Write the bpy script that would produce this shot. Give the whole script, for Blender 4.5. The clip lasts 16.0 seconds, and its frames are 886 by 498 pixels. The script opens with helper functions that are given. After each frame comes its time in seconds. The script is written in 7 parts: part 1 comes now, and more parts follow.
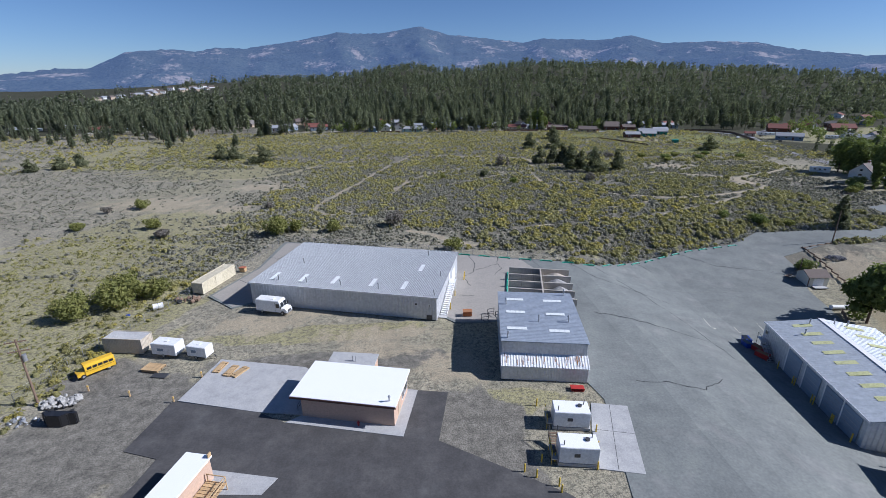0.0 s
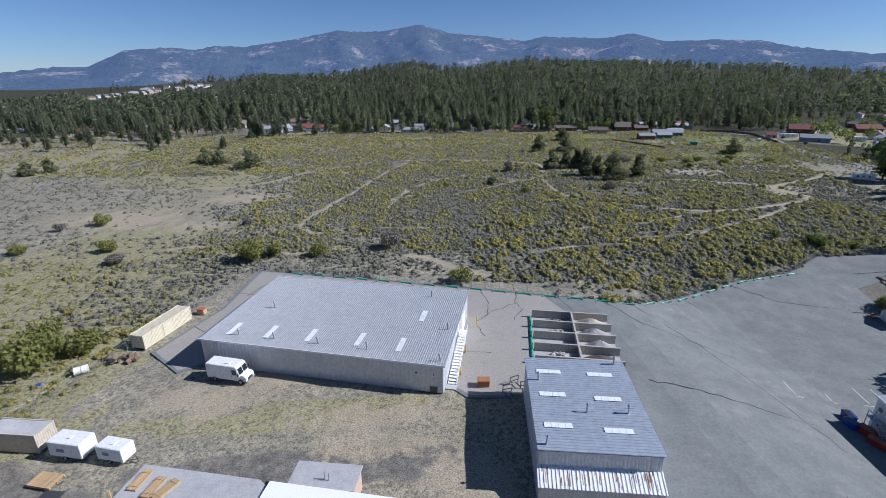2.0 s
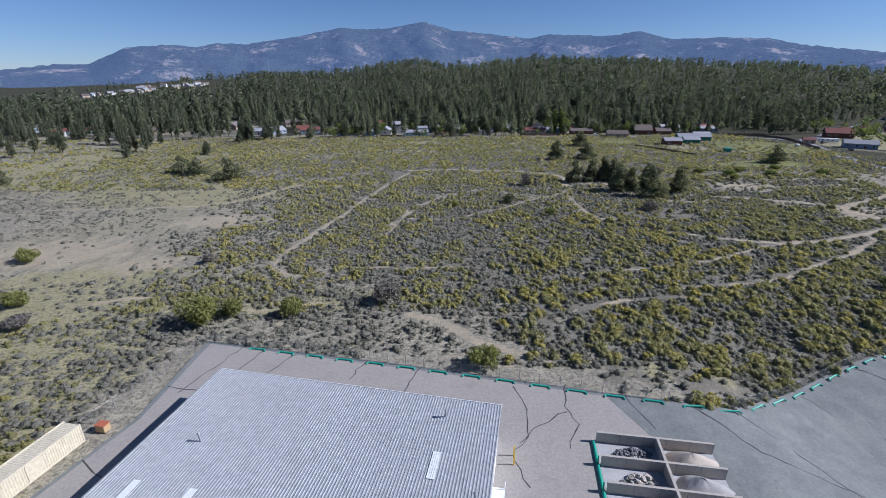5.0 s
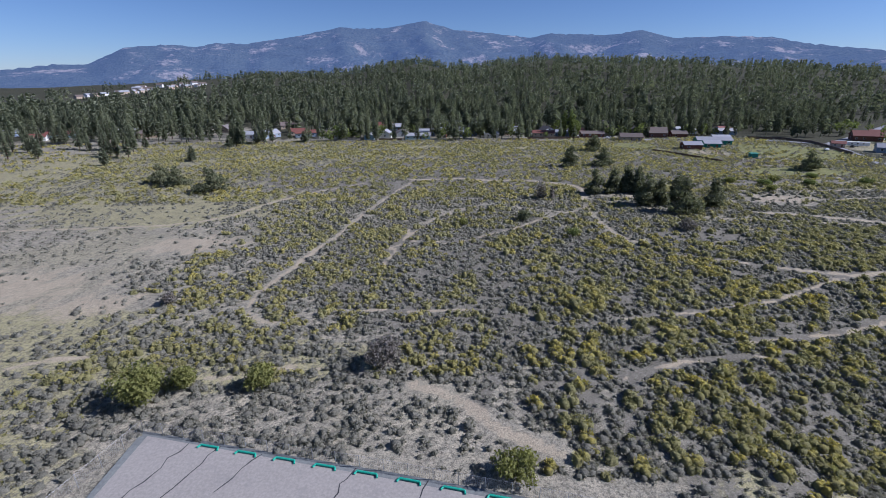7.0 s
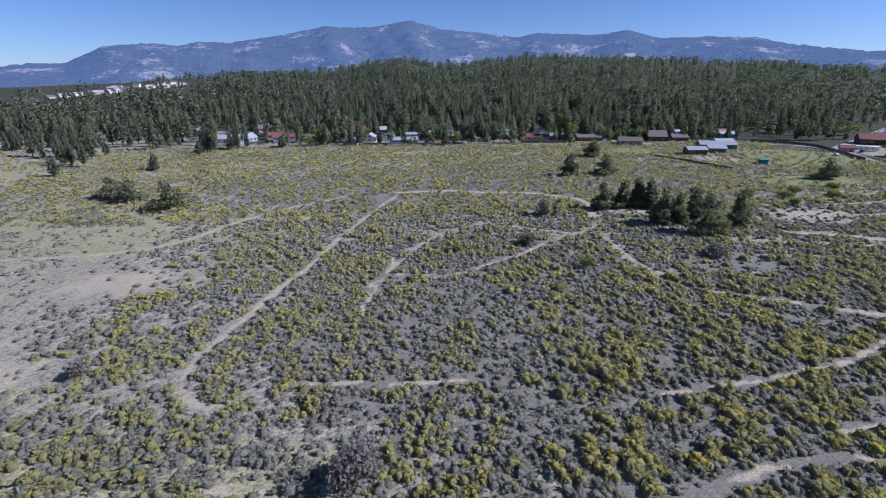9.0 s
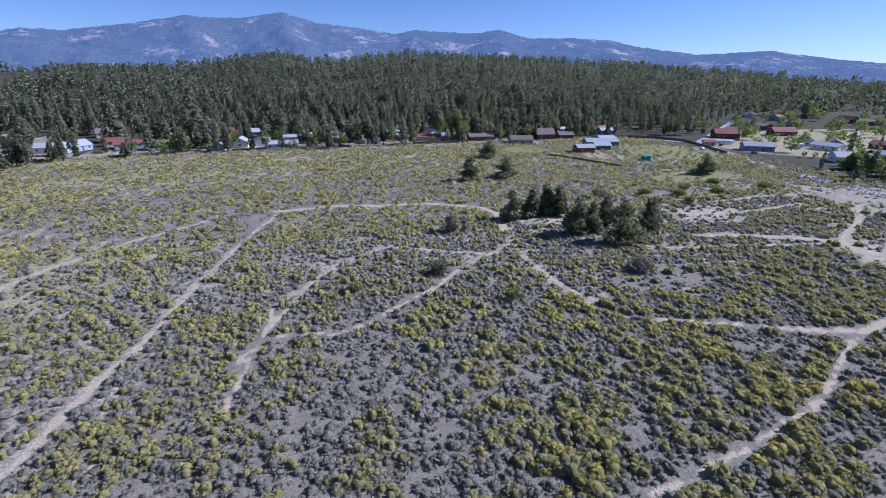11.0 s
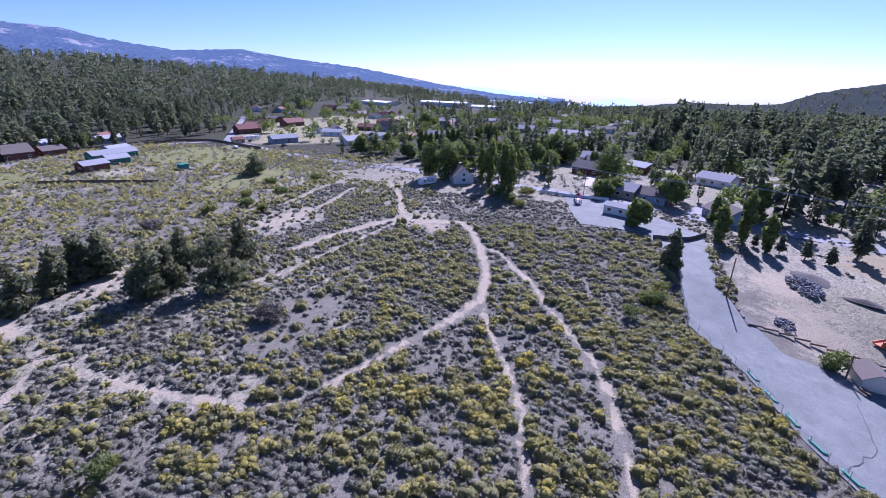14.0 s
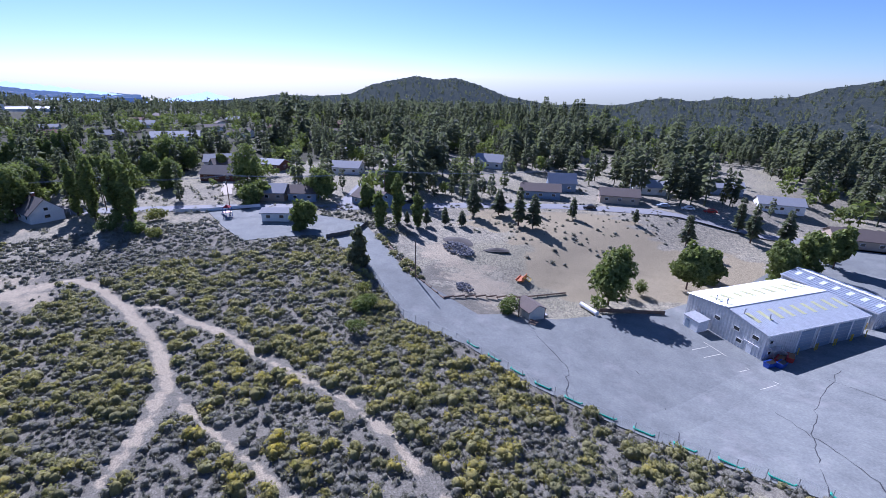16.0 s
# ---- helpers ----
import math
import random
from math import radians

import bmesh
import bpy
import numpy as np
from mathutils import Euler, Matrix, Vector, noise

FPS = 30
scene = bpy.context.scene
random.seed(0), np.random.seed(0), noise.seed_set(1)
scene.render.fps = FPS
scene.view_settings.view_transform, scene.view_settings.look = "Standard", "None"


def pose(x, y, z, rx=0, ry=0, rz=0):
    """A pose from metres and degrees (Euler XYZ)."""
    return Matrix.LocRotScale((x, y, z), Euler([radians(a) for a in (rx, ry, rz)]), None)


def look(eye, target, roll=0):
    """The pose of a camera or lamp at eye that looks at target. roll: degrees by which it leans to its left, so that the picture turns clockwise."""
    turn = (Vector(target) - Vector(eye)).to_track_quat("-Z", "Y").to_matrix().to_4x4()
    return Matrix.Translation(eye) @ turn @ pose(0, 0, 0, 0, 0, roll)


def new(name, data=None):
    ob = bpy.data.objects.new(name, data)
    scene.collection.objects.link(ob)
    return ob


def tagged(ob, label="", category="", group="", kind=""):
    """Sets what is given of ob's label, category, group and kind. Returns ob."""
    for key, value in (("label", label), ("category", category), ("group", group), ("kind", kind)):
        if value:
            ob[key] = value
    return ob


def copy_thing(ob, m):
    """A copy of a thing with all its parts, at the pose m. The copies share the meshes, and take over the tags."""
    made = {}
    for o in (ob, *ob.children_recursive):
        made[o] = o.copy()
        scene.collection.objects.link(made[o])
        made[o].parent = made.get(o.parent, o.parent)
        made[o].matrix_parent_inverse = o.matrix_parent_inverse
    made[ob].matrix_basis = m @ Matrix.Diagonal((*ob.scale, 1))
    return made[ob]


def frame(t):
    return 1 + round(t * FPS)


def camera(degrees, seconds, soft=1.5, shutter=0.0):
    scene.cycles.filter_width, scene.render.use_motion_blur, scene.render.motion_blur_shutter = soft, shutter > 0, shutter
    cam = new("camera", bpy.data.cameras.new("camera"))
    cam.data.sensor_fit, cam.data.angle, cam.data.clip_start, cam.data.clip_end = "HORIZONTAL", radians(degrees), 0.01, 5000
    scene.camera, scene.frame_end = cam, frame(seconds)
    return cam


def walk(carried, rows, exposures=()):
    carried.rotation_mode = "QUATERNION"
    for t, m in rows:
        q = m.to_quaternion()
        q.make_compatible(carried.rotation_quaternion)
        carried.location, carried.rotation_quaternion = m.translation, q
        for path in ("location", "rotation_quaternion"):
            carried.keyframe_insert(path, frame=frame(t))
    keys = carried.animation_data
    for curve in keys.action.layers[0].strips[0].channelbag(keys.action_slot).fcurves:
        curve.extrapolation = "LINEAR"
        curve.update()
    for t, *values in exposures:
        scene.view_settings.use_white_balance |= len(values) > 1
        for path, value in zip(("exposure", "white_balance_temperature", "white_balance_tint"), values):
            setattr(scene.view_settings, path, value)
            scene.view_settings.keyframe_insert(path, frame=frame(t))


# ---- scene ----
cam = camera(87.7, 16.0, soft=0.6)
PATH = [
    (0, (0.43, 3.414, 42.843), (0.574, 5.288, 42.158), -0.2),
    (0.5, (0.534, 9.399, 42.664), (0.674, 11.272, 41.978), -0.1),
    (1, (0.595, 15.137, 42.53), (0.737, 17.01, 41.842), -0.1),
    (1.5, (0.825, 20.623, 42.51), (0.967, 22.496, 41.821), -0.1),
    (2, (1.042, 26.086, 42.509), (1.183, 27.958, 41.819), -0.2),
    (2.5, (1.276, 31.585, 42.512), (1.414, 33.457, 41.821), -0.2),
    (3, (1.344, 37.147, 42.562), (1.483, 39.019, 41.871), -0.2),
    (3.5, (1.561, 42.483, 42.726), (1.695, 44.354, 42.033), -0.2),
    (4, (1.732, 47.579, 42.861), (1.864, 49.45, 42.167), -0.3),
    (4.2, (1.706, 49.619, 42.91), (1.837, 51.49, 42.216), -0.0),
    (6.3, (0.717, 71.861, 43.373), (0.846, 73.729, 42.671), -0.3),
    (6.5, (0.757, 74.036, 43.382), (0.885, 75.906, 42.683), -0.2),
    (7, (1.032, 79.619, 43.453), (1.159, 81.489, 42.754), -0.2),
    (7.5, (1.344, 85.146, 43.511), (1.471, 87.016, 42.812), -0.2),
    (8, (1.604, 90.503, 43.73), (1.729, 92.372, 43.031), -0.2),
    (8.2, (1.71, 92.693, 43.786), (1.836, 94.563, 43.087), -0.2),
    (10.3, (3.343, 117.953, 44.197), (3.742, 119.78, 43.487), 0.3),
    (10.5, (3.657, 120.383, 44.166), (4.105, 122.198, 43.455), 0.4),
    (11, (4.726, 126.447, 43.93), (5.346, 128.211, 43.218), 0.5),
    (11.5, (6.367, 132.134, 43.608), (7.167, 133.824, 42.896), 0.5),
    (12, (8.51, 137.585, 43.304), (9.53, 139.151, 42.593), 0.4),
    (12.5, (10.624, 142.711, 43.155), (11.881, 144.094, 42.445), 0.5),
    (13, (13.246, 147.889, 43.054), (14.743, 149.009, 42.344), 0.7),
    (13.5, (15.843, 152.296, 42.978), (17.526, 153.114, 42.274), 0.7),
    (14, (19.033, 156.363, 42.844), (20.84, 156.853, 42.14), 0.9),
    (14.5, (22.639, 159.975, 42.684), (24.507, 160.114, 41.982), 1.0),
    (15, (26.724, 162.537, 42.541), (28.581, 162.301, 41.839), 1.1),
    (15.5, (30.866, 164.46, 42.672), (32.641, 163.866, 41.968), 1.1),
    (16, (35.406, 165.731, 42.72), (37.01, 164.764, 42.019), 1.2),
]
walk(cam, [(t, look(e, g, r)) for t, e, g, r in PATH], [(0.0, 0.46, 5560, 15), (4.2, 0.44, 5540, 17), (8.2, 0.56, 5330, 24), (10.5, 0.79, 5120, 27), (12.5, 0.93, 5150, 33), (14.5, 1.09, 5060, 41), (16.0, 0.96, 5060, 30)])

# ---- daylight ----
SUN_AZ, SUN_EL = 96.0, 37.0
world = bpy.data.worlds.new("world")
scene.world = world
world.use_nodes = True
wn = world.node_tree
wn.nodes.clear()
sky = wn.nodes.new("ShaderNodeTexSky")
sky.sky_type = "NISHITA"
sky.sun_disc = False
sky.sun_elevation, sky.sun_rotation = radians(SUN_EL), radians(SUN_AZ)
sky.altitude, sky.air_density, sky.dust_density, sky.ozone_density = 2300, 1.0, 1.0, 5.0
wbg = wn.nodes.new("ShaderNodeBackground")
wbg.inputs["Strength"].default_value = 0.056
wout = wn.nodes.new("ShaderNodeOutputWorld")
wn.links.new(sky.outputs[0], wbg.inputs["Color"])
wn.links.new(wbg.outputs[0], wout.inputs["Surface"])
sun = new("sun", bpy.data.lights.new("sun", "SUN"))
sun.data.energy, sun.data.angle, sun.data.color = 4.2, radians(0.5), (1.0, 0.95, 0.87)
sx, sy = math.sin(radians(SUN_AZ)), math.cos(radians(SUN_AZ))
sun.matrix_world = look((200 * sx, 200 * sy, 200 * math.tan(radians(SUN_EL))), (0, 0, 0))

# ---- materials ----
def ramp(nt, fac, stops):
    n = nt.nodes.new("ShaderNodeValToRGB")
    el = n.color_ramp.elements
    while len(el) < len(stops):
        el.new(0.5)
    for e, (p, c) in zip(el, stops):
        e.position, e.color = p, (*c, 1) if len(c) == 3 else c
    nt.links.new(fac, n.inputs["Fac"])
    return n.outputs["Color"]


def noise_tex(nt, vec, scale, detail=4, rough=0.6):
    n = nt.nodes.new("ShaderNodeTexNoise")
    n.inputs["Scale"].default_value, n.inputs["Detail"].default_value, n.inputs["Roughness"].default_value = scale, detail, rough
    nt.links.new(vec, n.inputs["Vector"])
    return n.outputs["Fac"]


def mix(nt, fac, a, b, blend="MIX"):
    n = nt.nodes.new("ShaderNodeMix")
    n.data_type, n.blend_type = "RGBA", blend
    for sock, v in ((n.inputs["Factor"], fac), (n.inputs["A"], a), (n.inputs["B"], b)):
        if isinstance(v, (int, float)):
            sock.default_value = v
        elif isinstance(v, tuple):
            sock.default_value = (*v, 1) if len(v) == 3 else v
        else:
            nt.links.new(v, sock)
    return n.outputs["Result"]


def maths(nt, op, a, b=0.0, clamp=False):
    n = nt.nodes.new("ShaderNodeMath")
    n.operation, n.use_clamp = op, clamp
    for sock, v in zip(n.inputs, (a, b)):
        if isinstance(v, (int, float)):
            sock.default_value = v
        else:
            nt.links.new(v, sock)
    return n.outputs[0]


def shell(name, rough=0.8, metal=0.0):
    m = bpy.data.materials.new(name)
    m.use_nodes = True
    nt = m.node_tree
    b = nt.nodes["Principled BSDF"]
    b.inputs["Roughness"].default_value, b.inputs["Metallic"].default_value = rough, metal
    g = nt.nodes.new("ShaderNodeNewGeometry")
    return m, nt, b, g.outputs["Position"]


def bump(nt, b, height, strength, dist):
    n = nt.nodes.new("ShaderNodeBump")
    n.inputs["Strength"].default_value, n.inputs["Distance"].default_value = strength, dist
    nt.links.new(height, n.inputs["Height"])
    nt.links.new(n.outputs[0], b.inputs["Normal"])


def surf(name, c1, c2, rough=0.8, metal=0.0, big=0.4, fine=9.0, bumps=0.2, dist=0.02, stain=None, each=0.0):
    """Two scales of mottling between c1 and c2, fine relief, stains of the colour given, and a shift from piece to piece."""
    m, nt, b, pos = shell(name, rough, metal)
    f = noise_tex(nt, pos, fine, 5)
    g = noise_tex(nt, pos, big, 3)
    col = mix(nt, maths(nt, "ADD", maths(nt, "MULTIPLY", f, 0.5), maths(nt, "MULTIPLY", g, 0.5)), c1, c2)
    col = mix(nt, 1.0, col, ramp(nt, f, [(0.25, (0.82, 0.82, 0.82)), (0.75, (1.12, 1.12, 1.12))]), "MULTIPLY")
    if stain:
        s = noise_tex(nt, pos, big * 2.3, 6, 0.7)
        col = mix(nt, maths(nt, "MULTIPLY", ramp(nt, s, [(0.55, (0, 0, 0)), (0.75, (1, 1, 1))]), 0.7), col, stain)
    if each:
        o = nt.nodes.new("ShaderNodeObjectInfo")
        col = mix(nt, 1.0, col, ramp(nt, o.outputs["Random"], [(0, (1 - each,) * 3), (1, (1 + each,) * 3)]), "MULTIPLY")
    nt.links.new(col, b.inputs["Base Color"])
    bump(nt, b, f, bumps, dist)
    return m


def leafy(name, dark, light, top=None, rough=0.75):
    """Foliage: colour by the mesh's own tint value, with shade painted into it, grain by noise."""
    m, nt, b, pos = shell(name, rough)
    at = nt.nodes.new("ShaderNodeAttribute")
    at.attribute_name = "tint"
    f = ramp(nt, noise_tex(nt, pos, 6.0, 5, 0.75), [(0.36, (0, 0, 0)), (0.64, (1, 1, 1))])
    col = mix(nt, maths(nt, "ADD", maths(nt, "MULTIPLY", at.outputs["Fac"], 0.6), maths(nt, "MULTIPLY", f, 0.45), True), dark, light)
    bump(nt, b, f, 0.8, 0.12)
    if top:
        a2 = nt.nodes.new("ShaderNodeAttribute")
        a2.attribute_name = "bloom"
        col = mix(nt, a2.outputs["Fac"], col, top)
    nt.links.new(col, b.inputs["Base Color"])
    b.inputs["Specular IOR Level"].default_value = 0.2
    tr = nt.nodes.new("ShaderNodeBsdfTranslucent")
    nt.links.new(mix(nt, 1.0, col, (1.25, 1.3, 0.9), "MULTIPLY"), tr.inputs["Color"])
    ms = nt.nodes.new("ShaderNodeMixShader")
    ms.inputs[0].default_value = 0.3
    nt.links.new(b.outputs[0], ms.inputs[1])
    nt.links.new(tr.outputs[0], ms.inputs[2])
    nt.links.new(ms.outputs[0], nt.nodes["Material Output"].inputs["Surface"])
    return m


M = {}
M["asphalt"] = surf("worn asphalt", (0.157, 0.168, 0.160), (0.226, 0.239, 0.227), 0.88, big=0.05, fine=3, bumps=0.15, stain=(0.29, 0.285, 0.27))
M["asphalt"].node_tree.nodes["Principled BSDF"].inputs["Specular IOR Level"].default_value = 0.22
M["apron"] = surf("pale worn apron", (0.28, 0.26, 0.23), (0.365, 0.338, 0.30), 0.9, big=0.12, fine=3, bumps=0.15, stain=(0.21, 0.205, 0.19))
M["new_asphalt"] = surf("new dark asphalt", (0.052, 0.05, 0.05), (0.092, 0.088, 0.086), 0.85, big=0.08, fine=4, stain=(0.10, 0.10, 0.10))
M["concrete"] = surf("pale concrete", (0.36, 0.36, 0.36), (0.47, 0.465, 0.455), 0.85, big=0.25, fine=6, stain=(0.32, 0.32, 0.31))
M["block_concrete"] = surf("cast concrete", (0.36, 0.33, 0.285), (0.49, 0.45, 0.385), 0.9, big=0.5, fine=5, stain=(0.26, 0.25, 0.23))
M["crack"] = surf("tar crack", (0.03, 0.03, 0.03), (0.06, 0.06, 0.06), 0.7)


def patchy(m, scale, lo, hi):
    """Broad worn patches over a paved surface."""
    nt = m.node_tree
    b = nt.nodes["Principled BSDF"]
    src = b.inputs["Base Color"].links[0].from_socket
    g = nt.nodes.new("ShaderNodeNewGeometry")
    f = noise_tex(nt, g.outputs["Position"], scale, 6, 0.72)
    nt.links.new(mix(nt, 1.0, src, ramp(nt, f, [(0.36, (lo,) * 3), (0.5, (1, 1, 1)), (0.66, (hi, hi, hi * 0.97))]), "MULTIPLY"), b.inputs["Base Color"])


patchy(M["asphalt"], 0.22, 0.86, 1.14)
patchy(M["new_asphalt"], 0.3, 0.8, 1.35)
patchy(M["concrete"], 0.5, 0.88, 1.08)
M["pale_metal"] = surf("pale ribbed metal sheet", (0.55, 0.56, 0.57), (0.66, 0.67, 0.68), 0.45, 0.25, big=0.2, fine=2, bumps=0.05, stain=(0.5, 0.5, 0.5))
M["roof_metal"] = surf("galvanised roof sheet", (0.33, 0.345, 0.355), (0.43, 0.445, 0.455), 0.6, 0.2, big=0.25, fine=1.5, bumps=0.04, stain=(0.36, 0.38, 0.41))
M["pale_roof"] = surf("pale ribbed roof sheet", (0.42, 0.45, 0.475), (0.53, 0.56, 0.585), 0.42, 0.3, big=0.25, fine=1.5, bumps=0.04, stain=(0.40, 0.43, 0.45))
M["blue_roof"] = surf("blue-grey roof sheet", (0.345, 0.385, 0.44), (0.445, 0.485, 0.535), 0.42, 0.3, big=0.25, fine=1.5, bumps=0.04)
M["rust"] = surf("rust", (0.26, 0.12, 0.055), (0.40, 0.21, 0.10), 0.95, big=1.2, fine=8)
M["skylight"] = surf("fibreglass skylight", (0.72, 0.76, 0.74), (0.82, 0.84, 0.82), 0.35, big=0.8, fine=4)
M["yellow_skylight"] = surf("aged yellow skylight", (0.55, 0.55, 0.24), (0.66, 0.65, 0.36), 0.4, big=0.8, fine=4)
M["white"] = surf("white paint", (0.76, 0.76, 0.75), (0.84, 0.84, 0.83), 0.5, big=0.4, fine=3, bumps=0.05, stain=(0.68, 0.67, 0.64))
M["white_roof"] = surf("white roof membrane", (0.86, 0.86, 0.87), (0.89, 0.89, 0.89), 0.6, big=0.3, fine=20, bumps=0.05)
M["peach"] = surf("peach block wall", (0.52, 0.36, 0.26), (0.60, 0.43, 0.32), 0.85, big=0.5, fine=5)
M["cream"] = surf("cream container paint", (0.58, 0.52, 0.38), (0.68, 0.62, 0.46), 0.6, big=0.4, fine=3, stain=(0.42, 0.34, 0.24))
M["tan"] = surf("tan container paint", (0.50, 0.44, 0.35), (0.60, 0.53, 0.43), 0.6, big=0.4, fine=3, stain=(0.30, 0.23, 0.16))
M["bus_yellow"] = surf("bus yellow paint", (0.72, 0.42, 0.02), (0.80, 0.50, 0.04), 0.4, big=0.5, fine=3, bumps=0.03)
M["yellow"] = surf("safety yellow paint", (0.62, 0.42, 0.03), (0.75, 0.52, 0.06), 0.5, big=1, fine=6)
M["black"] = surf("black paint", (0.012, 0.012, 0.013), (0.025, 0.025, 0.027), 0.35, big=1, fine=5, bumps=0.03)
M["rubber"] = surf("tyre rubber", (0.018, 0.018, 0.018), (0.035, 0.035, 0.035), 0.9)
M["steel"] = surf("galvanised steel", (0.38, 0.39, 0.40), (0.5, 0.5, 0.5), 0.45, 0.6, big=1, fine=8, bumps=0.05)
M["dark_steel"] = surf("dark steel", (0.06, 0.06, 0.065), (0.12, 0.12, 0.12), 0.5, 0.4, big=1, fine=8)
M["green_pipe"] = surf("green plastic pipe", (0.02, 0.30, 0.20), (0.03, 0.42, 0.30), 0.45, big=2, fine=8, bumps=0.03)
M["timber"] = surf("raw timber", (0.42, 0.28, 0.14), (0.56, 0.40, 0.22), 0.8, big=2, fine=14, each=0.15)
M["old_wood"] = surf("weathered wood", (0.14, 0.09, 0.06), (0.24, 0.17, 0.12), 0.9, big=1.5, fine=12, each=0.15)
M["brown_wood"] = surf("stained brown siding", (0.11, 0.045, 0.03), (0.17, 0.075, 0.05), 0.8, big=0.8, fine=8)
M["orange"] = surf("orange steel", (0.42, 0.12, 0.03), (0.52, 0.17, 0.05), 0.6, big=1, fine=6, stain=(0.22, 0.09, 0.04))
M["red"] = surf("red steel", (0.40, 0.03, 0.025), (0.50, 0.05, 0.04), 0.5, big=1, fine=6)
M["blue"] = surf("blue plastic", (0.02, 0.05, 0.30), (0.03, 0.09, 0.42), 0.5, big=1, fine=6)
M["rock"] = surf("pale rock", (0.34, 0.33, 0.31), (0.48, 0.47, 0.44), 0.95, big=0.8, fine=4, bumps=0.4, each=0.2)
M["dark_rock"] = surf("grey rubble", (0.10, 0.10, 0.11), (0.24, 0.24, 0.25), 0.95, big=0.9, fine=4, bumps=0.4)
M["sand"] = surf("pale sand heap", (0.42, 0.36, 0.29), (0.54, 0.48, 0.40), 0.95, big=0.6, fine=6, bumps=0.3, dist=0.05)
M["gravel_heap"] = surf("grey gravel heap", (0.30, 0.29, 0.28), (0.42, 0.41, 0.39), 0.95, big=0.6, fine=8, bumps=0.4, dist=0.05)
M["soil"] = surf("dark soil heap", (0.06, 0.055, 0.05), (0.12, 0.105, 0.09), 0.95, big=0.6, fine=8, bumps=0.4, dist=0.05)
M["bark"] = surf("bark", (0.09, 0.06, 0.045), (0.16, 0.115, 0.085), 0.95, big=1, fine=12)
M["shingle"] = surf("roof shingle", (0.13, 0.115, 0.105), (0.20, 0.18, 0.165), 0.9, big=0.5, fine=5, each=0.1)
M["brown_shingle"] = surf("brown roof shingle", (0.115, 0.09, 0.078), (0.17, 0.138, 0.118), 0.9, big=0.5, fine=5, each=0.1)
M["red_shingle"] = surf("red-brown roof", (0.16, 0.055, 0.04), (0.22, 0.085, 0.065), 0.85, big=0.5, fine=5, each=0.1)
M["grey_roof"] = surf("grey composition roof", (0.26, 0.27, 0.29), (0.34, 0.35, 0.37), 0.85, big=0.5, fine=5, each=0.15)
M["teal"] = surf("teal green paint", (0.01, 0.16, 0.12), (0.02, 0.22, 0.17), 0.6, big=0.6, fine=5)
M["aqua"] = surf("pale aqua siding", (0.33, 0.47, 0.50), (0.40, 0.55, 0.57), 0.7, big=0.6, fine=5)
M["house_blue"] = surf("blue-grey siding", (0.20, 0.26, 0.33), (0.27, 0.33, 0.40), 0.7, big=0.6, fine=5, each=0.1)
M["house_tan"] = surf("tan siding", (0.38, 0.30, 0.22), (0.48, 0.39, 0.29), 0.8, big=0.6, fine=5, each=0.15)
M["house_white"] = surf("white siding", (0.66, 0.66, 0.64), (0.76, 0.76, 0.74), 0.7, big=0.6, fine=5, each=0.08)
M["red_fence"] = surf("red-brown fence boards", (0.36, 0.10, 0.05), (0.46, 0.15, 0.08), 0.8, big=1, fine=8)
M["hut"] = surf("cream hut siding", (0.58, 0.55, 0.46), (0.66, 0.63, 0.54), 0.7, big=0.8, fine=6)
M["line"] = surf("worn road paint", (0.50, 0.48, 0.38), (0.66, 0.64, 0.54), 0.7, big=2, fine=10)
M["road"] = surf("grey road", (0.20, 0.20, 0.21), (0.28, 0.28, 0.285), 0.9, big=0.08, fine=3)


def glass_mat():
    m, nt, b, pos = shell("dark window glass", 0.06)
    b.inputs["Base Color"].default_value = (0.02, 0.025, 0.03, 1)
    b.inputs["Specular IOR Level"].default_value = 0.8
    return m


M["glass"] = glass_mat()
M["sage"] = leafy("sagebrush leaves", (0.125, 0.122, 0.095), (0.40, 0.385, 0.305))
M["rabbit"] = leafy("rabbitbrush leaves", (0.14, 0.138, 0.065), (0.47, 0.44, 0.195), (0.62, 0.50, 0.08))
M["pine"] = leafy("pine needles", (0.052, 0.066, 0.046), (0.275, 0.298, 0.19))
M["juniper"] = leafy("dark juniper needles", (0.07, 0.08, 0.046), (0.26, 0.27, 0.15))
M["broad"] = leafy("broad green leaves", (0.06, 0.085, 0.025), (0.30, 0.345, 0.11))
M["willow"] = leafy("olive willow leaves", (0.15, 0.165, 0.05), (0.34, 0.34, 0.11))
M["weeds"] = leafy("yellow-green weeds", (0.20, 0.20, 0.075), (0.40, 0.37, 0.15))
M["dry"] = leafy("dry grey twigs", (0.16, 0.145, 0.13), (0.30, 0.27, 0.24))


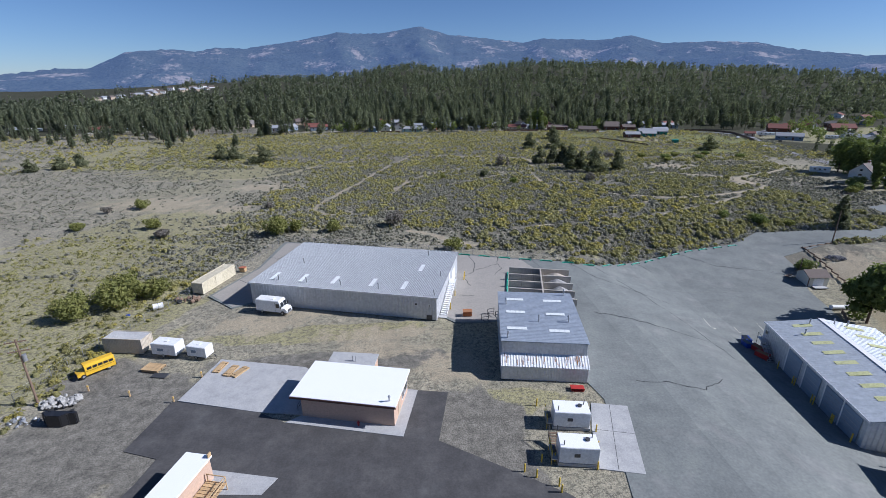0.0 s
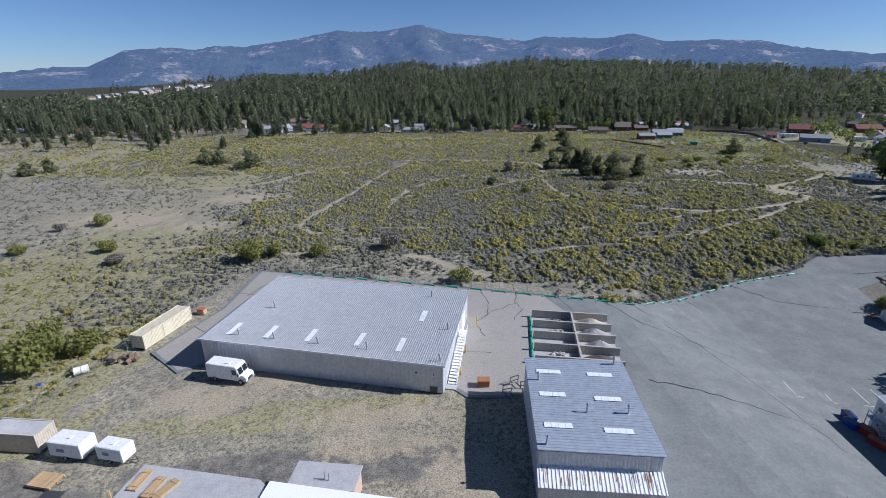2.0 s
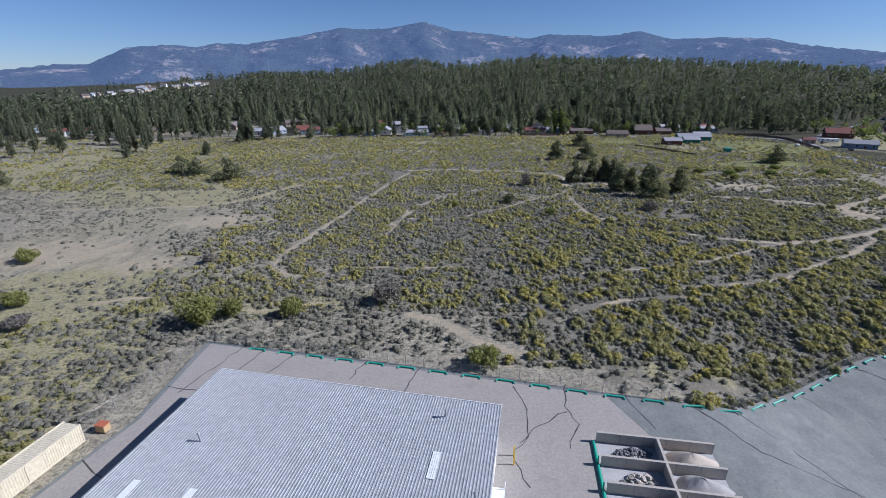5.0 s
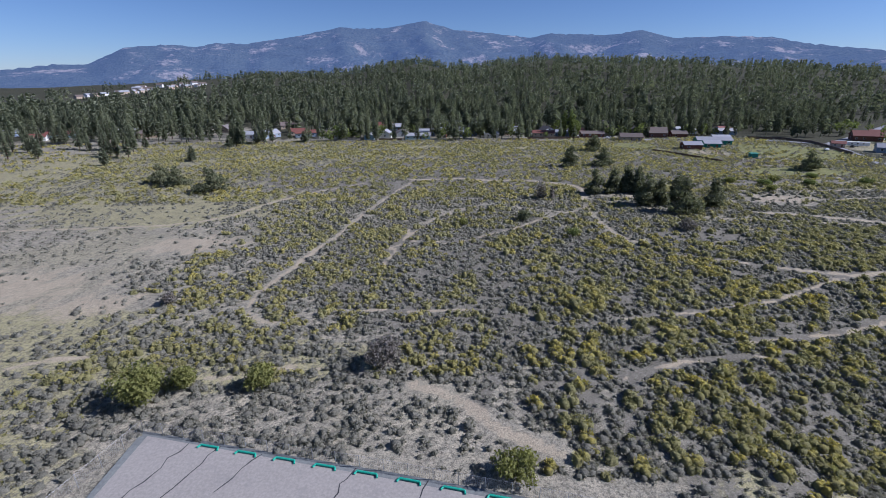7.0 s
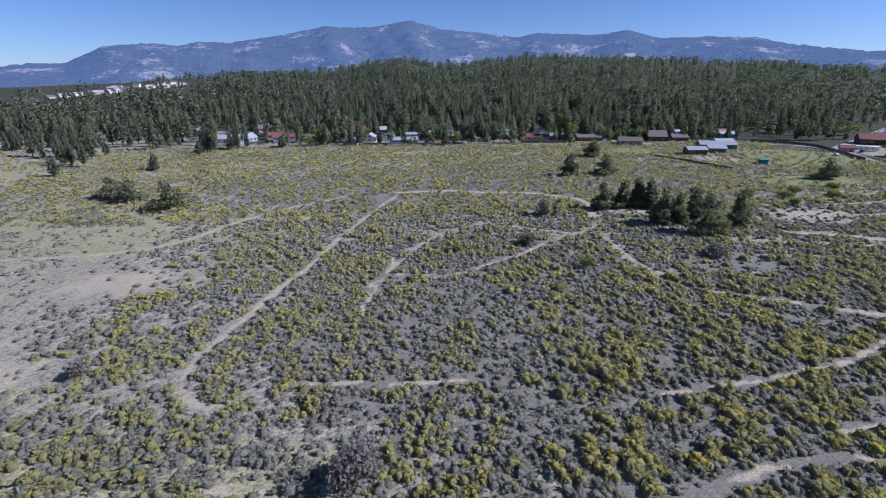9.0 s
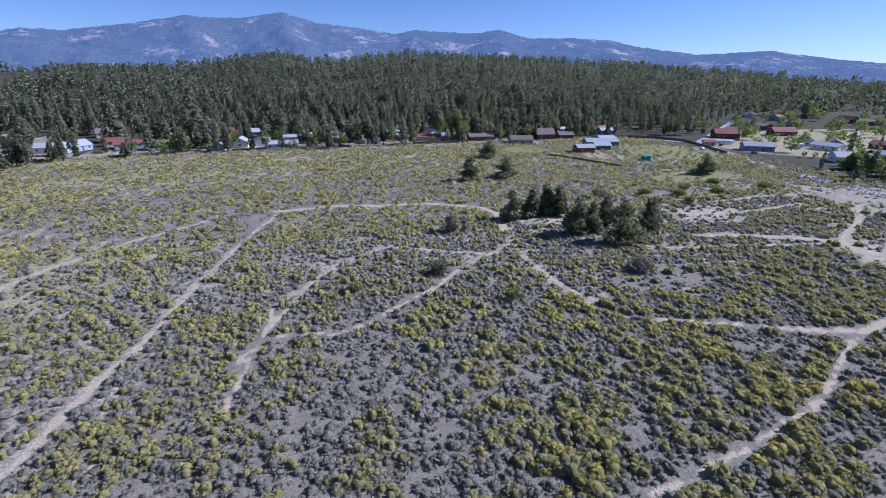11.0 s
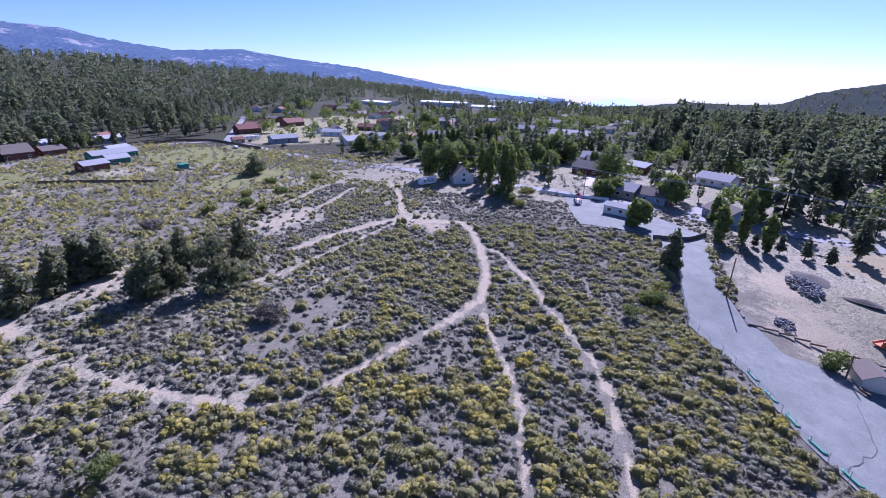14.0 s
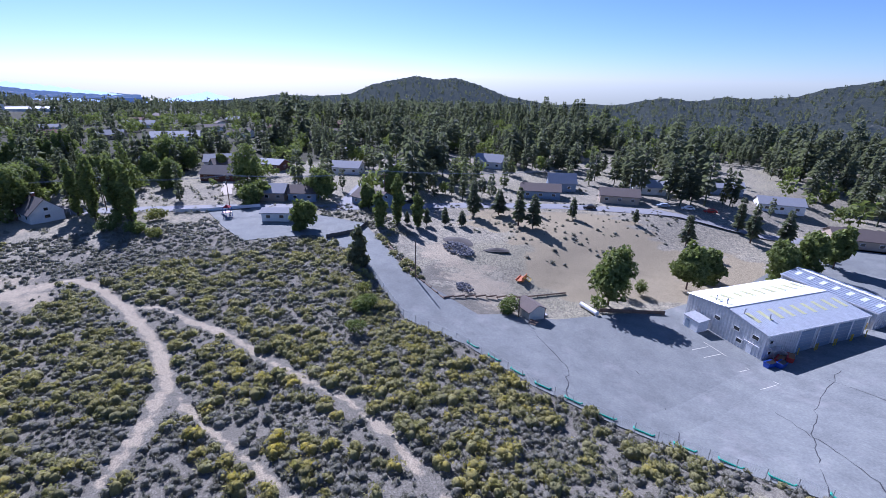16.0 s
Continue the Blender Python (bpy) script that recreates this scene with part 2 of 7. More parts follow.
def ground_mat():
    m, nt, b, pos = shell("sandy ground with dry litter", 0.95)
    b.inputs["Specular IOR Level"].default_value = 0.08
    def att(n):
        a = nt.nodes.new("ShaderNodeAttribute")
        a.attribute_name = n
        return a.outputs["Fac"]
    n1, n2, n3 = noise_tex(nt, pos, 0.06, 4), noise_tex(nt, pos, 0.7, 6, 0.7), noise_tex(nt, pos, 5.0, 5, 0.7)
    n4 = noise_tex(nt, pos, 0.018, 3)
    base = mix(nt, ramp(nt, n1, [(0.35, (0, 0, 0)), (0.65, (1, 1, 1))]), (0.31, 0.282, 0.21), (0.42, 0.377, 0.28))
    base = mix(nt, ramp(nt, n2, [(0.42, (0, 0, 0)), (0.62, (1, 1, 1))]), base, (0.235, 0.222, 0.172))
    n5 = noise_tex(nt, pos, 1.7, 5, 0.75)
    grassy = mix(nt, n2, (0.26, 0.243, 0.125), (0.39, 0.355, 0.205))
    base = mix(nt, maths(nt, "MULTIPLY", ramp(nt, n4, [(0.48, (0, 0, 0)), (0.62, (1, 1, 1))]), 0.35), base, grassy)
    ragged = maths(nt, "ADD", maths(nt, "MULTIPLY", n2, 1.1), -0.55)
    def masked(name, col, base):
        f = maths(nt, "ADD", att(name), maths(nt, "MULTIPLY", ragged, 0.8))
        return mix(nt, ramp(nt, f, [(0.38, (0, 0, 0)), (0.62, (1, 1, 1))]), base, col)
    base = masked("grass", grassy, base)
    base = mix(nt, maths(nt, "MULTIPLY", ramp(nt, n5, [(0.5, (0, 0, 0)), (0.57, (1, 1, 1))]), 0.8), base, (0.135, 0.126, 0.10))
    base = masked("litter", mix(nt, n2, (0.115, 0.108, 0.085), (0.25, 0.232, 0.185)), base)
    twigs = noise_tex(nt, pos, 2.6, 6, 0.8)
    base = mix(nt, maths(nt, "MULTIPLY", ramp(nt, twigs, [(0.55, (0, 0, 0)), (0.62, (1, 1, 1))]), 0.5), base, (0.37, 0.345, 0.29))
    base = masked("straw", mix(nt, n2, (0.265, 0.225, 0.145), (0.345, 0.296, 0.195)), base)
    base = masked("meadow", mix(nt, n3, (0.16, 0.17, 0.06), (0.24, 0.235, 0.11)), base)
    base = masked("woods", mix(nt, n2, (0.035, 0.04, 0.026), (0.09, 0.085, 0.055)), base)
    base = masked("gravel", mix(nt, ramp(nt, n2, [(0.35, (0, 0, 0)), (0.65, (1, 1, 1))]), (0.125, 0.118, 0.10), mix(nt, n1, (0.20, 0.19, 0.165), (0.30, 0.275, 0.225))), base)
    base = masked("trail", mix(nt, n3, (0.315, 0.27, 0.19), (0.42, 0.362, 0.262)), base)
    base = mix(nt, 1.0, base, ramp(nt, n3, [(0.38, (0.62, 0.62, 0.62)), (0.62, (1.28, 1.28, 1.28))]), "MULTIPLY")
    nt.links.new(base, b.inputs["Base Color"])
    bump(nt, b, n3, 0.5, 0.08)
    return m


M["ground"] = ground_mat()


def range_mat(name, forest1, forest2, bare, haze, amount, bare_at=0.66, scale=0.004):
    """Distant wooded slope with bare patches and the air's blue haze added as emission."""
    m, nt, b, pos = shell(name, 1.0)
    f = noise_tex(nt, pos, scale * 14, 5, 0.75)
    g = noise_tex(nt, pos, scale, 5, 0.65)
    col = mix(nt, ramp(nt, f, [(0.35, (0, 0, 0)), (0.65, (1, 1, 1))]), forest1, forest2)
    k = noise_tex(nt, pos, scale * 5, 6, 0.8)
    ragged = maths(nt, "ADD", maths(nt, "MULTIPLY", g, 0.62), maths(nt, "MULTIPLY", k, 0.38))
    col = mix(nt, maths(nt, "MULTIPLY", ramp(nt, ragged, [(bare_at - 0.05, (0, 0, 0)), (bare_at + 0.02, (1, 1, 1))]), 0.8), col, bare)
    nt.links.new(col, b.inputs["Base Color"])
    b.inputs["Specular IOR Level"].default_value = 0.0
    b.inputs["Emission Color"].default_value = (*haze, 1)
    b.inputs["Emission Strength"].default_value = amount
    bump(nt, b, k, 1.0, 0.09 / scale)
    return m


# these slopes glow blue in place of haze in the air
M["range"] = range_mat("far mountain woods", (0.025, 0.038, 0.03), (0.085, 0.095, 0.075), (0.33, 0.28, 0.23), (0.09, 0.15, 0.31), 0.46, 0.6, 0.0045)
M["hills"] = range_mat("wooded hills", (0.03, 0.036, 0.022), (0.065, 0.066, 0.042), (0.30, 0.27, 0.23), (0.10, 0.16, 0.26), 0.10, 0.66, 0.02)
M["haze_range"] = range_mat("faint far ridge", (0.06, 0.07, 0.08), (0.08, 0.09, 0.1), (0.1, 0.1, 0.1), (0.42, 0.55, 0.85), 0.9, 0.9)

# ---- helpers for meshes ----
def thing(name, x=0, y=0, z=None, rz=0, label="", category="", group="", kind=""):
    """An Empty at the base of a thing."""
    ob = new(name)
    ob.empty_display_size = 0.2
    ob.matrix_world = pose(x, y, float(gz(x, y)) if z is None else z, 0, 0, rz)
    return tagged(ob, label, category, group, kind)


def part(name, bm, material, parent, label="", smooth=False):
    """Links a bmesh as one mesh object under a thing or a part."""
    me = bpy.data.meshes.new(name)
    bm.to_mesh(me)
    bm.free()
    me.materials.append(material)
    if smooth:
        me.shade_smooth()
    ob = new(name, me)
    ob.parent = parent
    return tagged(ob, label)


def box(bm, x0, y0, z0, x1, y1, z1, m=None):
    v = [bm.verts.new((m @ Vector(p)) if m else p) for p in
         ((x0, y0, z0), (x1, y0, z0), (x1, y1, z0), (x0, y1, z0), (x0, y0, z1), (x1, y0, z1), (x1, y1, z1), (x0, y1, z1))]
    for f in ((3, 2, 1, 0), (4, 5, 6, 7), (0, 1, 5, 4), (1, 2, 6, 5), (2, 3, 7, 6), (3, 0, 4, 7)):
        bm.faces.new([v[i] for i in f])
    return v


def slab(*a, m=None):
    bm = bmesh.new()
    box(bm, *a, m=m)
    return bm


def bevelled(x0, y0, z0, x1, y1, z1, r, seg=2):
    bm = slab(x0, y0, z0, x1, y1, z1)
    bmesh.ops.bevel(bm, geom=bm.edges[:], offset=r, segments=seg, affect="EDGES", profile=0.5)
    return bm


def rod(bm, a, b, r, r2=None, n=8):
    a, b = Vector(a), Vector(b)
    r2 = r if r2 is None else r2
    q = (b - a).to_track_quat("Z", "Y")
    lo = [bm.verts.new(a + q @ Vector((r * math.cos(t), r * math.sin(t), 0))) for t in np.linspace(0, 2 * math.pi, n, endpoint=False)]
    hi = [bm.verts.new(b + q @ Vector((r2 * math.cos(t), r2 * math.sin(t), 0))) for t in np.linspace(0, 2 * math.pi, n, endpoint=False)]
    for i in range(n):
        bm.faces.new((lo[i], lo[(i + 1) % n], hi[(i + 1) % n], hi[i]))
    bm.faces.new(lo[::-1])
    bm.faces.new(hi)
    return bm


def rods(pairs, r, n=8):
    bm = bmesh.new()
    for a, b in pairs:
        rod(bm, a, b, r, n=n)
    return bm


def prism(bm, pts, a, b, axis="x"):
    """A closed outline pushed from a to b along one axis."""
    def at(p, d):
        return {"x": (d, p[0], p[1]), "y": (p[0], d, p[1]), "z": (p[0], p[1], d)}[axis]
    lo, hi = [bm.verts.new(at(p, a)) for p in pts], [bm.verts.new(at(p, b)) for p in pts]
    n = len(pts)
    for i in range(n):
        bm.faces.new((lo[i], lo[(i + 1) % n], hi[(i + 1) % n], hi[i]))
    bm.faces.new(lo[::-1])
    bm.faces.new(hi)
    bmesh.ops.recalc_face_normals(bm, faces=bm.faces[:])
    return bm


def ribbed(p0, u, length, v, n, pitch=0.35, depth=0.04, top=None):
    """Ribbed sheet from p0 along u, rising along v (a vector with its length); n is outward. top(s): rise at s."""
    bm = bmesh.new()
    p0, u, v, n = Vector(p0), Vector(u).normalized(), Vector(v), Vector(n).normalized()
    k = max(1, round(length / pitch))
    w = length / k
    prof = []
    for i in range(k):
        prof += [(i * w, 0), (i * w + 0.5 * w, 0), (i * w + 0.62 * w, depth), (i * w + 0.88 * w, depth)]
    prof.append((length, 0))
    rows = [[bm.verts.new(p0 + u * s + n * d + (v if e else Vector()) + (Vector((0, 0, top(s))) if e and top else Vector())) for s, d in prof] for e in (0, 1)]
    for i in range(len(prof) - 1):
        bm.faces.new((rows[0][i], rows[0][i + 1], rows[1][i + 1], rows[1][i]))
    back = [bm.verts.new(p0 + u * s - n * 0.08 + (v if e else Vector()) + (Vector((0, 0, top(s))) if e and top else Vector())) for s, e in ((0, 0), (length, 0), (length, 1), (0, 1))]
    bm.faces.new(back[::-1])
    bmesh.ops.recalc_face_normals(bm, faces=bm.faces[:])
    return bm


def ss(a, b, x):
    t = np.clip((np.asarray(x, float) - a) / (b - a), 0, 1)
    return t * t * (3 - 2 * t)


def soft_noise(x, y, scale, seed=0):
    """Cheap smooth noise from sums of waves, about -1 to 1."""
    rng = np.random.RandomState(seed)
    out = 0
    for k in range(9):
        a, ph, f = rng.uniform(0, 6.28), rng.uniform(0, 6.28), rng.uniform(0.5, 2.0) / scale
        out = out + np.sin((x * math.cos(a) + y * math.sin(a)) * f * 6.28 + ph)
    return out / 4.5


# ---- terrain ----
RISE_AZ = (-180, -60, -38, -34, -22, -15, -8, 0.7, 7, 13, 24, 34, 45, 52, 65, 81, 95, 120, 145, 165, 180)
RISE_Z = (0, 0, 0, 3, 36, 43, 48, 78, 60, 84, 78, 66, 50, 33, 5, -32, -42, -42, -30, 0, 0)


def gz(x, y):
    """Height of the ground: level field, a dip under the eastern yard, rising woods to the north, falling land to the east."""
    x, y = np.asarray(x, float), np.asarray(y, float)
    dip = -6.0 * ss(36, 70, x) * (1 - 0.8 * ss(100, 135, x)) * (1 - 0.5 * ss(98, 121, y) - 0.5 * ss(121, 142, y))
    dx, dy = x - 10, y - 100
    r, az = np.hypot(dx, dy), np.degrees(np.arctan2(dx, dy))
    fall = -0.05 * np.maximum(r - 1300, 0) * ss(64, 84, az) * (1 - ss(138, 168, az))
    roll = 5.0 * soft_noise(x, y, 240, 19) * ss(520, 900, r)
    return dip + np.interp(az, RISE_AZ, RISE_Z) * ss(420, 1400, r) + fall + roll


def inside(px, py, poly):
    px, py = np.asarray(px, float), np.asarray(py, float)
    hit = np.zeros(px.shape, bool)
    for (x0, y0), (x1, y1) in zip(poly, poly[1:] + poly[:1]):
        if y0 != y1:
            hit ^= ((y0 > py) != (y1 > py)) & (px < (x1 - x0) * (py - y0) / (y1 - y0) + x0)
    return hit


def away(px, py, line):
    """Distance from points to a polyline."""
    best = np.full(np.shape(px), 1e9)
    for (x0, y0), (x1, y1) in zip(line, line[1:]):
        dx, dy = x1 - x0, y1 - y0
        t = np.clip(((px - x0) * dx + (py - y0) * dy) / (dx * dx + dy * dy), 0, 1)
        best = np.minimum(best, np.hypot(px - x0 - t * dx, py - y0 - t * dy))
    return best


FENCE = [(-35, 130.6), (-2, 121.4), (14.6, 116.4), (28, 112.1), (39, 109.0), (46, 108.2), (58, 112.8), (70, 118.0), (80, 121.6), (95, 124.6), (107, 131), (123, 129.6), (141, 127.4)]
YARD = FENCE[::-1] + [(-36.6, 111), (-42.5, 95.6), (-35.6, 89.4), (-30, 93), (5, 84), (8.5, 80), (14, 79.5), (20, 80), (26, 62.5), (27.5, 56), (24, 40), (22, 25), (24, -30), (96, -30), (88, 40), (88.5, 62), (89.5, 76), (95, 90), (98, 99), (103, 108), (104, 115.5),
        (115.5, 118.4), (126, 121.3), (147, 118.2), (166, 116), (178, 124), (197, 140), (199, 157), (181, 155), (164, 151.6), (160.5, 133)]
NEW_YARD = [(-33.9, 60.6), (-35.5, 51.2), (-30.8, 49.6), (-31.4, 46), (-40, 20), (-40, -30), (22, -30), (20, 38), (17.1, 40.8), (3.4, 49.9), (5.4, 59.4), (0.9, 60.3), (-1.1, 50.9), (-16.8, 54.8), (-21, 57.2)]

TRAILS = [
    (1.3, [(1.2, 283), (-7.8, 257), (-16.2, 230), (-20.8, 210), (-25.2, 198), (-28.5, 186), (-31.2, 176.5), (-32.6, 171), (-32.3, 164), (-30, 160.7), (-25, 158)]),
    (1.6, [(-125, 222), (-92, 223), (-76, 225), (-61, 232), (-53, 247), (-40, 264), (-18.7, 282)]),
    (1.0, [(14.4, 231), (0.8, 216), (-0.1, 211), (-3.9, 197), (-6.3, 185)]),
    (1.2, [(-32, 142), (-26.6, 141.5), (-20, 143.5), (-15, 143.5)]),
    (2.2, [(0.3, 137.8), (6, 134.8), (11.4, 128), (15.9, 124.7), (18.7, 122.2)]),
    (0.9, [(33.5, 137.5), (43.4, 140.5), (54.6, 141.5), (61.7, 140)]),
    (1.6, [(-65, 146.5), (-60, 148.5), (-54, 149)]),
    (0.8, [(-14, 163), (-5, 162), (7, 161), (15, 161)]),
    (1.1, [(0.6, 203), (5.4, 202.5), (10.6, 201), (17, 203), (26, 209), (34.4, 214), (41.7, 221), (50.6, 226.6), (61.6, 233.6), (64.4, 238.5)]),
    (1.1, [(62.5, 235), (61.2, 221), (60.3, 208), (61, 198.5), (64.2, 191.6), (68, 188.3), (77.4, 183), (88.3, 177.5), (101, 172.3)]),
    (1.0, [(-6, 196), (4, 216), (8.2, 224), (15.3, 233), (23.4, 238.6), (30, 241), (40.7, 235), (52, 229), (57, 229)]),
    (1.1, [(102, 171), (93, 167.5), (82, 163), (74.5, 160), (67, 158.4), (60, 157.3), (52, 156.2), (40, 155)]),
    (2.2, [(103, 171), (117, 172.5), (133, 177), (147, 182.5), (154, 188), (152, 193), (151, 201), (155, 207)]),
    (1.4, [(134, 177), (131, 171.6), (123, 167), (114, 161.6), (100.5, 156), (90, 150.7), (81, 147.6), (72.5, 146.6), (65.9, 145.8), (58, 145)]),
    (1.8, [(157.6, 208), (181, 218), (203, 231)]),
    (2.4, [(154, 206.7), (142, 213), (131, 219), (117, 223)]),
    (1.4, [(128, 244), (145, 238), (163, 238), (185, 239)]),
    (3.0, [(0.8, 286), (23, 287), (36, 283), (43, 283), (56, 279), (71, 266), (66, 245)]),
    (1.2, [(103.6, 171), (94.5, 173.7), (85, 179.4), (76, 183.6), (69.7, 186.6)]),
    (1.3, [(145, 258), (158, 251), (180, 251.6), (205, 248)]),
    (1.0, [(93, 227), (101, 218), (117.6, 213.7), (136, 209), (151, 206)]),
    (1.2, [(61, 215), (61, 211), (61, 206), (63, 197.5)]),
]
BARE = [(-92, 178, 34, 17), (-66, 168, 16, 9), (154, 200, 13, 11), (147, 193, 9, 7), (140, 240, 18, 12), (88, 250, 16, 8), (-60, 205, 22, 10), (-28, 82.5, 15, 7), (-6, 77, 18, 4.5), (-5, 72, 12, 5), (-17, 87, 18, 4), (7, 66, 8, 7), (116, 107, 17, 11), (132, 107, 16, 9), (205, 205, 12, 9), (182, 350, 14, 14)]
LITTER = [(60, 300, 150, 55), (85, 203, 17, 9), (85, 150, 78, 50), (20, 185, 46, 45), (135, 165, 50, 45)]
STRAW = [(128, 60, 26, 26), (106, 62, 16, 24), (150, 72, 14, 16), (112, 84, 12, 9), (98, 48, 14, 26)]
GRAVEL = [(-40, 55, 14, 14), (-46, 66, 8, 6), (8, 52, 7, 9), (-12, 69, 22, 3.2), (10, 45, 6, 8)]
GRASS = [(20, 350, 190, 70), (-120, 330, 110, 90), (-62, 100, 20, 34), (-52, 78, 8, 10), (-20, 77.5, 20, 2.5), (-10, 80, 16, 1.6), (14, 57, 9, 3), (60, 118, 30, 6), (-70, 150, 30, 20), (-80, 250, 60, 30), (105, 128, 10, 5), (-80, 115, 30, 45), (170, 300, 30, 10), (-66, 125, 26, 12), (-64, 84, 22, 26), (-30, 146, 26, 8), (400, 350, 130, 70), (530, 430, 150, 80)]
TURNING = [(85, 203, 15, 8), (36, 114, 20, 5), (6, 125, 17, 4)]
MEADOW = [(232, 352, 32, 38), (190, 290, 30, 12), (150, 385, 20, 14)]


def axis_steps(lo, hi, step, far):
    mid = list(np.arange(lo, hi, step))
    d, out = step, []
    p = hi
    while p < far:
        out.append(p)
        d *= 1.09
        p += d
    d, neg = step, []
    p = lo
    while p > -far:
        d *= 1.09
        p -= d
        neg.append(p)
    return np.array(neg[::-1] + mid + out + [far + 300])


def smooth(line, k=5):
    """A rounded course through the points of a line."""
    P = [np.array(p, float) for p in line]
    P = [2 * P[0] - P[1]] + P + [2 * P[-1] - P[-2]]
    out = []
    for a, b, c, d in zip(P, P[1:], P[2:], P[3:]):
        for i in range(k):
            t = i / k
            out.append(tuple(0.5 * (2 * b + (c - a) * t + (2 * a - 5 * b + 4 * c - d) * t * t + (3 * b - a - 3 * c + d) * t ** 3)))
    return out + [tuple(P[-2])]


TRAILS = [(0.64 * w, smooth(line)) for w, line in TRAILS]
RIDGES = {}


def sheet(name, X, Y, Z, material):
    ny, nx = X.shape
    me = bpy.data.meshes.new(name)
    idx = np.arange(nx * ny).reshape(ny, nx)
    q = np.stack([idx[:-1, :-1], idx[:-1, 1:], idx[1:, 1:], idx[1:, :-1]], -1).reshape(-1, 4)
    me.vertices.add(nx * ny)
    me.vertices.foreach_set("co", np.stack([X, Y, Z], -1).astype(np.float32).ravel())
    me.loops.add(q.size)
    me.loops.foreach_set("vertex_index", q.astype(np.int32).ravel())
    me.polygons.add(len(q))
    me.polygons.foreach_set("loop_start", np.arange(0, q.size, 4, dtype=np.int32))
    me.update()
    me.materials.append(material)
    me.shade_smooth()
    return new(name, me)


def build_ground():
    xs, ys = axis_steps(-130, 215, 1.2, 4400), axis_steps(40, 300, 1.2, 4400)
    X, Y = np.meshgrid(xs, ys)
    near = np.hypot(X, Y - 150) < 900
    Z = gz(X, Y) + np.where(near & ~inside(X, Y, YARD) & (Y > 60), 0.14 * soft_noise(X, Y, 14, 3) + 0.06 * soft_noise(X, Y, 4, 4) - 0.12, np.where((X < 34) & (Y <= 60), -0.03, -0.1))
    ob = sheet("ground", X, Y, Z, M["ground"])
    wob, wob2 = soft_noise(X, Y, 9, 7), soft_noise(X, Y, 3.2, 8)
    trail = np.zeros_like(X)
    for w, line in TRAILS:
        d = away(X, Y, line) + 0.35 * wob + 0.3 * wob2
        trail = np.maximum(trail, 0.82 * (1 - ss(w * 0.2, w * 1.3, d)))
    for x, y, rx, ry in BARE:
        d = np.hypot((X - x) / rx, (Y - y) / ry) + 0.25 * wob
        trail = np.maximum(trail, 0.6 * (1 - ss(0.35, 1.15, d + 0.2 * wob2)))
    layers = {"trail": trail}
    for key, spots in (("gravel", GRAVEL), ("grass", GRASS), ("meadow", MEADOW), ("straw", STRAW), ("litter", LITTER)):
        a = np.zeros_like(X)
        for x, y, rx, ry in spots:
            a = np.maximum(a, 1 - ss(0.7, 1.15, np.hypot((X - x) / rx, (Y - y) / ry) + 0.2 * wob))
        layers[key] = a
    dist = np.hypot(X - 10, Y - 100)
    az = np.degrees(np.arctan2(X - 10, Y - 100))
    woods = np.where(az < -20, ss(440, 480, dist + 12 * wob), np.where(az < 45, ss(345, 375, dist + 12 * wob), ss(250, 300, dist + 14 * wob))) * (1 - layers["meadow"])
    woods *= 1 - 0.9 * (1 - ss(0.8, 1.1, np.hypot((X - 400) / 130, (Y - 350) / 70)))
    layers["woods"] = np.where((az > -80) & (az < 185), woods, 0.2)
    layers["trail"] = layers["trail"] * (1 - 0.6 * ss(300, 360, dist))
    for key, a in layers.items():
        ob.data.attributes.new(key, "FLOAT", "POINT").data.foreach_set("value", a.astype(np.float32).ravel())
    tagged(ob, "sandy scrubland with worn pale dirt trails", "ground", kind="structure")


build_ground()


def paved(name, poly, lift, material, label, step=5.0, category="pavement"):
    bm = bmesh.new()
    f = bm.faces.new([bm.verts.new((x, y, 0)) for x, y in poly])
    xs, ys = [p[0] for p in poly], [p[1] for p in poly]
    for lo, hi, n in ((min(xs), max(xs), (1, 0, 0)), (min(ys), max(ys), (0, 1, 0))):
        for d in np.arange(lo + step, hi, step):
            bmesh.ops.bisect_plane(bm, geom=bm.verts[:] + bm.edges[:] + bm.faces[:], dist=0.001, plane_co=(d * n[0], d * n[1], 0), plane_no=n)
    bmesh.ops.triangulate(bm, faces=bm.faces[:])
    for v in bm.verts:
        v.co.z = float(gz(v.co.x, v.co.y)) + lift
    low = bmesh.ops.extrude_face_region(bm, geom=bm.faces[:])
    for v in [g for g in low["geom"] if isinstance(g, bmesh.types.BMVert)]:
        v.co.z -= 0.25
    bmesh.ops.recalc_face_normals(bm, faces=bm.faces[:])
    me = bpy.data.meshes.new(name)
    bm.to_mesh(me)
    bm.free()
    me.materials.append(material)
    return tagged(new(name, me), label, category, kind="structure")


paved("pavement", YARD, 0.05, M["asphalt"], "large yard of worn grey asphalt with cracks")
paved("pavement", [(-34, 129.6), (-2, 120.4), (14.6, 115.4), (28.5, 111), (31, 103), (33, 95), (33.6, 88), (32, 81.5), (26, 79.6), (20.4, 80.4), (14, 80), (9, 80.5), (5.4, 84.4), (-30, 93.4), (-35.6, 90), (-41.8, 95.8), (-36, 111)], 0.056, M["apron"], "pale worn apron between the store and the bays")
paved("pavement", NEW_YARD, 0.06, M["new_asphalt"], "fresh dark asphalt apron round the peach building")


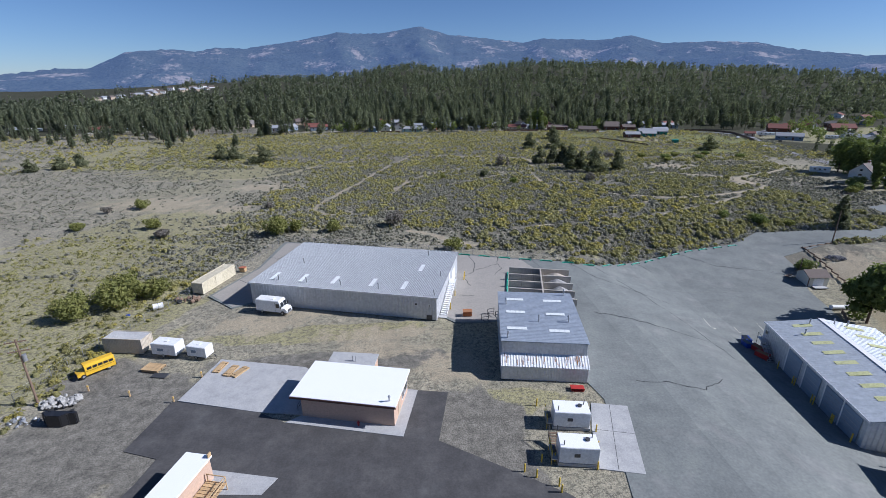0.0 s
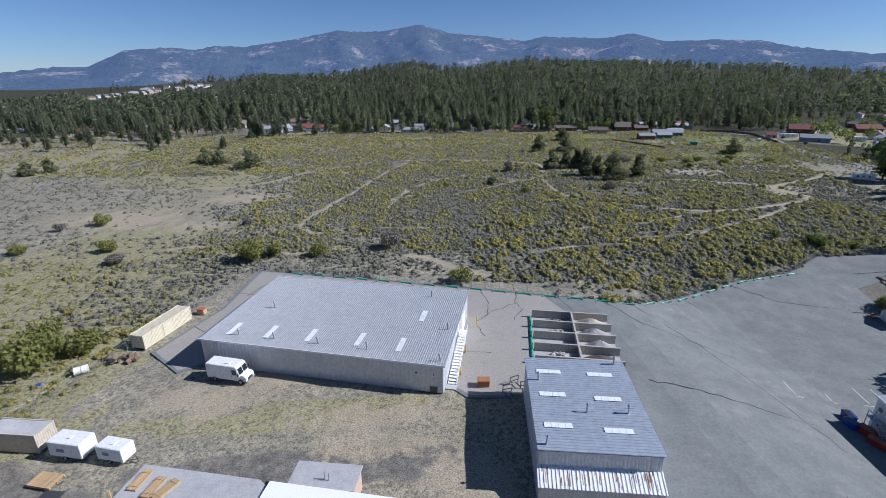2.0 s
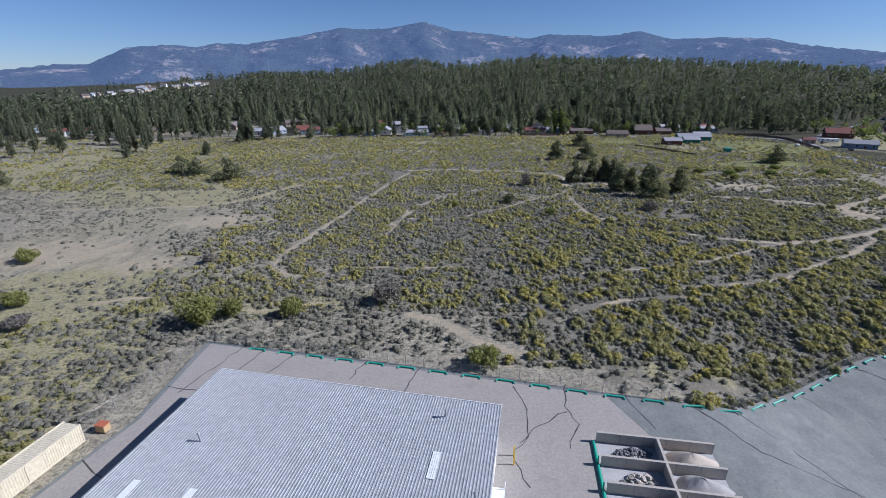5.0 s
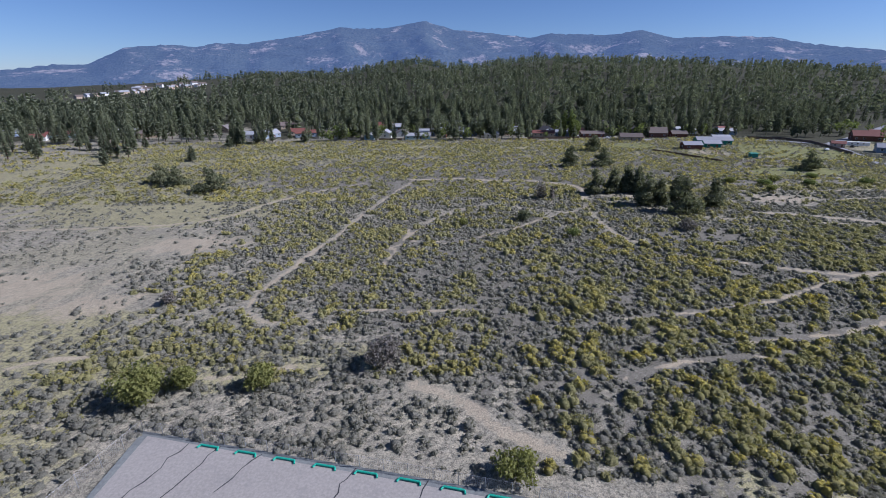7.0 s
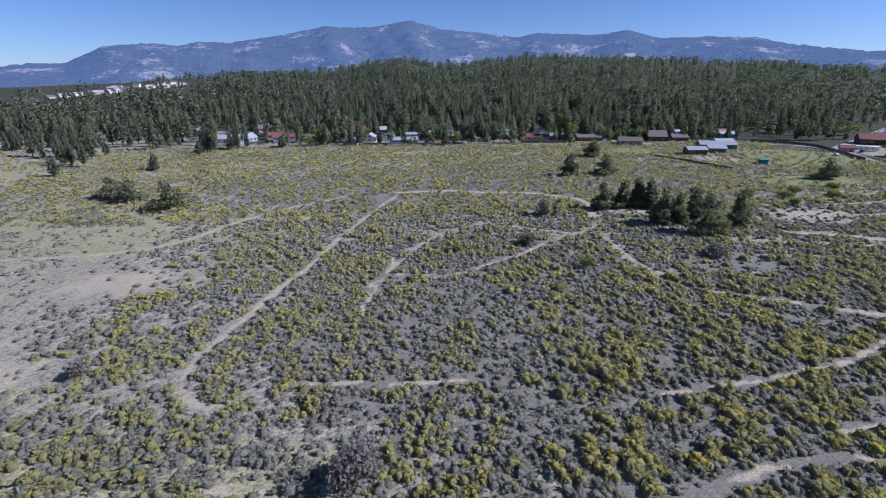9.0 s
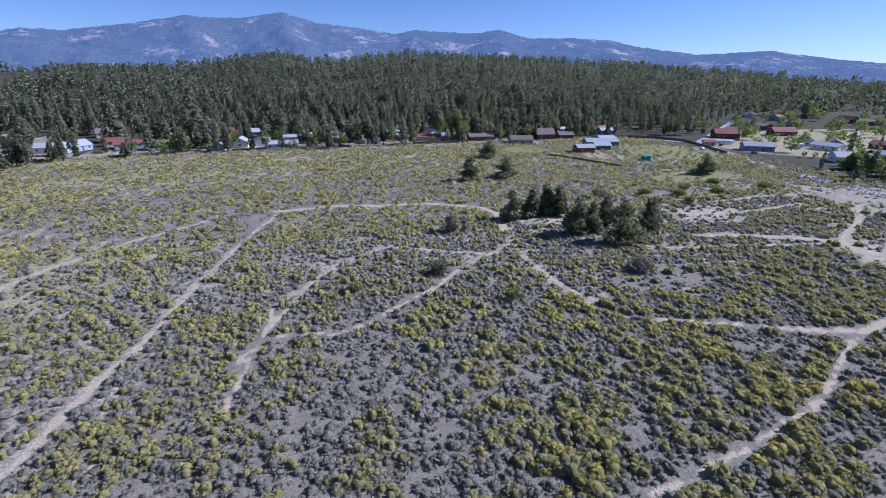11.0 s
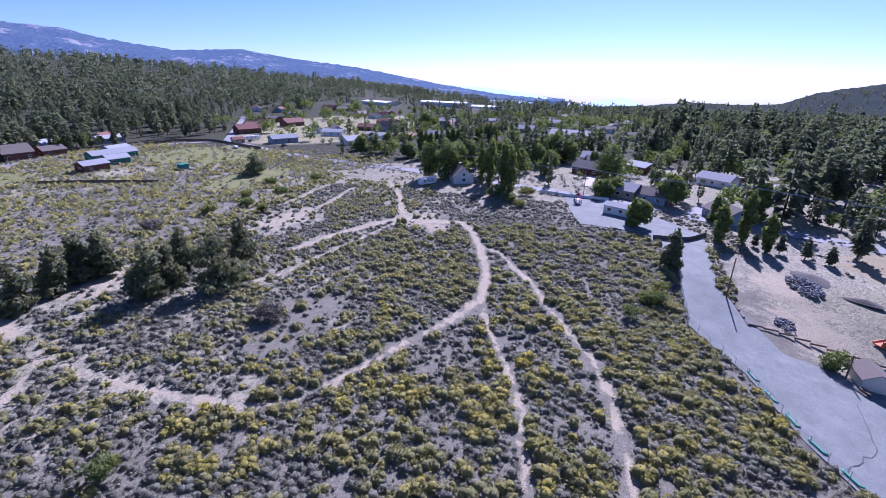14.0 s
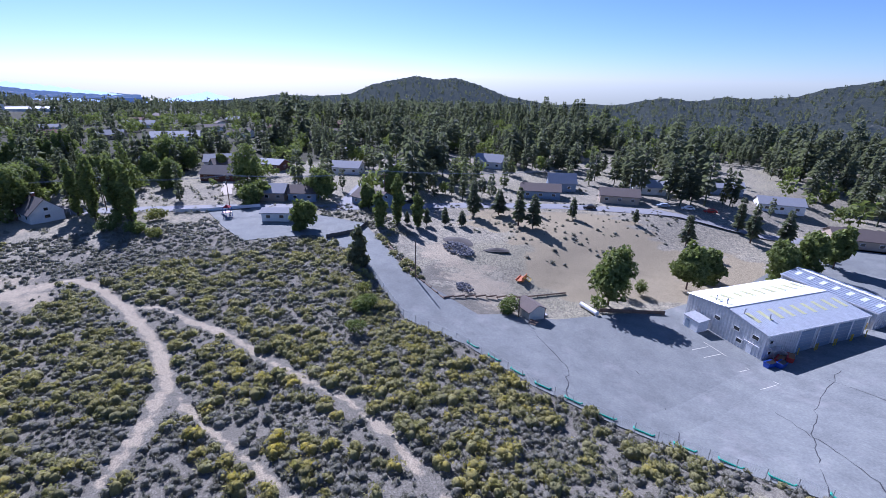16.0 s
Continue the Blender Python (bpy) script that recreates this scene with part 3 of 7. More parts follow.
def ridge(name, az0, az1, r0, r1, table, material, label, seed, rough=0.35, base=-60, eye=43.0, n=420, rows=40, depth=1.35):
    """A range of slopes: crest heights by bearing, spurs and gullies towards the plain."""
    az = np.linspace(az0, az1, n)
    crest = np.interp(az, [p[0] for p in table], [p[1] for p in table])
    t = np.concatenate([np.linspace(0, 1, rows), np.linspace(1.06, depth, 5)])
    A, T = np.meshgrid(az, t)
    C = np.interp(A, az, crest)
    R = r0 + (r1 - r0) * T
    top = eye + r1 * np.tan(np.radians(C))
    X, Y = 10 + R * np.sin(np.radians(A)), 100 + R * np.cos(np.radians(A))
    k = r1 / 4000
    fine = soft_noise(X, Y, 900 * k, seed) * 0.55 + soft_noise(X, Y, 330 * k, seed + 1) * 0.35 + soft_noise(X, Y, 140 * k, seed + 4) * 0.2
    prof = np.where(T < 1, T ** 1.15 + rough * fine * T * (1 - T) * 1.6, 1 - (T - 1) * 0.9)
    Z = base + (top - base) * prof + soft_noise(X, Y, 60 * k, seed + 2) * 0.0012 * r1 * np.clip(T, 0, 1)
    RIDGES[name] = (X, Y, Z, rows)
    return tagged(sheet(name, X, Y, Z, material), label, "mountain", kind="structure")


MAIN = [(-75, 0.3), (-50, 0.4), (-38, 0.69), (-34.4, 1.2), (-32, 1.2), (-28.6, 2.8), (-24.6, 3.15), (-22.4, 2.95), (-20.5, 3.4), (-17.8, 3.35), (-13, 4.1), (-7.6, 5.2), (-4.5, 5.05), (-2, 5.25), (1.8, 5.9), (4.9, 5.05), (11.3, 4.37), (13.8, 4.06), (15.6, 4.5), (22.2, 4.2), (25.4, 4.6), (28.3, 3.75), (33.4, 3.7), (37, 3.5), (40, 2.8), (45.8, 2.0), (52, 2.3), (57, 1.5), (63.5, 0.8), (71, -0.5), (80, -2.2), (88, -3.2)]
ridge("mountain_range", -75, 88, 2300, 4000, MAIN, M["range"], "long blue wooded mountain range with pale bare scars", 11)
ridge("far_ridge", 60, 120, 3600, 4500, [(60, -1), (79, -1.2), (86, -2.2), (89, -3), (91.5, -2.4), (94, -2.0), (97.5, -3), (120, -4)], M["haze_range"], "faint pale ridge on the horizon", 5, 0.1, -300)
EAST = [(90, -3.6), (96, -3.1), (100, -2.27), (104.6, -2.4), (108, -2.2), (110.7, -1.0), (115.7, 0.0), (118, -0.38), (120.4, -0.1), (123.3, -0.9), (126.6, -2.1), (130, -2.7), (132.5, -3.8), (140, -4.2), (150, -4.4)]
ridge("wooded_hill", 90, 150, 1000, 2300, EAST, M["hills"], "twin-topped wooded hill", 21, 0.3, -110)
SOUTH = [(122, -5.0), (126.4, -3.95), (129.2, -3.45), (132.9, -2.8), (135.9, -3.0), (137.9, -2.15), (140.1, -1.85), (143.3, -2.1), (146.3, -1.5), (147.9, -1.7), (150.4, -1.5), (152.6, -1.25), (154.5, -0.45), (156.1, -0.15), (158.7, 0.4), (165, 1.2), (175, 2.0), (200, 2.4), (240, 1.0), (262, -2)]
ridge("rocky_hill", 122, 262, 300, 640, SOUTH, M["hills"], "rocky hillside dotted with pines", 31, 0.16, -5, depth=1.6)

# ---- yard: buildings ----
def window(parent, m, w, h, name="window"):
    """A framed pane on a wall; m places its middle with local y pointing out."""
    f = bmesh.new()
    for a in ((-w / 2, -0.03, -h / 2, -w / 2 + 0.07, 0.06, h / 2), (w / 2 - 0.07, -0.03, -h / 2, w / 2, 0.06, h / 2), (-w / 2 + 0.07, -0.03, h / 2 - 0.07, w / 2 - 0.07, 0.06, h / 2), (-w / 2 + 0.07, -0.03, -h / 2, w / 2 - 0.07, 0.06, -h / 2 + 0.07)):
        box(f, *a, m=m)
    win = part(name, f, M["white"], parent)
    part("pane", slab(-w / 2 + 0.07, -0.01, -h / 2 + 0.07, w / 2 - 0.07, 0.03, h / 2 - 0.07, m=m), M["glass"], win)
    return win


def vent_pipe(x, y, z, h=0.9, lean=0.0):
    t = thing("roof_vent", x, y, z, random.uniform(0, 360), "short galvanised vent pipe with a cap on the roof", "vent", "roof vents")
    part("pipe", rods([((0, 0, -0.1), (lean, 0, h))], 0.11, 10), M["steel"], t)
    bm = bmesh.new()
    rod(bm, (lean, 0, h), (lean, 0, h + 0.22), 0.2, 0.08, 10)
    part("cap", bm, M["steel"], t)
    return t


def roof_panel(parent, m, w, d, mat, name="skylight"):
    bm = bmesh.new()
    k = 4
    for i in range(k):
        box(bm, -w / 2 + i * w / k + 0.015, -d / 2, 0.05, -w / 2 + (i + 1) * w / k - 0.015, d / 2, 0.085, m=m)
    return part(name, bm, mat, parent)


def local(ob, x, y, z):
    return ob.matrix_world @ Vector((x, y, z))


def bollard(x, y, h=1.15, mat="yellow", r=0.1):
    t = thing("bollard", x, y, None, 0, "yellow steel bollard standing in the yard", "bollard", "yellow bollards")
    bm = rods([((0, 0, -0.1), (0, 0, h - 0.05))], r, 10)
    part("post", bm, M[mat], t)
    c = bmesh.new()
    rod(c, (0, 0, h - 0.05), (0, 0, h), r, r * 0.5, 10)
    part("cap", c, M[mat], t)
    return t


def big_store():
    L, W, h, hb = 38.6, 23.4, 4.75, 5.15
    b = thing("warehouse", -32.0, 91.5, 0, -15.5, "long pale ribbed-metal warehouse with a low pitched roof", "building")
    part("front_wall", ribbed((0, 0, 0), (1, 0, 0), L, (0, 0, h), (0, -1, 0), 0.6, 0.05), M["pale_metal"], b)
    part("back_wall", ribbed((L, W, 0), (-1, 0, 0), L, (0, 0, hb), (0, 1, 0), 0.6, 0.05), M["pale_metal"], b)
    part("end_wall", ribbed((0, W, 0), (0, -1, 0), W, (0, 0, h), (-1, 0, 0), 0.6, 0.05, lambda s: (hb - h) * (1 - s / W)), M["pale_metal"], b)
    part("end_wall", ribbed((L, 0, 0), (0, 1, 0), W, (0, 0, h), (1, 0, 0), 0.6, 0.05, lambda s: (hb - h) * s / W), M["pale_metal"], b)
    roof = part("roof", ribbed((-0.25, -0.25, h + 0.02), (1, 0, 0), L + 0.5, (0, W + 0.5, hb - h), (0, 0, 1), 0.34, 0.045), M["roof_metal"], b)
    tr = bmesh.new()
    for a in ((-0.3, -0.34, h - 0.16, L + 0.3, -0.26, h + 0.1), (-0.3, W + 0.26, hb - 0.16, L + 0.3, W + 0.34, hb + 0.1)):
        box(tr, *a)
    part("gutter", tr, M["white"], b)
    slope = math.degrees(math.atan2(hb - h, W))
    for x, y in ((3.6, 3.5), (9.9, 3.7), (16.7, 3.9), (24.7, 4.1), (31.3, 3.9), (32.6, 13.0)):
        roof_panel(roof, pose(x, y, h + 0.05 + y * (hb - h) / W, slope), 0.85, 3.6, M["skylight"])
    for x, y in ((5.2, 2.1), (11.4, 2.0), (18.8, 1.9), (26.6, 1.8), (38.0, 0.9), (6.3, 11.2), (32.4, 20.4), (37.5, 9.5)):
        p = local(b, x, y, h + 0.08 + y * (hb - h) / W)
        vent_pipe(p.x, p.y, p.z, 0.95, 0.15)
    for x, z, w, hh in ((34.6, 3.1, 0.5, 0.5), (37.2, 3.0, 0.35, 0.5)):
        window(b, pose(x, -0.06, z, 0, 0, 180), w, hh)
    d = part("door", slab(36.6, -0.09, 0.02, 37.7, -0.055, 1.0), M["dark_steel"], b)
    # staircase to the door in the end wall
    st = thing("staircase", *local(b, L + 0.1, 2.2, 0)[:2], 0, -15.5, "white steel outside staircase up to the warehouse door", "stairs")
    n = 17
    run, rise = 9.6, 2.9
    for i in range(n):
        part("tread", slab(0.15, i * run / n, (i + 1) * rise / n - 0.06, 1.35, (i + 1) * run / n - 0.12, (i + 1) * rise / n), M["white"], st)
    for x in (0.1, 1.36):
        bm = bmesh.new()
        prism(bm, [(0, -0.05), (0.4, -0.05), (run, rise - 0.25), (run, rise + 0.05), (run - 0.3, rise + 0.05), (0, 0.25)], x, x + 0.06, "x")
        part("stringer", bm, M["white"], st)
    rail = rods([((1.4, 0.2, 0.2), (1.4, 0.2, 1.2)), ((1.4, run, rise), (1.4, run, rise + 1)), ((1.4, 0.2, 1.2), (1.4, run, rise + 1)), ((1.4, run / 2, rise / 2), (1.4, run / 2, rise / 2 + 1)),
                 ((1.4, run, rise + 1), (1.4, run + 1.6, rise + 1)), ((1.4, run + 1.6, rise), (1.4, run + 1.6, rise + 1))], 0.035)
    part("handrail", rail, M["white"], st)
    part("landing", slab(0.1, run, rise - 0.1, 1.42, run + 1.7, rise), M["white"], st)
    for q in (run, run + 1.6):
        part("landing_leg", rods([((1.3, q, 0), (1.3, q, rise - 0.1))], 0.06), M["white"], st)
    part("base_pad", slab(-0.05, -1.1, -0.05, 1.6, -0.02, 0.06), M["concrete"], st)
    for y0, w, z0, hh in ((12.1, 1.1, 2.9, 2.0), (16.0, 3.6, 0.1, 3.4)):
        part("door", slab(L + 0.06, y0, z0, L + 0.1, y0 + w, z0 + hh), M["white"], b)
    for x, y in ((12.9, 101.0), (12.6, 99.6), (9.7, 91.4), (8.2, 85.4)):
        bollard(x, y, 1.5)


def store_shed():
    L, W, h = 12.9, 16.6, 5.6
    b = thing("storage_shed", 14.1, 63.9, 0, -9.0, "metal shed with blue-grey ribbed roof and rusty lean-to", "building")
    part("front_wall", ribbed((0, 0, 0), (1, 0, 0), L, (0, 0, h), (0, -1, 0), 0.4, 0.04), M["pale_metal"], b)
    part("back_wall", ribbed((L, W, 0), (-1, 0, 0), L, (0, 0, h + 0.3), (0, 1, 0), 0.8, 0.12), M["pale_metal"], b)
    part("side_wall", ribbed((0, W, 0), (0, -1, 0), W, (0, 0, h), (-1, 0, 0), 0.8, 0.06, lambda s: 0.3 * (1 - s / W)), M["pale_metal"], b)
    part("side_wall", ribbed((L, 0, 0), (0, 1, 0), W, (0, 0, h), (1, 0, 0), 0.8, 0.06, lambda s: 0.3 * s / W), M["pale_metal"], b)
    roof = part("roof", ribbed((-0.2, W + 0.2, h + 0.33), (0, -1, 0), W + 0.4, (L + 0.4, 0, 0), (0, 0, 1), 0.42, 0.06, None), M["blue_roof"], b)
    for v in roof.data.vertices:
        v.co.z += -0.3 * (1 - v.co.y / W)
    for x, y in ((2.7, 13.6), (9.3, 13.4), (2.6, 9.0), (9.2, 8.6), (2.5, 3.6), (9.1, 3.2)):
        roof_panel(roof, pose(x, y, h + 0.05 + 0.3 * y / W, 1.0), 3.2, 0.8, M["skylight"])
    for x, y in ((1.2, 11.8), (11.8, 16.0), (0.8, 0.7), (11.0, 6.2), (6.2, 6.0)):
        p = local(b, x, y, h + 0.1 + 0.3 * y / W)
        vent_pipe(p.x, p.y, p.z, 1.0, 0.1)
    lt = 1.9
    part("lean_to_wall", ribbed((0, -lt, 0), (1, 0, 0), L, (0, 0, 2.4), (0, -1, 0), 0.4, 0.04), M["pale_metal"], b)
    for x in (0, L):
        bm = bmesh.new()
        prism(bm, [(-lt, 0), (0, 0), (0, 3.4), (-lt, 2.4)], x - 0.05, x + 0.05, "x")
        part("lean_to_end", bm, M["pale_metal"], b)
    lr = part("lean_to_roof", ribbed((-0.15, -lt - 0.15, 2.42), (1, 0, 0), L + 0.3, (0, lt + 0.15, 1.05), (0, -0.4, 1), 0.42, 0.06), M["white"], b, "white ribbed roof streaked with rust")
    rr = random.Random(4)
    for i in range(46):
        x, d = rr.uniform(0.1, L - 0.4), rr.uniform(0.3, 1.5)
        y = rr.uniform(-lt, -d)
        w = rr.uniform(0.04, 0.12)
        s = 1.05 / (lt + 0.15)
        bm = bmesh.new()
        vs = [bm.verts.new((a, q, 2.42 + (q + lt + 0.15) * s + 0.075)) for a, q in ((x, y), (x + w, y + 0.05), (x + w * 0.8, y + d), (x + w * 0.2, y + d * 0.9))]
        bm.faces.new(vs)
        part("rust_streak", bm, M["rust"], lr)


def peach_house():
    b = thing("service_building", -16.1, 55.7, 0.06, -13.4, "peach block building with a flat white roof", "building")
    L, W, h = 14.2, 8.4, 3.25
    part("front_wall", slab(1.5, 0.5, 0, L - 0.25, 0.7, h), M["peach"], b)
    part("back_wall", slab(1.5, W - 0.7, 0, L - 0.25, W - 0.5, h), M["peach"], b)
    part("side_wall", slab(1.3, 0.5, 0, 1.5, W - 0.5, h), M["peach"], b)
    part("side_wall", slab(L - 0.25, 0.5, 0, L - 0.05, W - 0.5, h), M["peach"], b)
    part("roof", slab(0, 0, h, L + 0.3, W, h + 0.28), M["white_roof"], b)
    part("fascia", slab(-0.04, -0.05, h - 0.1, L + 0.34, -0.003, h + 0.2), M["brown_wood"], b)
    window(b, pose(L - 0.04, 6.6, 1.7, 0, 0, -90), 1.8, 1.3)
    window(b, pose(L - 0.04, 5.0, 1.7, 0, 0, -90), 1.0, 1.3)
    part("door", slab(L - 0.06, 2.6, 0.02, L - 0.01, 3.6, 2.1), M["house_tan"], b)
    p = local(b, 13.4, 1.1, h + 0.28)
    vent_pipe(p.x, p.y, p.z, 0.8, 0.2)
    hy = thing("fire_hydrant", -7.0, 53.4, 0.15, 0, "small red hydrant before the peach wall", "hydrant")
    part("body", rods([((0, 0, 0), (0, 0, 0.6))], 0.13, 10), M["red"], hy)
    part("cap", rods([((0, 0, 0.6), (0, 0, 0.72)), ((-0.2, 0, 0.45), (0.2, 0, 0.45))], 0.09, 8), M["red"], hy)
    rl = thing("handrail", -15.6, 57.0, 0.06, -13, "dark steel handrail beside the peach building", "railing")
    part("rail", rods([((0, 0, 0), (0, 0, 1.0)), ((0, 2, 0), (0, 2, 1.0)), ((0, 0, 1.0), (0, 2, 1.0)), ((0, 0, 0.5), (0, 2, 0.5))], 0.03), M["dark_steel"], rl)
    a = thing("annex", -12.4, 63.6, 0.06, -10, "small annex with a flat grey roof", "building")
    part("wall_block", slab(0.1, 0.1, 0, 6.9, 3.2, 2.8), M["peach"], a)
    part("roof", slab(-0.1, -0.05, 2.8, 7.1, 3.4, 3.0), M["concrete"], a)
    part("pipe", rods([((3.6, 1.2, 2.9), (3.6, 1.2, 3.9)), ((4.1, 1.1, 2.9), (4.1, 1.1, 3.9))], 0.06), M["steel"], a)
    paved("concrete_slab", [(-33.2, 60.6), (-21.0, 57.2), (-14.6, 56.2), (-13.0, 63.6), (-16.6, 67.5), (-30.9, 70.9)], 0.1, M["concrete"], "pale concrete slab beside the peach building", 6)
    paved("concrete_slab", [(-16.8, 54.8), (-1.1, 50.9), (1.0, 60.2), (-0.6, 60.6), (-2.4, 53.0), (-14.8, 56.1)], 0.12, M["concrete"], "concrete walk round the peach building", 6)
    paved("concrete_slab", [(-24.2, 47.5), (-25.0, 44.0), (-16.7, 43.3), (-15.4, 45.5)], 0.1, M["concrete"], "concrete pad beside the small office", 6)
    o = thing("site_office", -28.0, 37.5, 0.05, -14, "narrow office with a white roof and timber deck", "building")
    part("wall_block", slab(0.15, 0.15, 0, 3.0, 9.6, 3.0), M["peach"], o)
    part("roof", slab(0, 0, 3.0, 3.2, 9.8, 3.2), M["white_roof"], o)
    part("gable_post", slab(3.0, 9.3, 3.2, 3.15, 9.8, 3.7), M["timber"], o)
    for i in range(9):
        part("deck_board", slab(3.2, 4.4 + i * 0.45, 0.95, 5.6, 4.4 + i * 0.45 + 0.38, 1.05), M["timber"], o)
    part("deck_rail", rods([((5.5, 4.4, 0), (5.5, 4.4, 1.9)), ((5.5, 8.4, 0), (5.5, 8.4, 1.9)), ((5.5, 4.4, 1.9), (5.5, 8.4, 1.9)), ((3.2, 8.4, 1.9), (5.5, 8.4, 1.9)), ((3.3, 8.4, 0), (3.3, 8.4, 1.9)), ((5.5, 4.4, 1.45), (5.5, 8.4, 1.45))], 0.06), M["timber"], o)


def garage_hall(name, x, y, z, rz, L, W, h, ridge_h, doors, label, blue=False):
    """Gabled metal hall with its long door wall along local x at y = 0; ridge along x."""
    b = thing(name, x, y, z, rz, label, "building")
    part("door_wall", ribbed((0, 0, -0.4), (1, 0, 0), L, (0, 0, h + 0.4), (0, -1, 0), 0.6, 0.06), M["pale_metal"], b)
    part("back_wall", ribbed((L, W, -0.4), (-1, 0, 0), L, (0, 0, h + 0.4), (0, 1, 0), 0.6, 0.06), M["pale_metal"], b)
    gab = lambda s: (ridge_h - h) * (1 - abs(2 * s / W - 1))
    part("gable_wall", ribbed((0, W, -0.4), (0, -1, 0), W, (0, 0, h + 0.4), (-1, 0, 0), 0.7, 0.12, gab), M["pale_metal"], b)
    part("gable_wall", ribbed((L, 0, -0.4), (0, 1, 0), W, (0, 0, h + 0.4), (1, 0, 0), 0.7, 0.12, gab), M["pale_metal"], b)
    rm = M["blue_roof"] if blue else M["pale_roof"]
    r1 = part("roof", ribbed((-0.2, -0.2, h + 0.03), (1, 0, 0), L + 0.4, (0, W / 2 + 0.2, ridge_h - h), (0, 0, 1), 0.55, 0.06), rm, b)
    r2 = part("roof", ribbed((L + 0.2, W + 0.2, h + 0.03), (-1, 0, 0), L + 0.4, (0, -W / 2 - 0.2, ridge_h - h), (0, 0, 1), 0.55, 0.06), rm, b)
    part("ridge_cap", slab(-0.2, W / 2 - 0.5, ridge_h + 0.06, L + 0.2, W / 2 + 0.5, ridge_h + 0.12), M["white"], b)
    part("fascia", slab(-0.27, -0.27, h - 0.2, L + 0.27, -0.21, h + 0.1), M["white"], b)
    sl = math.degrees(math.atan2(ridge_h - h, W / 2))
    n = max(4, int(L / 3))
    for i in range(n):
        xx = 2.0 + i * (L - 3.5) / (n - 1)
        roof_panel(r1, pose(xx, W * 0.27, h + 0.05 + (ridge_h - h) * 0.54, sl), 1.0, W * 0.17, M["skylight" if blue else "yellow_skylight"])
        roof_panel(r2, pose(xx, W * 0.74, h + 0.05 + (ridge_h - h) * 0.52, -sl), 1.0, W * 0.17, M["skylight" if blue else "yellow_skylight"])
    for x0, w in doors:
        d = part("roller_door", slab(x0, -0.16, -0.3, x0 + w, -0.07, h - 0.6), M["house_blue"] if not blue else M["white"], b)
        for k in range(1, 6):
            part("slat_line", slab(x0, -0.18, k * (h - 0.6) / 6, x0 + w, -0.162, k * (h - 0.6) / 6 + 0.04), M["steel"], d)
        part("jamb", slab(x0 - 0.25, -0.2, -0.3, x0, -0.065, h - 0.3), M["white"], b)
        for q in (x0 - 0.5, x0 + w + 0.25):
            p = local(b, q, -0.9, 0)
            bollard(p.x, p.y, 1.6)
    return b


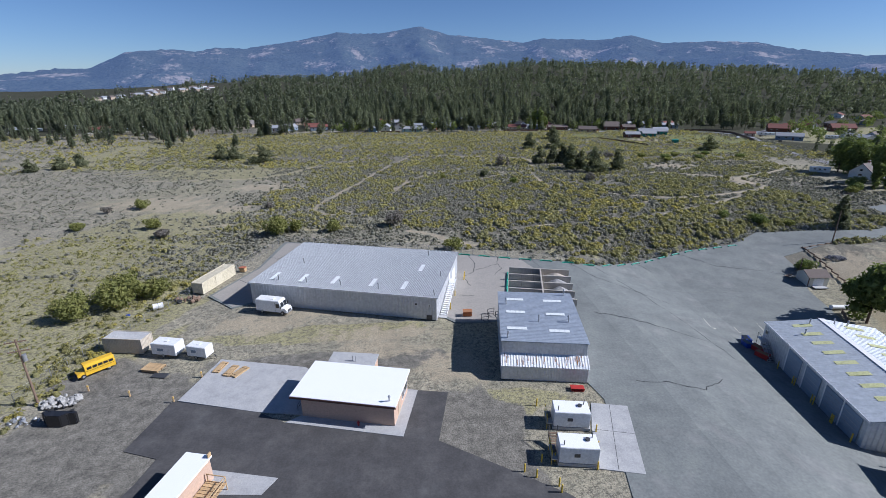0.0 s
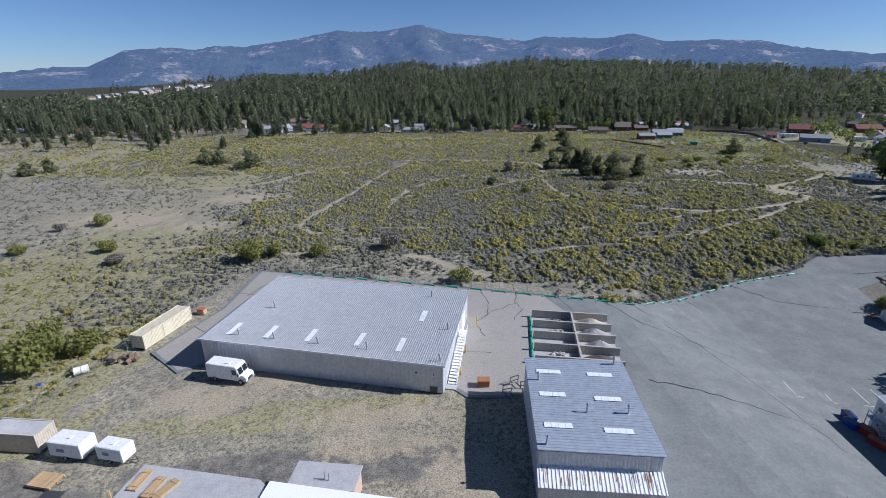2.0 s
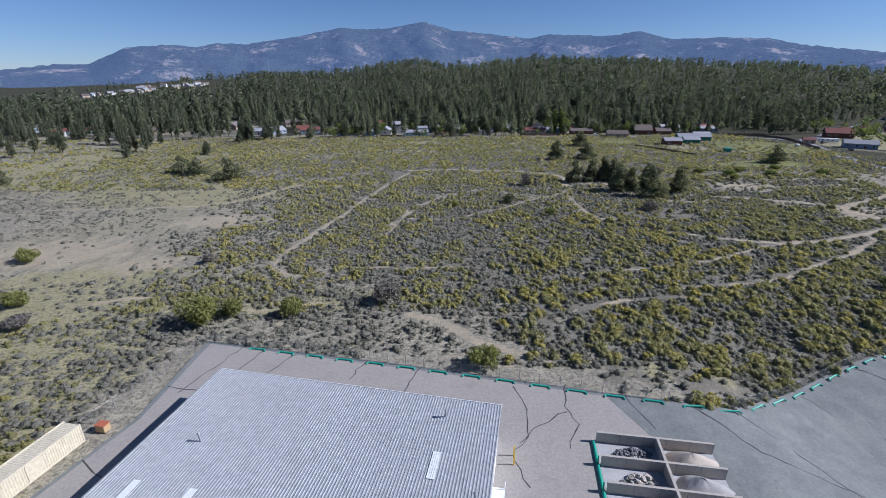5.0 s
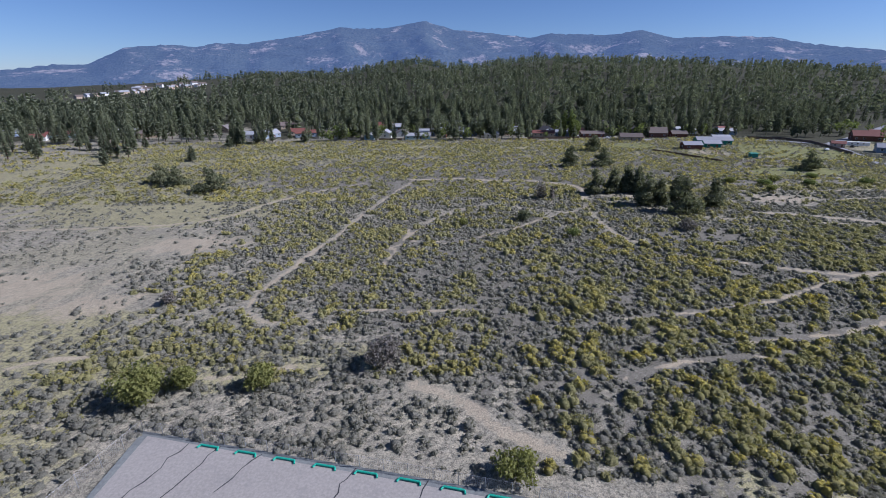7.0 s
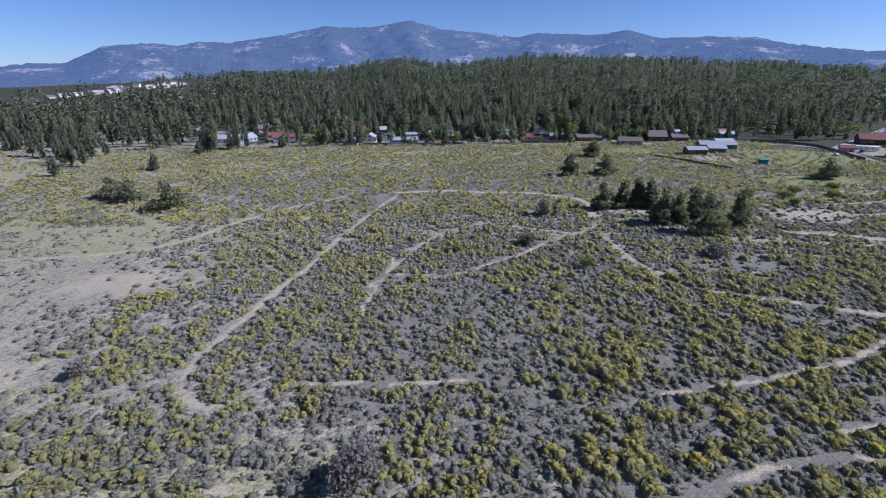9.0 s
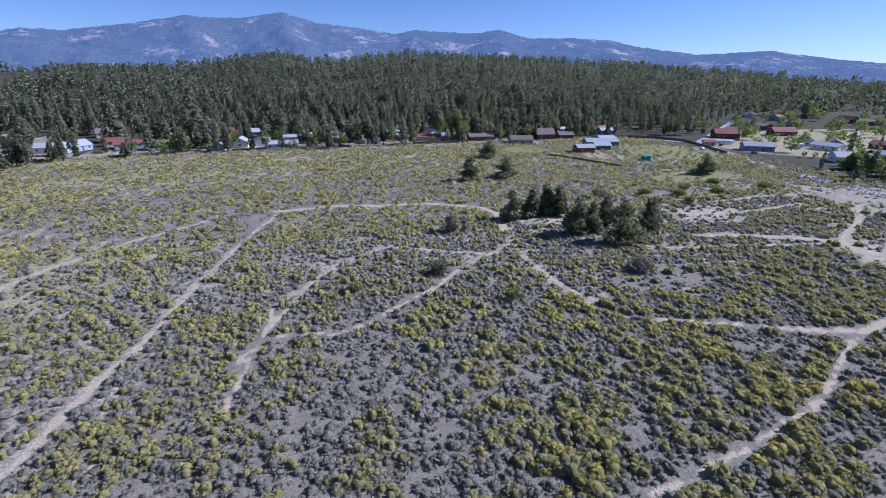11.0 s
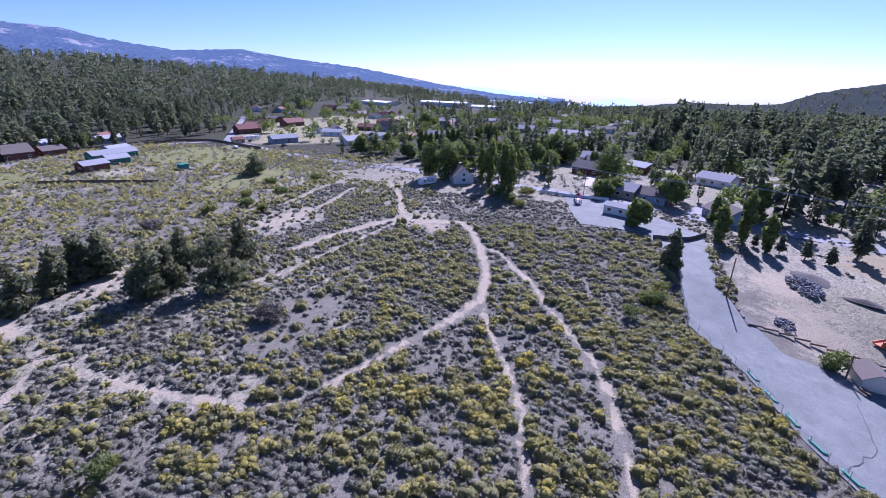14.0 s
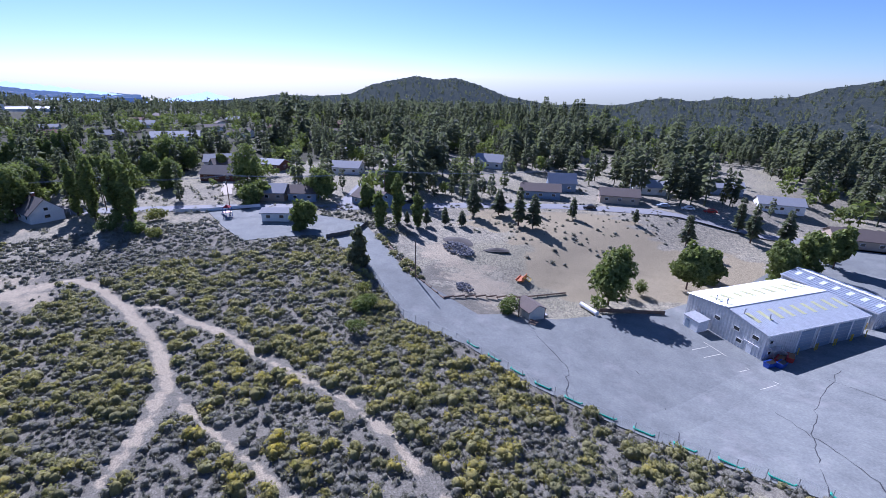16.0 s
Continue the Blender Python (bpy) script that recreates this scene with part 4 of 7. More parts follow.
def east_halls():
    z = float(gz(74, 70))
    b = garage_hall("garage_hall", 67.8, 76.2, z, -102.5, 27.5, 18.5, 5.4, 6.7, [(8.5, 3.8), (13.6, 3.8), (18.7, 3.8), (22.9, 3.6)], "large ribbed-metal garage hall with yellowed skylights")
    for x, y in ((1.4, 6.5), (1.5, 10.5), (1.3, 12.8), (5.0, 3.8)):
        p = local(b, x, y, 5.5 + 1.3 * (1 - abs(2 * y / 18.5 - 1)))
        vent_pipe(p.x, p.y, p.z, 0.9, 0.1)
    for y, zz in ((2.0, 3.8), (6.0, 3.6), (10.5, 3.6), (5.0, 1.5)):
        window(b, pose(-0.16, y, zz, 0, 0, 90), 1.4, 0.9)
    for x, zz in ((1.2, 3.9), (1.4, 1.5)):
        window(b, pose(x, -0.1, zz, 0, 0, 180), 0.9, 0.8)
    part("side_door", slab(-0.16, 2.2, -0.2, -0.1, 3.3, 2.0), M["white"], b)
    part("downpipe", rods([((-0.2, 4.0, 2.6), (-0.2, 4.0, 2.2)), ((-0.3, 0.8, 2.4), (-0.3, 3.9, 2.4))], 0.07), M["white"], b)
    st = thing("staircase", *local(b, 2.2, -0.2, 0)[:2], z, -103, "blue-grey steel outside staircase on the garage hall", "stairs")
    for i in range(12):
        part("tread", slab(0.3 + i * 0.34, -1.2, 2.7 - i * 0.22, 0.56 + i * 0.34, -0.1, 2.75 - i * 0.22), M["steel"], st)
    for yy in (-1.25, -0.08):
        bm = bmesh.new()
        prism(bm, [(0, 2.5), (0, 2.8), (0.3, 2.8), (4.5, 0.1), (4.2, 0.0)], yy, yy + 0.05, "y")
        part("stringer", bm, M["steel"], st)
    part("handrail", rods([((0, -1.25, 2.7), (0, -1.25, 3.7)), ((0.3, -1.25, 3.7), (4.4, -1.25, 1.0)), ((4.4, -1.25, 0), (4.4, -1.25, 1.0)), ((0, -1.25, 3.7), (0.3, -1.25, 3.7))], 0.04), M["steel"], st)
    part("platform", slab(-1.4, -1.25, 2.65, 0.3, -0.08, 2.75), M["steel"], st)
    part("platform_leg", rods([((-1.3, -1.2, 0), (-1.3, -1.2, 3.7)), ((-1.3, -1.2, 3.7), (0, -1.25, 3.7))], 0.05), M["steel"], st)
    # white plant hut by the north wall
    p = local(b, -2.3, 13.4, 0)
    k = thing("plant_hut", p.x, p.y, z, -103, "small white plant hut beside the garage hall", "hut")
    part("body", slab(-1.3, -1.9, -0.3, 1.3, 1.9, 2.5), M["white"], k)
    bm = bmesh.new()
    prism(bm, [(-1.5, 2.4), (1.5, 2.75), (1.5, 2.85), (-1.5, 2.5)], -2.1, 2.1, "y")
    part("roof", bm, M["roof_metal"], k)
    part("door", slab(-1.36, 0.4, -0.2, -1.3, 1.4, 1.8), M["house_blue"], k)
    garage_hall("garage_row", 82.0, 40.0, z, 166, 21, 9.5, 4.8, 6.0, [(5.5, 4.0), (10.8, 4.0), (16.0, 4.0)], "long low garage row with a blue-grey roof", True)
    # skips by the corner
    for i, (x, y, mat, lab) in enumerate(((-0.9, -2.2, "blue", "blue plastic dumpster by the hall corner"), (0.9, -3.0, "blue", "blue plastic dumpster by the hall corner"), (2.2, -1.7, "red", "red steel skip full of scrap"), (4.6, -1.9, "red", "red steel skip full of scrap"))):
        q = local(b, x, y, 0)
        skip(q.x, q.y, -103 + i * 12, mat, lab, 1.8 if i < 2 else 2.2)


def skip(x, y, rz, mat, label, w=1.8):
    t = thing("dumpster", x, y, None, rz, label, "dumpster", "dumpsters")
    bm = bmesh.new()
    d, h = 1.2, 1.1
    prism(bm, [(-d / 2 * 0.8, 0.12), (d / 2 * 0.8, 0.12), (d / 2, h), (-d / 2, h)], -w / 2, w / 2, "x")
    part("body", bm, M[mat], t)
    part("rim", rods([((-w / 2, -d / 2, h), (w / 2, -d / 2, h)), ((-w / 2, d / 2, h), (w / 2, d / 2, h)), ((-w / 2, -d / 2, h), (-w / 2, d / 2, h)), ((w / 2, -d / 2, h), (w / 2, d / 2, h))], 0.05, 6), M[mat], t)
    part("lid", slab(-w / 2, -d / 2, h + 0.02, w / 2, d / 2 - 0.3, h + 0.08), M["black"] if mat == "blue" else M["rust"], t)
    for a in (-w / 2 + 0.2, w / 2 - 0.2):
        part("wheel", rods([((a - 0.05, 0, 0.1), (a + 0.05, 0, 0.1))], 0.12, 10), M["rubber"], t)


big_store()
store_shed()
peach_house()
east_halls()


# ---- yard: storage bays ----
def heap(name, x, y, rx, ry, h, mat, rz, label, seed):
    rng = np.random.RandomState(seed)
    n, m = 22, 9
    V, F = [], []
    for j in range(m):
        r = j / (m - 1)
        for i in range(n):
            a = 2 * math.pi * i / n
            k = r * (1 + 0.12 * math.sin(3 * a + seed) + 0.06 * rng.uniform(-1, 1))
            V.append((rx * k * math.cos(a), ry * k * math.sin(a), h * max(0, 1 - r ** 1.25) + h * 0.05 * rng.uniform(-1, 1) * (r < 0.95)))
    for j in range(m - 1):
        for i in range(n):
            F.append((j * n + i, j * n + (i + 1) % n, (j + 1) * n + (i + 1) % n, (j + 1) * n + i))
    me = bpy.data.meshes.new(name)
    me.from_pydata(V, [], F)
    me.materials.append(M[mat])
    me.shade_smooth()
    ob = new(name, me)
    ob.matrix_world = pose(x, y, float(gz(x, y)) + 0.05, 0, 0, rz)
    return tagged(ob, label, "heap")


def rubble(name, x, y, rx, ry, h, n, s0, s1, mat, label, seed, kind="stuff"):
    rng = np.random.RandomState(seed)
    bm = bmesh.new()
    for i in range(n):
        a, r = rng.uniform(0, 6.28), math.sqrt(rng.uniform(0, 1))
        px, py = rx * r * math.cos(a), ry * r * math.sin(a)
        s = rng.uniform(s0, s1)
        zz = h * (1 - r) * rng.uniform(0.3, 1) + s * 0.25
        m = pose(px, py, zz, *rng.uniform(-40, 40, 2), rng.uniform(0, 360))
        m = m @ Matrix.Diagonal((s * rng.uniform(0.35, 0.6), s * rng.uniform(0.35, 0.6), s * rng.uniform(0.22, 0.4), 1))
        v = bmesh.ops.create_icosphere(bm, subdivisions=1, radius=1.0, matrix=m)["verts"]
        for q in v:
            q.co += Vector(rng.uniform(-0.12, 0.12, 3) * s)
    me = bpy.data.meshes.new(name)
    bm.to_mesh(me)
    bm.free()
    me.materials.append(M[mat])
    ob = new(name, me)
    ob.matrix_world = pose(x, y, float(gz(x, y)), 0, 0, 0)
    return tagged(ob, label, "rubble", kind=kind)


def bays():
    b = thing("storage_bays", 20.3, 87.6, 0.05, -12.8, "row of concrete storage bays open at both ends", "bunker")
    LX, LY, h = 13.7, 15.4, 1.5
    for i in range(5):
        y = i * LY / 4
        w = part("wall", slab(0, y - 0.15, 0, LX, y + 0.15, h), M["block_concrete"], b)
        for s in range(4):
            part("joint", slab(0.02 + (s + 1) * LX / 5, y - 0.154, 0, 0.05 + (s + 1) * LX / 5, y - 0.1505, h), M["crack"], w)
    for i in range(4):
        y = i * LY / 4
        part("spine_wall", slab(7.0, y + 0.152, 0, 7.3, y + LY / 4 - 0.152, h), M["block_concrete"], b)
    part("floor", slab(0.0, 0.2, -0.12, LX, LY - 0.2, 0.012), M["concrete"], b)
    for i in range(4):
        p = [local(b, -0.35, i * LY / 4 + e, 0.2) for e in (0.1, LY / 4 - 0.25)]
        g = thing("green_pipe", p[0].x, p[0].y, 0, -12.8, "green plastic pipe lying across the bay mouth", "pipe", "green pipes")
        part("pipe", rods([((0, 0, 0.2), (0, 3.5, 0.2))], 0.2, 10), M["green_pipe"], g)
        part("post", rods([((0, 0, 0), (0, 0, 1.3))], 0.09, 8), M["green_pipe"], g)
    c = lambda x, y: local(b, x, y, 0)[:2]
    heap("sand_mound", *c(10.6, 13.4), 3.0, 1.7, 1.5, "sand", -12, "pale sand heap in a concrete bay", 1)
    heap("gravel_mound", *c(10.6, 9.6), 3.0, 1.75, 1.6, "gravel_heap", -12, "grey gravel heap in a concrete bay", 2)
    heap("gravel_mound", *c(10.9, 5.8), 2.9, 1.75, 1.5, "gravel_heap", -12, "grey gravel heap in a concrete bay", 3)
    heap("soil_mound", *c(10.4, 1.9), 3.0, 1.7, 0.9, "soil", -12, "low dark soil heap in a concrete bay", 4)
    rubble("asphalt_rubble", *c(4.0, 13.4), 2.6, 1.4, 0.7, 160, 0.2, 0.6, "dark_rock", "dark broken asphalt piled in a bay", 5)
    rubble("scrap_pile", *c(4.0, 9.5), 2.2, 1.1, 0.5, 60, 0.3, 0.8, "block_concrete", "pale scrap boards piled in a bay", 6)
    rubble("concrete_rubble", *c(4.2, 1.9), 2.4, 1.3, 0.7, 90, 0.3, 0.95, "rock", "broken concrete pieces piled in a bay", 7)
    # a loose white panel of unknown use on the bay floor
    t = thing("notice_board", *c(3.4, 4.9), 0.08, -12, "white notice board lying on the bay floor", "board")
    part("board", bevelled(-1.1, -0.35, 0, 1.1, 0.35, 0.12, 0.02, 1), M["white"], t)
    part("label_plate", slab(-1.0, -0.3, 0.12, -0.7, 0.3, 0.125), M["black"], t)


bays()


# ---- yard: vehicles and containers ----
def wheel(parent, x, y, r=0.4, w=0.24):
    t = part("tyre", rods([((x, y - w / 2, r), (x, y + w / 2, r))], r, 18), M["rubber"], parent)
    part("rim", rods([((x, y - w / 2 - 0.012, r), (x, y + w / 2 + 0.012, r))], r * 0.55, 14), M["steel"], t)


def step_van():
    v = thing("step_van", -26.6, 87.4, None, -17, "white step van parked beside the warehouse", "van")
    bm = bmesh.new()
    prism(bm, [(-3.3, 0.5), (2.1, 0.5), (2.3, 1.3), (1.95, 2.75), (1.7, 2.9), (-3.2, 2.9), (-3.3, 2.8)], -1.1, 1.1, "y")
    bmesh.ops.bevel(bm, geom=[e for e in bm.edges if abs(e.verts[0].co.y - e.verts[1].co.y) < 0.01], offset=0.07, segments=2, affect="EDGES")
    body = part("body", bm, M["white"], v)
    bm = bmesh.new()
    prism(bm, [(2.0, 0.45), (3.2, 0.45), (3.25, 1.0), (3.0, 1.35), (2.2, 1.5), (2.0, 1.5)], -0.95, 0.95, "y")
    hood = part("hood", bm, M["white"], v)
    part("grille", slab(3.2, -0.55, 0.6, 3.27, 0.55, 1.0), M["dark_steel"], hood)
    for y in (-0.75, 0.75):
        part("headlight", rods([((3.18, y, 0.85), (3.28, y, 0.85))], 0.12, 12), M["skylight"], hood)
    part("bumper", slab(3.25, -1.0, 0.4, 3.4, 1.0, 0.58), M["steel"], v)
    for y0, y1 in ((-0.95, -0.06), (0.06, 0.95)):
        bm = bmesh.new()
        vs = [bm.verts.new(p) for p in ((2.29, y0, 1.55), (2.29, y1, 1.55), (2.04, y1, 2.5), (2.04, y0, 2.5))]
        bm.faces.new(vs)
        part("windscreen", bm, M["glass"], body)
    for y in (-1.115, 1.105):
        part("side_window", slab(1.1, y, 1.5, 1.85, y + 0.01, 2.35), M["glass"], body)
        part("sliding_door_seam", slab(0.95, y, 0.7, 0.98, y + 0.01, 2.6), M["dark_steel"], body)
    part("roof_hatch", bevelled(-0.6, -0.5, 2.89, 0.4, 0.3, 3.0, 0.03, 1), M["white"], v)
    for y in (-1.3, 1.3):
        part("mirror", slab(2.2, y - 0.12, 1.5, 2.3, y + 0.12, 2.0), M["black"], v)
    for x in (-2.0, 2.35):
        for y in (-0.98, 0.98):
            wheel(v, x, y, 0.4)


def school_bus():
    v = thing("school_bus", -49.3, 69.2, None, -134, "short yellow school bus parked on gravel", "bus")
    bm = bmesh.new()
    prism(bm, [(-1.1, 0.5), (1.1, 0.5), (1.15, 1.7), (1.05, 2.35), (0.6, 2.62), (-0.6, 2.62), (-1.05, 2.35), (-1.15, 1.7)], -3.1, 1.9, "x")
    body = part("body", bm, M["bus_yellow"], v)
    bm = bmesh.new()
    prism(bm, [(1.9, 0.5), (3.2, 0.5), (3.2, 1.15), (2.3, 1.4), (1.9, 1.45)], -0.95, 0.95, "y")
    hood = part("hood", bm, M["bus_yellow"], v)
    part("grille", slab(3.19, -0.6, 0.6, 3.23, 0.6, 1.0), M["black"], hood)
    part("bumper", slab(3.22, -1.0, 0.4, 3.35, 1.0, 0.6), M["black"], v)
    part("rear_bumper", slab(-3.25, -1.0, 0.4, -3.1, 1.0, 0.6), M["black"], v)
    part("windscreen", slab(1.9, -0.95, 1.5, 1.93, 0.95, 2.25), M["glass"], body)
    for y in (-1.165, 1.15):
        for i in range(5):
            part("side_window", slab(-2.8 + i * 0.9, y, 1.62, -2.05 + i * 0.9, y + 0.015, 2.15), M["glass"], body)
        part("stripe", slab(-3.0, y, 1.28, 1.8, y + 0.012, 1.36), M["black"], body)
    for x in (-1.9, 2.3):
        for y in (-0.95, 0.95):
            wheel(v, x, y, 0.42)
    v.matrix_world = v.matrix_world @ Matrix.Scale(0.8, 4)


def container(x, y, rz, L, W, h, mat, label, name="shipping_container", door=None):
    c = thing(name, x, y, None, rz, label, "container")
    part("side_panel", ribbed((-L / 2, -W / 2, 0.12), (1, 0, 0), L, (0, 0, h - 0.22), (0, -1, 0), 0.28, 0.04), M[mat], c)
    part("side_panel", ribbed((L / 2, W / 2, 0.12), (-1, 0, 0), L, (0, 0, h - 0.22), (0, 1, 0), 0.28, 0.04), M[mat], c)
    part("end_panel", ribbed((-L / 2, W / 2, 0.12), (0, -1, 0), W, (0, 0, h - 0.22), (-1, 0, 0), 0.28, 0.04), M[mat], c)
    roof = part("roof", ribbed((-L / 2, -W / 2, h - 0.1), (1, 0, 0), L, (0, W, 0), (0, 0, 1), 0.3, 0.03), M["concrete" if mat == "tan" else mat], c)
    fr = bmesh.new()
    for sx in (-1, 1):
        for sy in (-1, 1):
            box(fr, sx * L / 2 - 0.08, sy * W / 2 - 0.08, 0, sx * L / 2 + 0.08, sy * W / 2 + 0.08, h)
    for sy in (-1, 1):
        for z in (0, h - 0.14):
            box(fr, -L / 2 + 0.081, sy * W / 2 - 0.07, z, L / 2 - 0.081, sy * W / 2 + 0.07, z + 0.14)
    part("frame", fr, M[mat], c)
    for sy in (-1, 1):
        d = part("door", slab(L / 2 - 0.02, 0.01 if sy > 0 else -W / 2 + 0.09, 0.15, L / 2 + 0.04, W / 2 - 0.09 if sy > 0 else -0.01, h - 0.15), M[mat], c)
        part("lock_rod", rods([((L / 2 + 0.07, sy * 0.4, 0.15), (L / 2 + 0.07, sy * 0.4, h - 0.15))], 0.025, 6), M["steel"], d)
    if door:
        part("side_door", slab(door, -W / 2 - 0.09, 0.15, door + 2.0, -W / 2 - 0.045, h - 0.3), M[mat], c)
    return c


def box_trailer(x, y, rz, L, W, h, label, tongue=1):
    t = thing("cargo_trailer", x, y, None, rz, label, "trailer", "white box trailers")
    part("body", bevelled(-L / 2, -W / 2, 0.5, L / 2, W / 2, h, 0.08, 2), M["white"], t)
    part("roof", slab(-L / 2 + 0.1, -W / 2 + 0.1, h, L / 2 - 0.1, W / 2 - 0.1, h + 0.03), M["white"], t)
    part("drawbar", rods([((L / 2, -0.5, 0.5), (L / 2 + 1.1, 0, 0.5)), ((L / 2, 0.5, 0.5), (L / 2 + 1.1, 0, 0.5)), ((L / 2 + 1.0, 0, 0), (L / 2 + 1.0, 0, 0.7))], 0.05, 6), M["dark_steel"], t)
    part("sign", slab(-L * 0.25, -W / 2 - 0.012, 1.2, 0.0, -W / 2 - 0.003, 1.7), M["house_blue"], t)
    part("roof_hatch", slab(-0.3, -0.3, h + 0.03, 0.3, 0.3, h + 0.12), M["white"], t)
    for sy in (-1, 1):
        wheel(t, -0.2, sy * (W / 2 - 0.1), 0.32, 0.2)


def overturned_car():
    c = thing("wrecked_car", -46.6, 57.2, None, -6, "black wrecked car lying on its side", "car")
    m = Matrix.Translation((0, 0, 0.9)) @ pose(0, 0, 0, 88, 0, 0)
    bm = bmesh.new()
    prism(bm, [(-2.2, -0.4), (2.2, -0.4), (2.25, 0.1), (1.3, 0.25), (0.7, 0.8), (-1.2, 0.85), (-1.9, 0.3), (-2.25, 0.2)], -0.85, 0.85, "y")
    bmesh.ops.bevel(bm, geom=bm.edges[:], offset=0.08, segments=2, affect="EDGES")
    bmesh.ops.transform(bm, matrix=m, verts=bm.verts)
    body = part("body", bm, M["black"], c)
    for x in (-1.4, 1.4):
        for y in (-0.75, 0.75):
            bm = rods([((x, y - 0.1, -0.42), (x, y + 0.1, -0.42))], 0.32, 14)
            bmesh.ops.transform(bm, matrix=m, verts=bm.verts)
            part("wheel", bm, M["rubber"], c)
    bm = bmesh.new()
    box(bm, 0.1, -0.8, 0.3, 1.0, 0.8, 0.34)
    bmesh.ops.transform(bm, matrix=m @ pose(0.15, 0, 0.15, 0, 35, 0), verts=bm.verts)
    part("windscreen", bm, M["glass"], body)


def fuel_tank(x, y, rz, label):
    t = thing("tank_container", x, y, None, rz, label, "tank", "white tank boxes")
    part("body", bevelled(-2.3, -1.25, 0.5, 2.3, 1.25, 2.7, 0.06, 2), M["white"], t)
    part("top_plate", slab(-2.25, -1.2, 2.7, 2.25, 1.2, 2.74), M["white_roof"], t)
    part("skid", slab(-2.4, -1.3, 0.05, 2.4, 1.3, 0.45), M["concrete"], t)
    part("hatch", rods([((1.1, 0.2, 2.74), (1.1, 0.2, 2.95))], 0.28, 14), M["dark_steel"], t)
    part("vent", rods([((1.7, 0.6, 2.74), (1.7, 0.6, 3.5)), ((-1.8, -0.8, 2.74), (-1.8, -0.8, 3.4))], 0.06), M["dark_steel"], t)
    part("label_plate", slab(-0.6, -1.262, 1.4, 0.1, -1.252, 1.9), M["dark_steel"], t)
    part("side_platform", slab(-3.2, -1.2, 0.8, -2.45, 1.2, 0.9), M["steel"], t)
    part("platform_rail", rods([((-3.15, -1.2, 0), (-3.15, -1.2, 2.0)), ((-3.15, 1.2, 0), (-3.15, 1.2, 2.0)), ((-3.15, -1.2, 2.0), (-3.15, 1.2, 2.0)), ((-3.15, -1.2, 1.4), (-3.15, 1.2, 1.4))], 0.035, 6), M["yellow"], t)
    part("hose_reel", rods([((-2.8, -0.3, 1.3), (-2.8, 0.3, 1.3))], 0.3, 12), M["dark_steel"], t)


def plank_stack(x, y, rz, n, label):
    t = thing("timber_stack", x, y, 0.1, rz, label, "timber", "timber stacks")
    for i in range(n):
        part("plank", slab(-0.55 + i * 1.1 / n, -1.4, 0.0, -0.57 + (i + 1) * 1.1 / n, 1.4, 0.22 + 0.03 * (i % 2)), M["timber"], t)
    part("batten", slab(-0.6, -1.0, 0.25, 0.6, -0.9, 0.3), M["timber"], t)
    part("batten", slab(-0.6, 0.9, 0.25, 0.6, 1.0, 0.3), M["timber"], t)


def pallets():
    t = thing("pallet_stack", -40.7, 69.2, None, -14, "pale timber pallets lying on the gravel", "pallet")
    for k in range(2):
        for i in range(8):
            part("slat", slab(-1.5 + i * 0.38, -1.0, 0.12 + k * 0.2, -1.22 + i * 0.38, 1.0, 0.15 + k * 0.2), M["timber"], t)
        for y in (-0.95, -0.05, 0.85):
            part("runner", slab(-1.5, y, 0.0 + k * 0.2, 1.5, y + 0.1, 0.118 + k * 0.2), M["timber"], t)
    s = thing("steel_sheet", -38.8, 67.2, None, -10, "dark steel sheet lying on gravel", "sheet")
    part("sheet", bevelled(-1.2, -0.6, 0, 1.2, 0.6, 0.08, 0.02, 1), M["dark_steel"], s)


def utility_pole(x, y, h, rz, label="weathered timber utility pole with crossarms", arms=2, tr=True):
    t = thing("utility_pole", x, y, None, rz, label, "pole", "utility poles")
    bm = bmesh.new()
    rod(bm, (0, 0, -0.5), (0, 0, h), 0.17, 0.11, 10)
    part("pole", bm, M["old_wood"], t)
    for k in range(arms):
        z = h - 0.4 - 1.4 * k
        part("crossarm", slab(-1.2, -0.18, z, 1.2, -0.06, z + 0.14), M["old_wood"], t)
        for q in (-1.0, -0.4, 0.4, 1.0):
            part("insulator", rods([((q, -0.12, z + 0.14), (q, -0.12, z + 0.34))], 0.05, 8), M["steel"], t)
    if tr:
        part("transformer", rods([((0.35, 0, h - 3.4), (0.35, 0, h - 2.4))], 0.26, 12), M["steel"], t)
    return t


step_van()
school_bus()
container(-43.55, 102.4, 73.6, 11.0, 2.44, 2.6, "cream", "long cream shipping container beside the fence", door=-1.2)
container(-47.7, 75.6, 171, 6.7, 2.6, 2.7, "tan", "tan shipping container with a grey roof")
box_trailer(-40.2, 73.4, -13, 4.4, 2.3, 2.5, "white box trailer parked beside the tan container")
box_trailer(-34.6, 72.2, -16, 3.6, 1.9, 2.3, "smaller white box trailer with its drawbar down")
overturned_car()
fuel_tank(20.9, 51.6, -9, "white tank box on a concrete skid with platform")
fuel_tank(19.7, 45.6, -9, "white tank box on a concrete skid with platform")
for a in ((-30.1, 68.4, -12, 5), (-28.1, 67.3, -15, 5), (-26.6, 66.9, -30, 4)):
    plank_stack(*a, "stack of pale planks lying on the slab")
pallets()
utility_pole(-52.5, 61.4, 10.6, 20)
for x, y in ((13.0, 44.2), (14.2, 43.3), (15.4, 45.5), (17.0, 45.5), (16.4, 41.9), (16.4, 41.0), (17.5, 55.5), (21.6, 43.8), (23.8, 49.8), (22.9, 47.0)):
    bollard(x, y, 1.2)
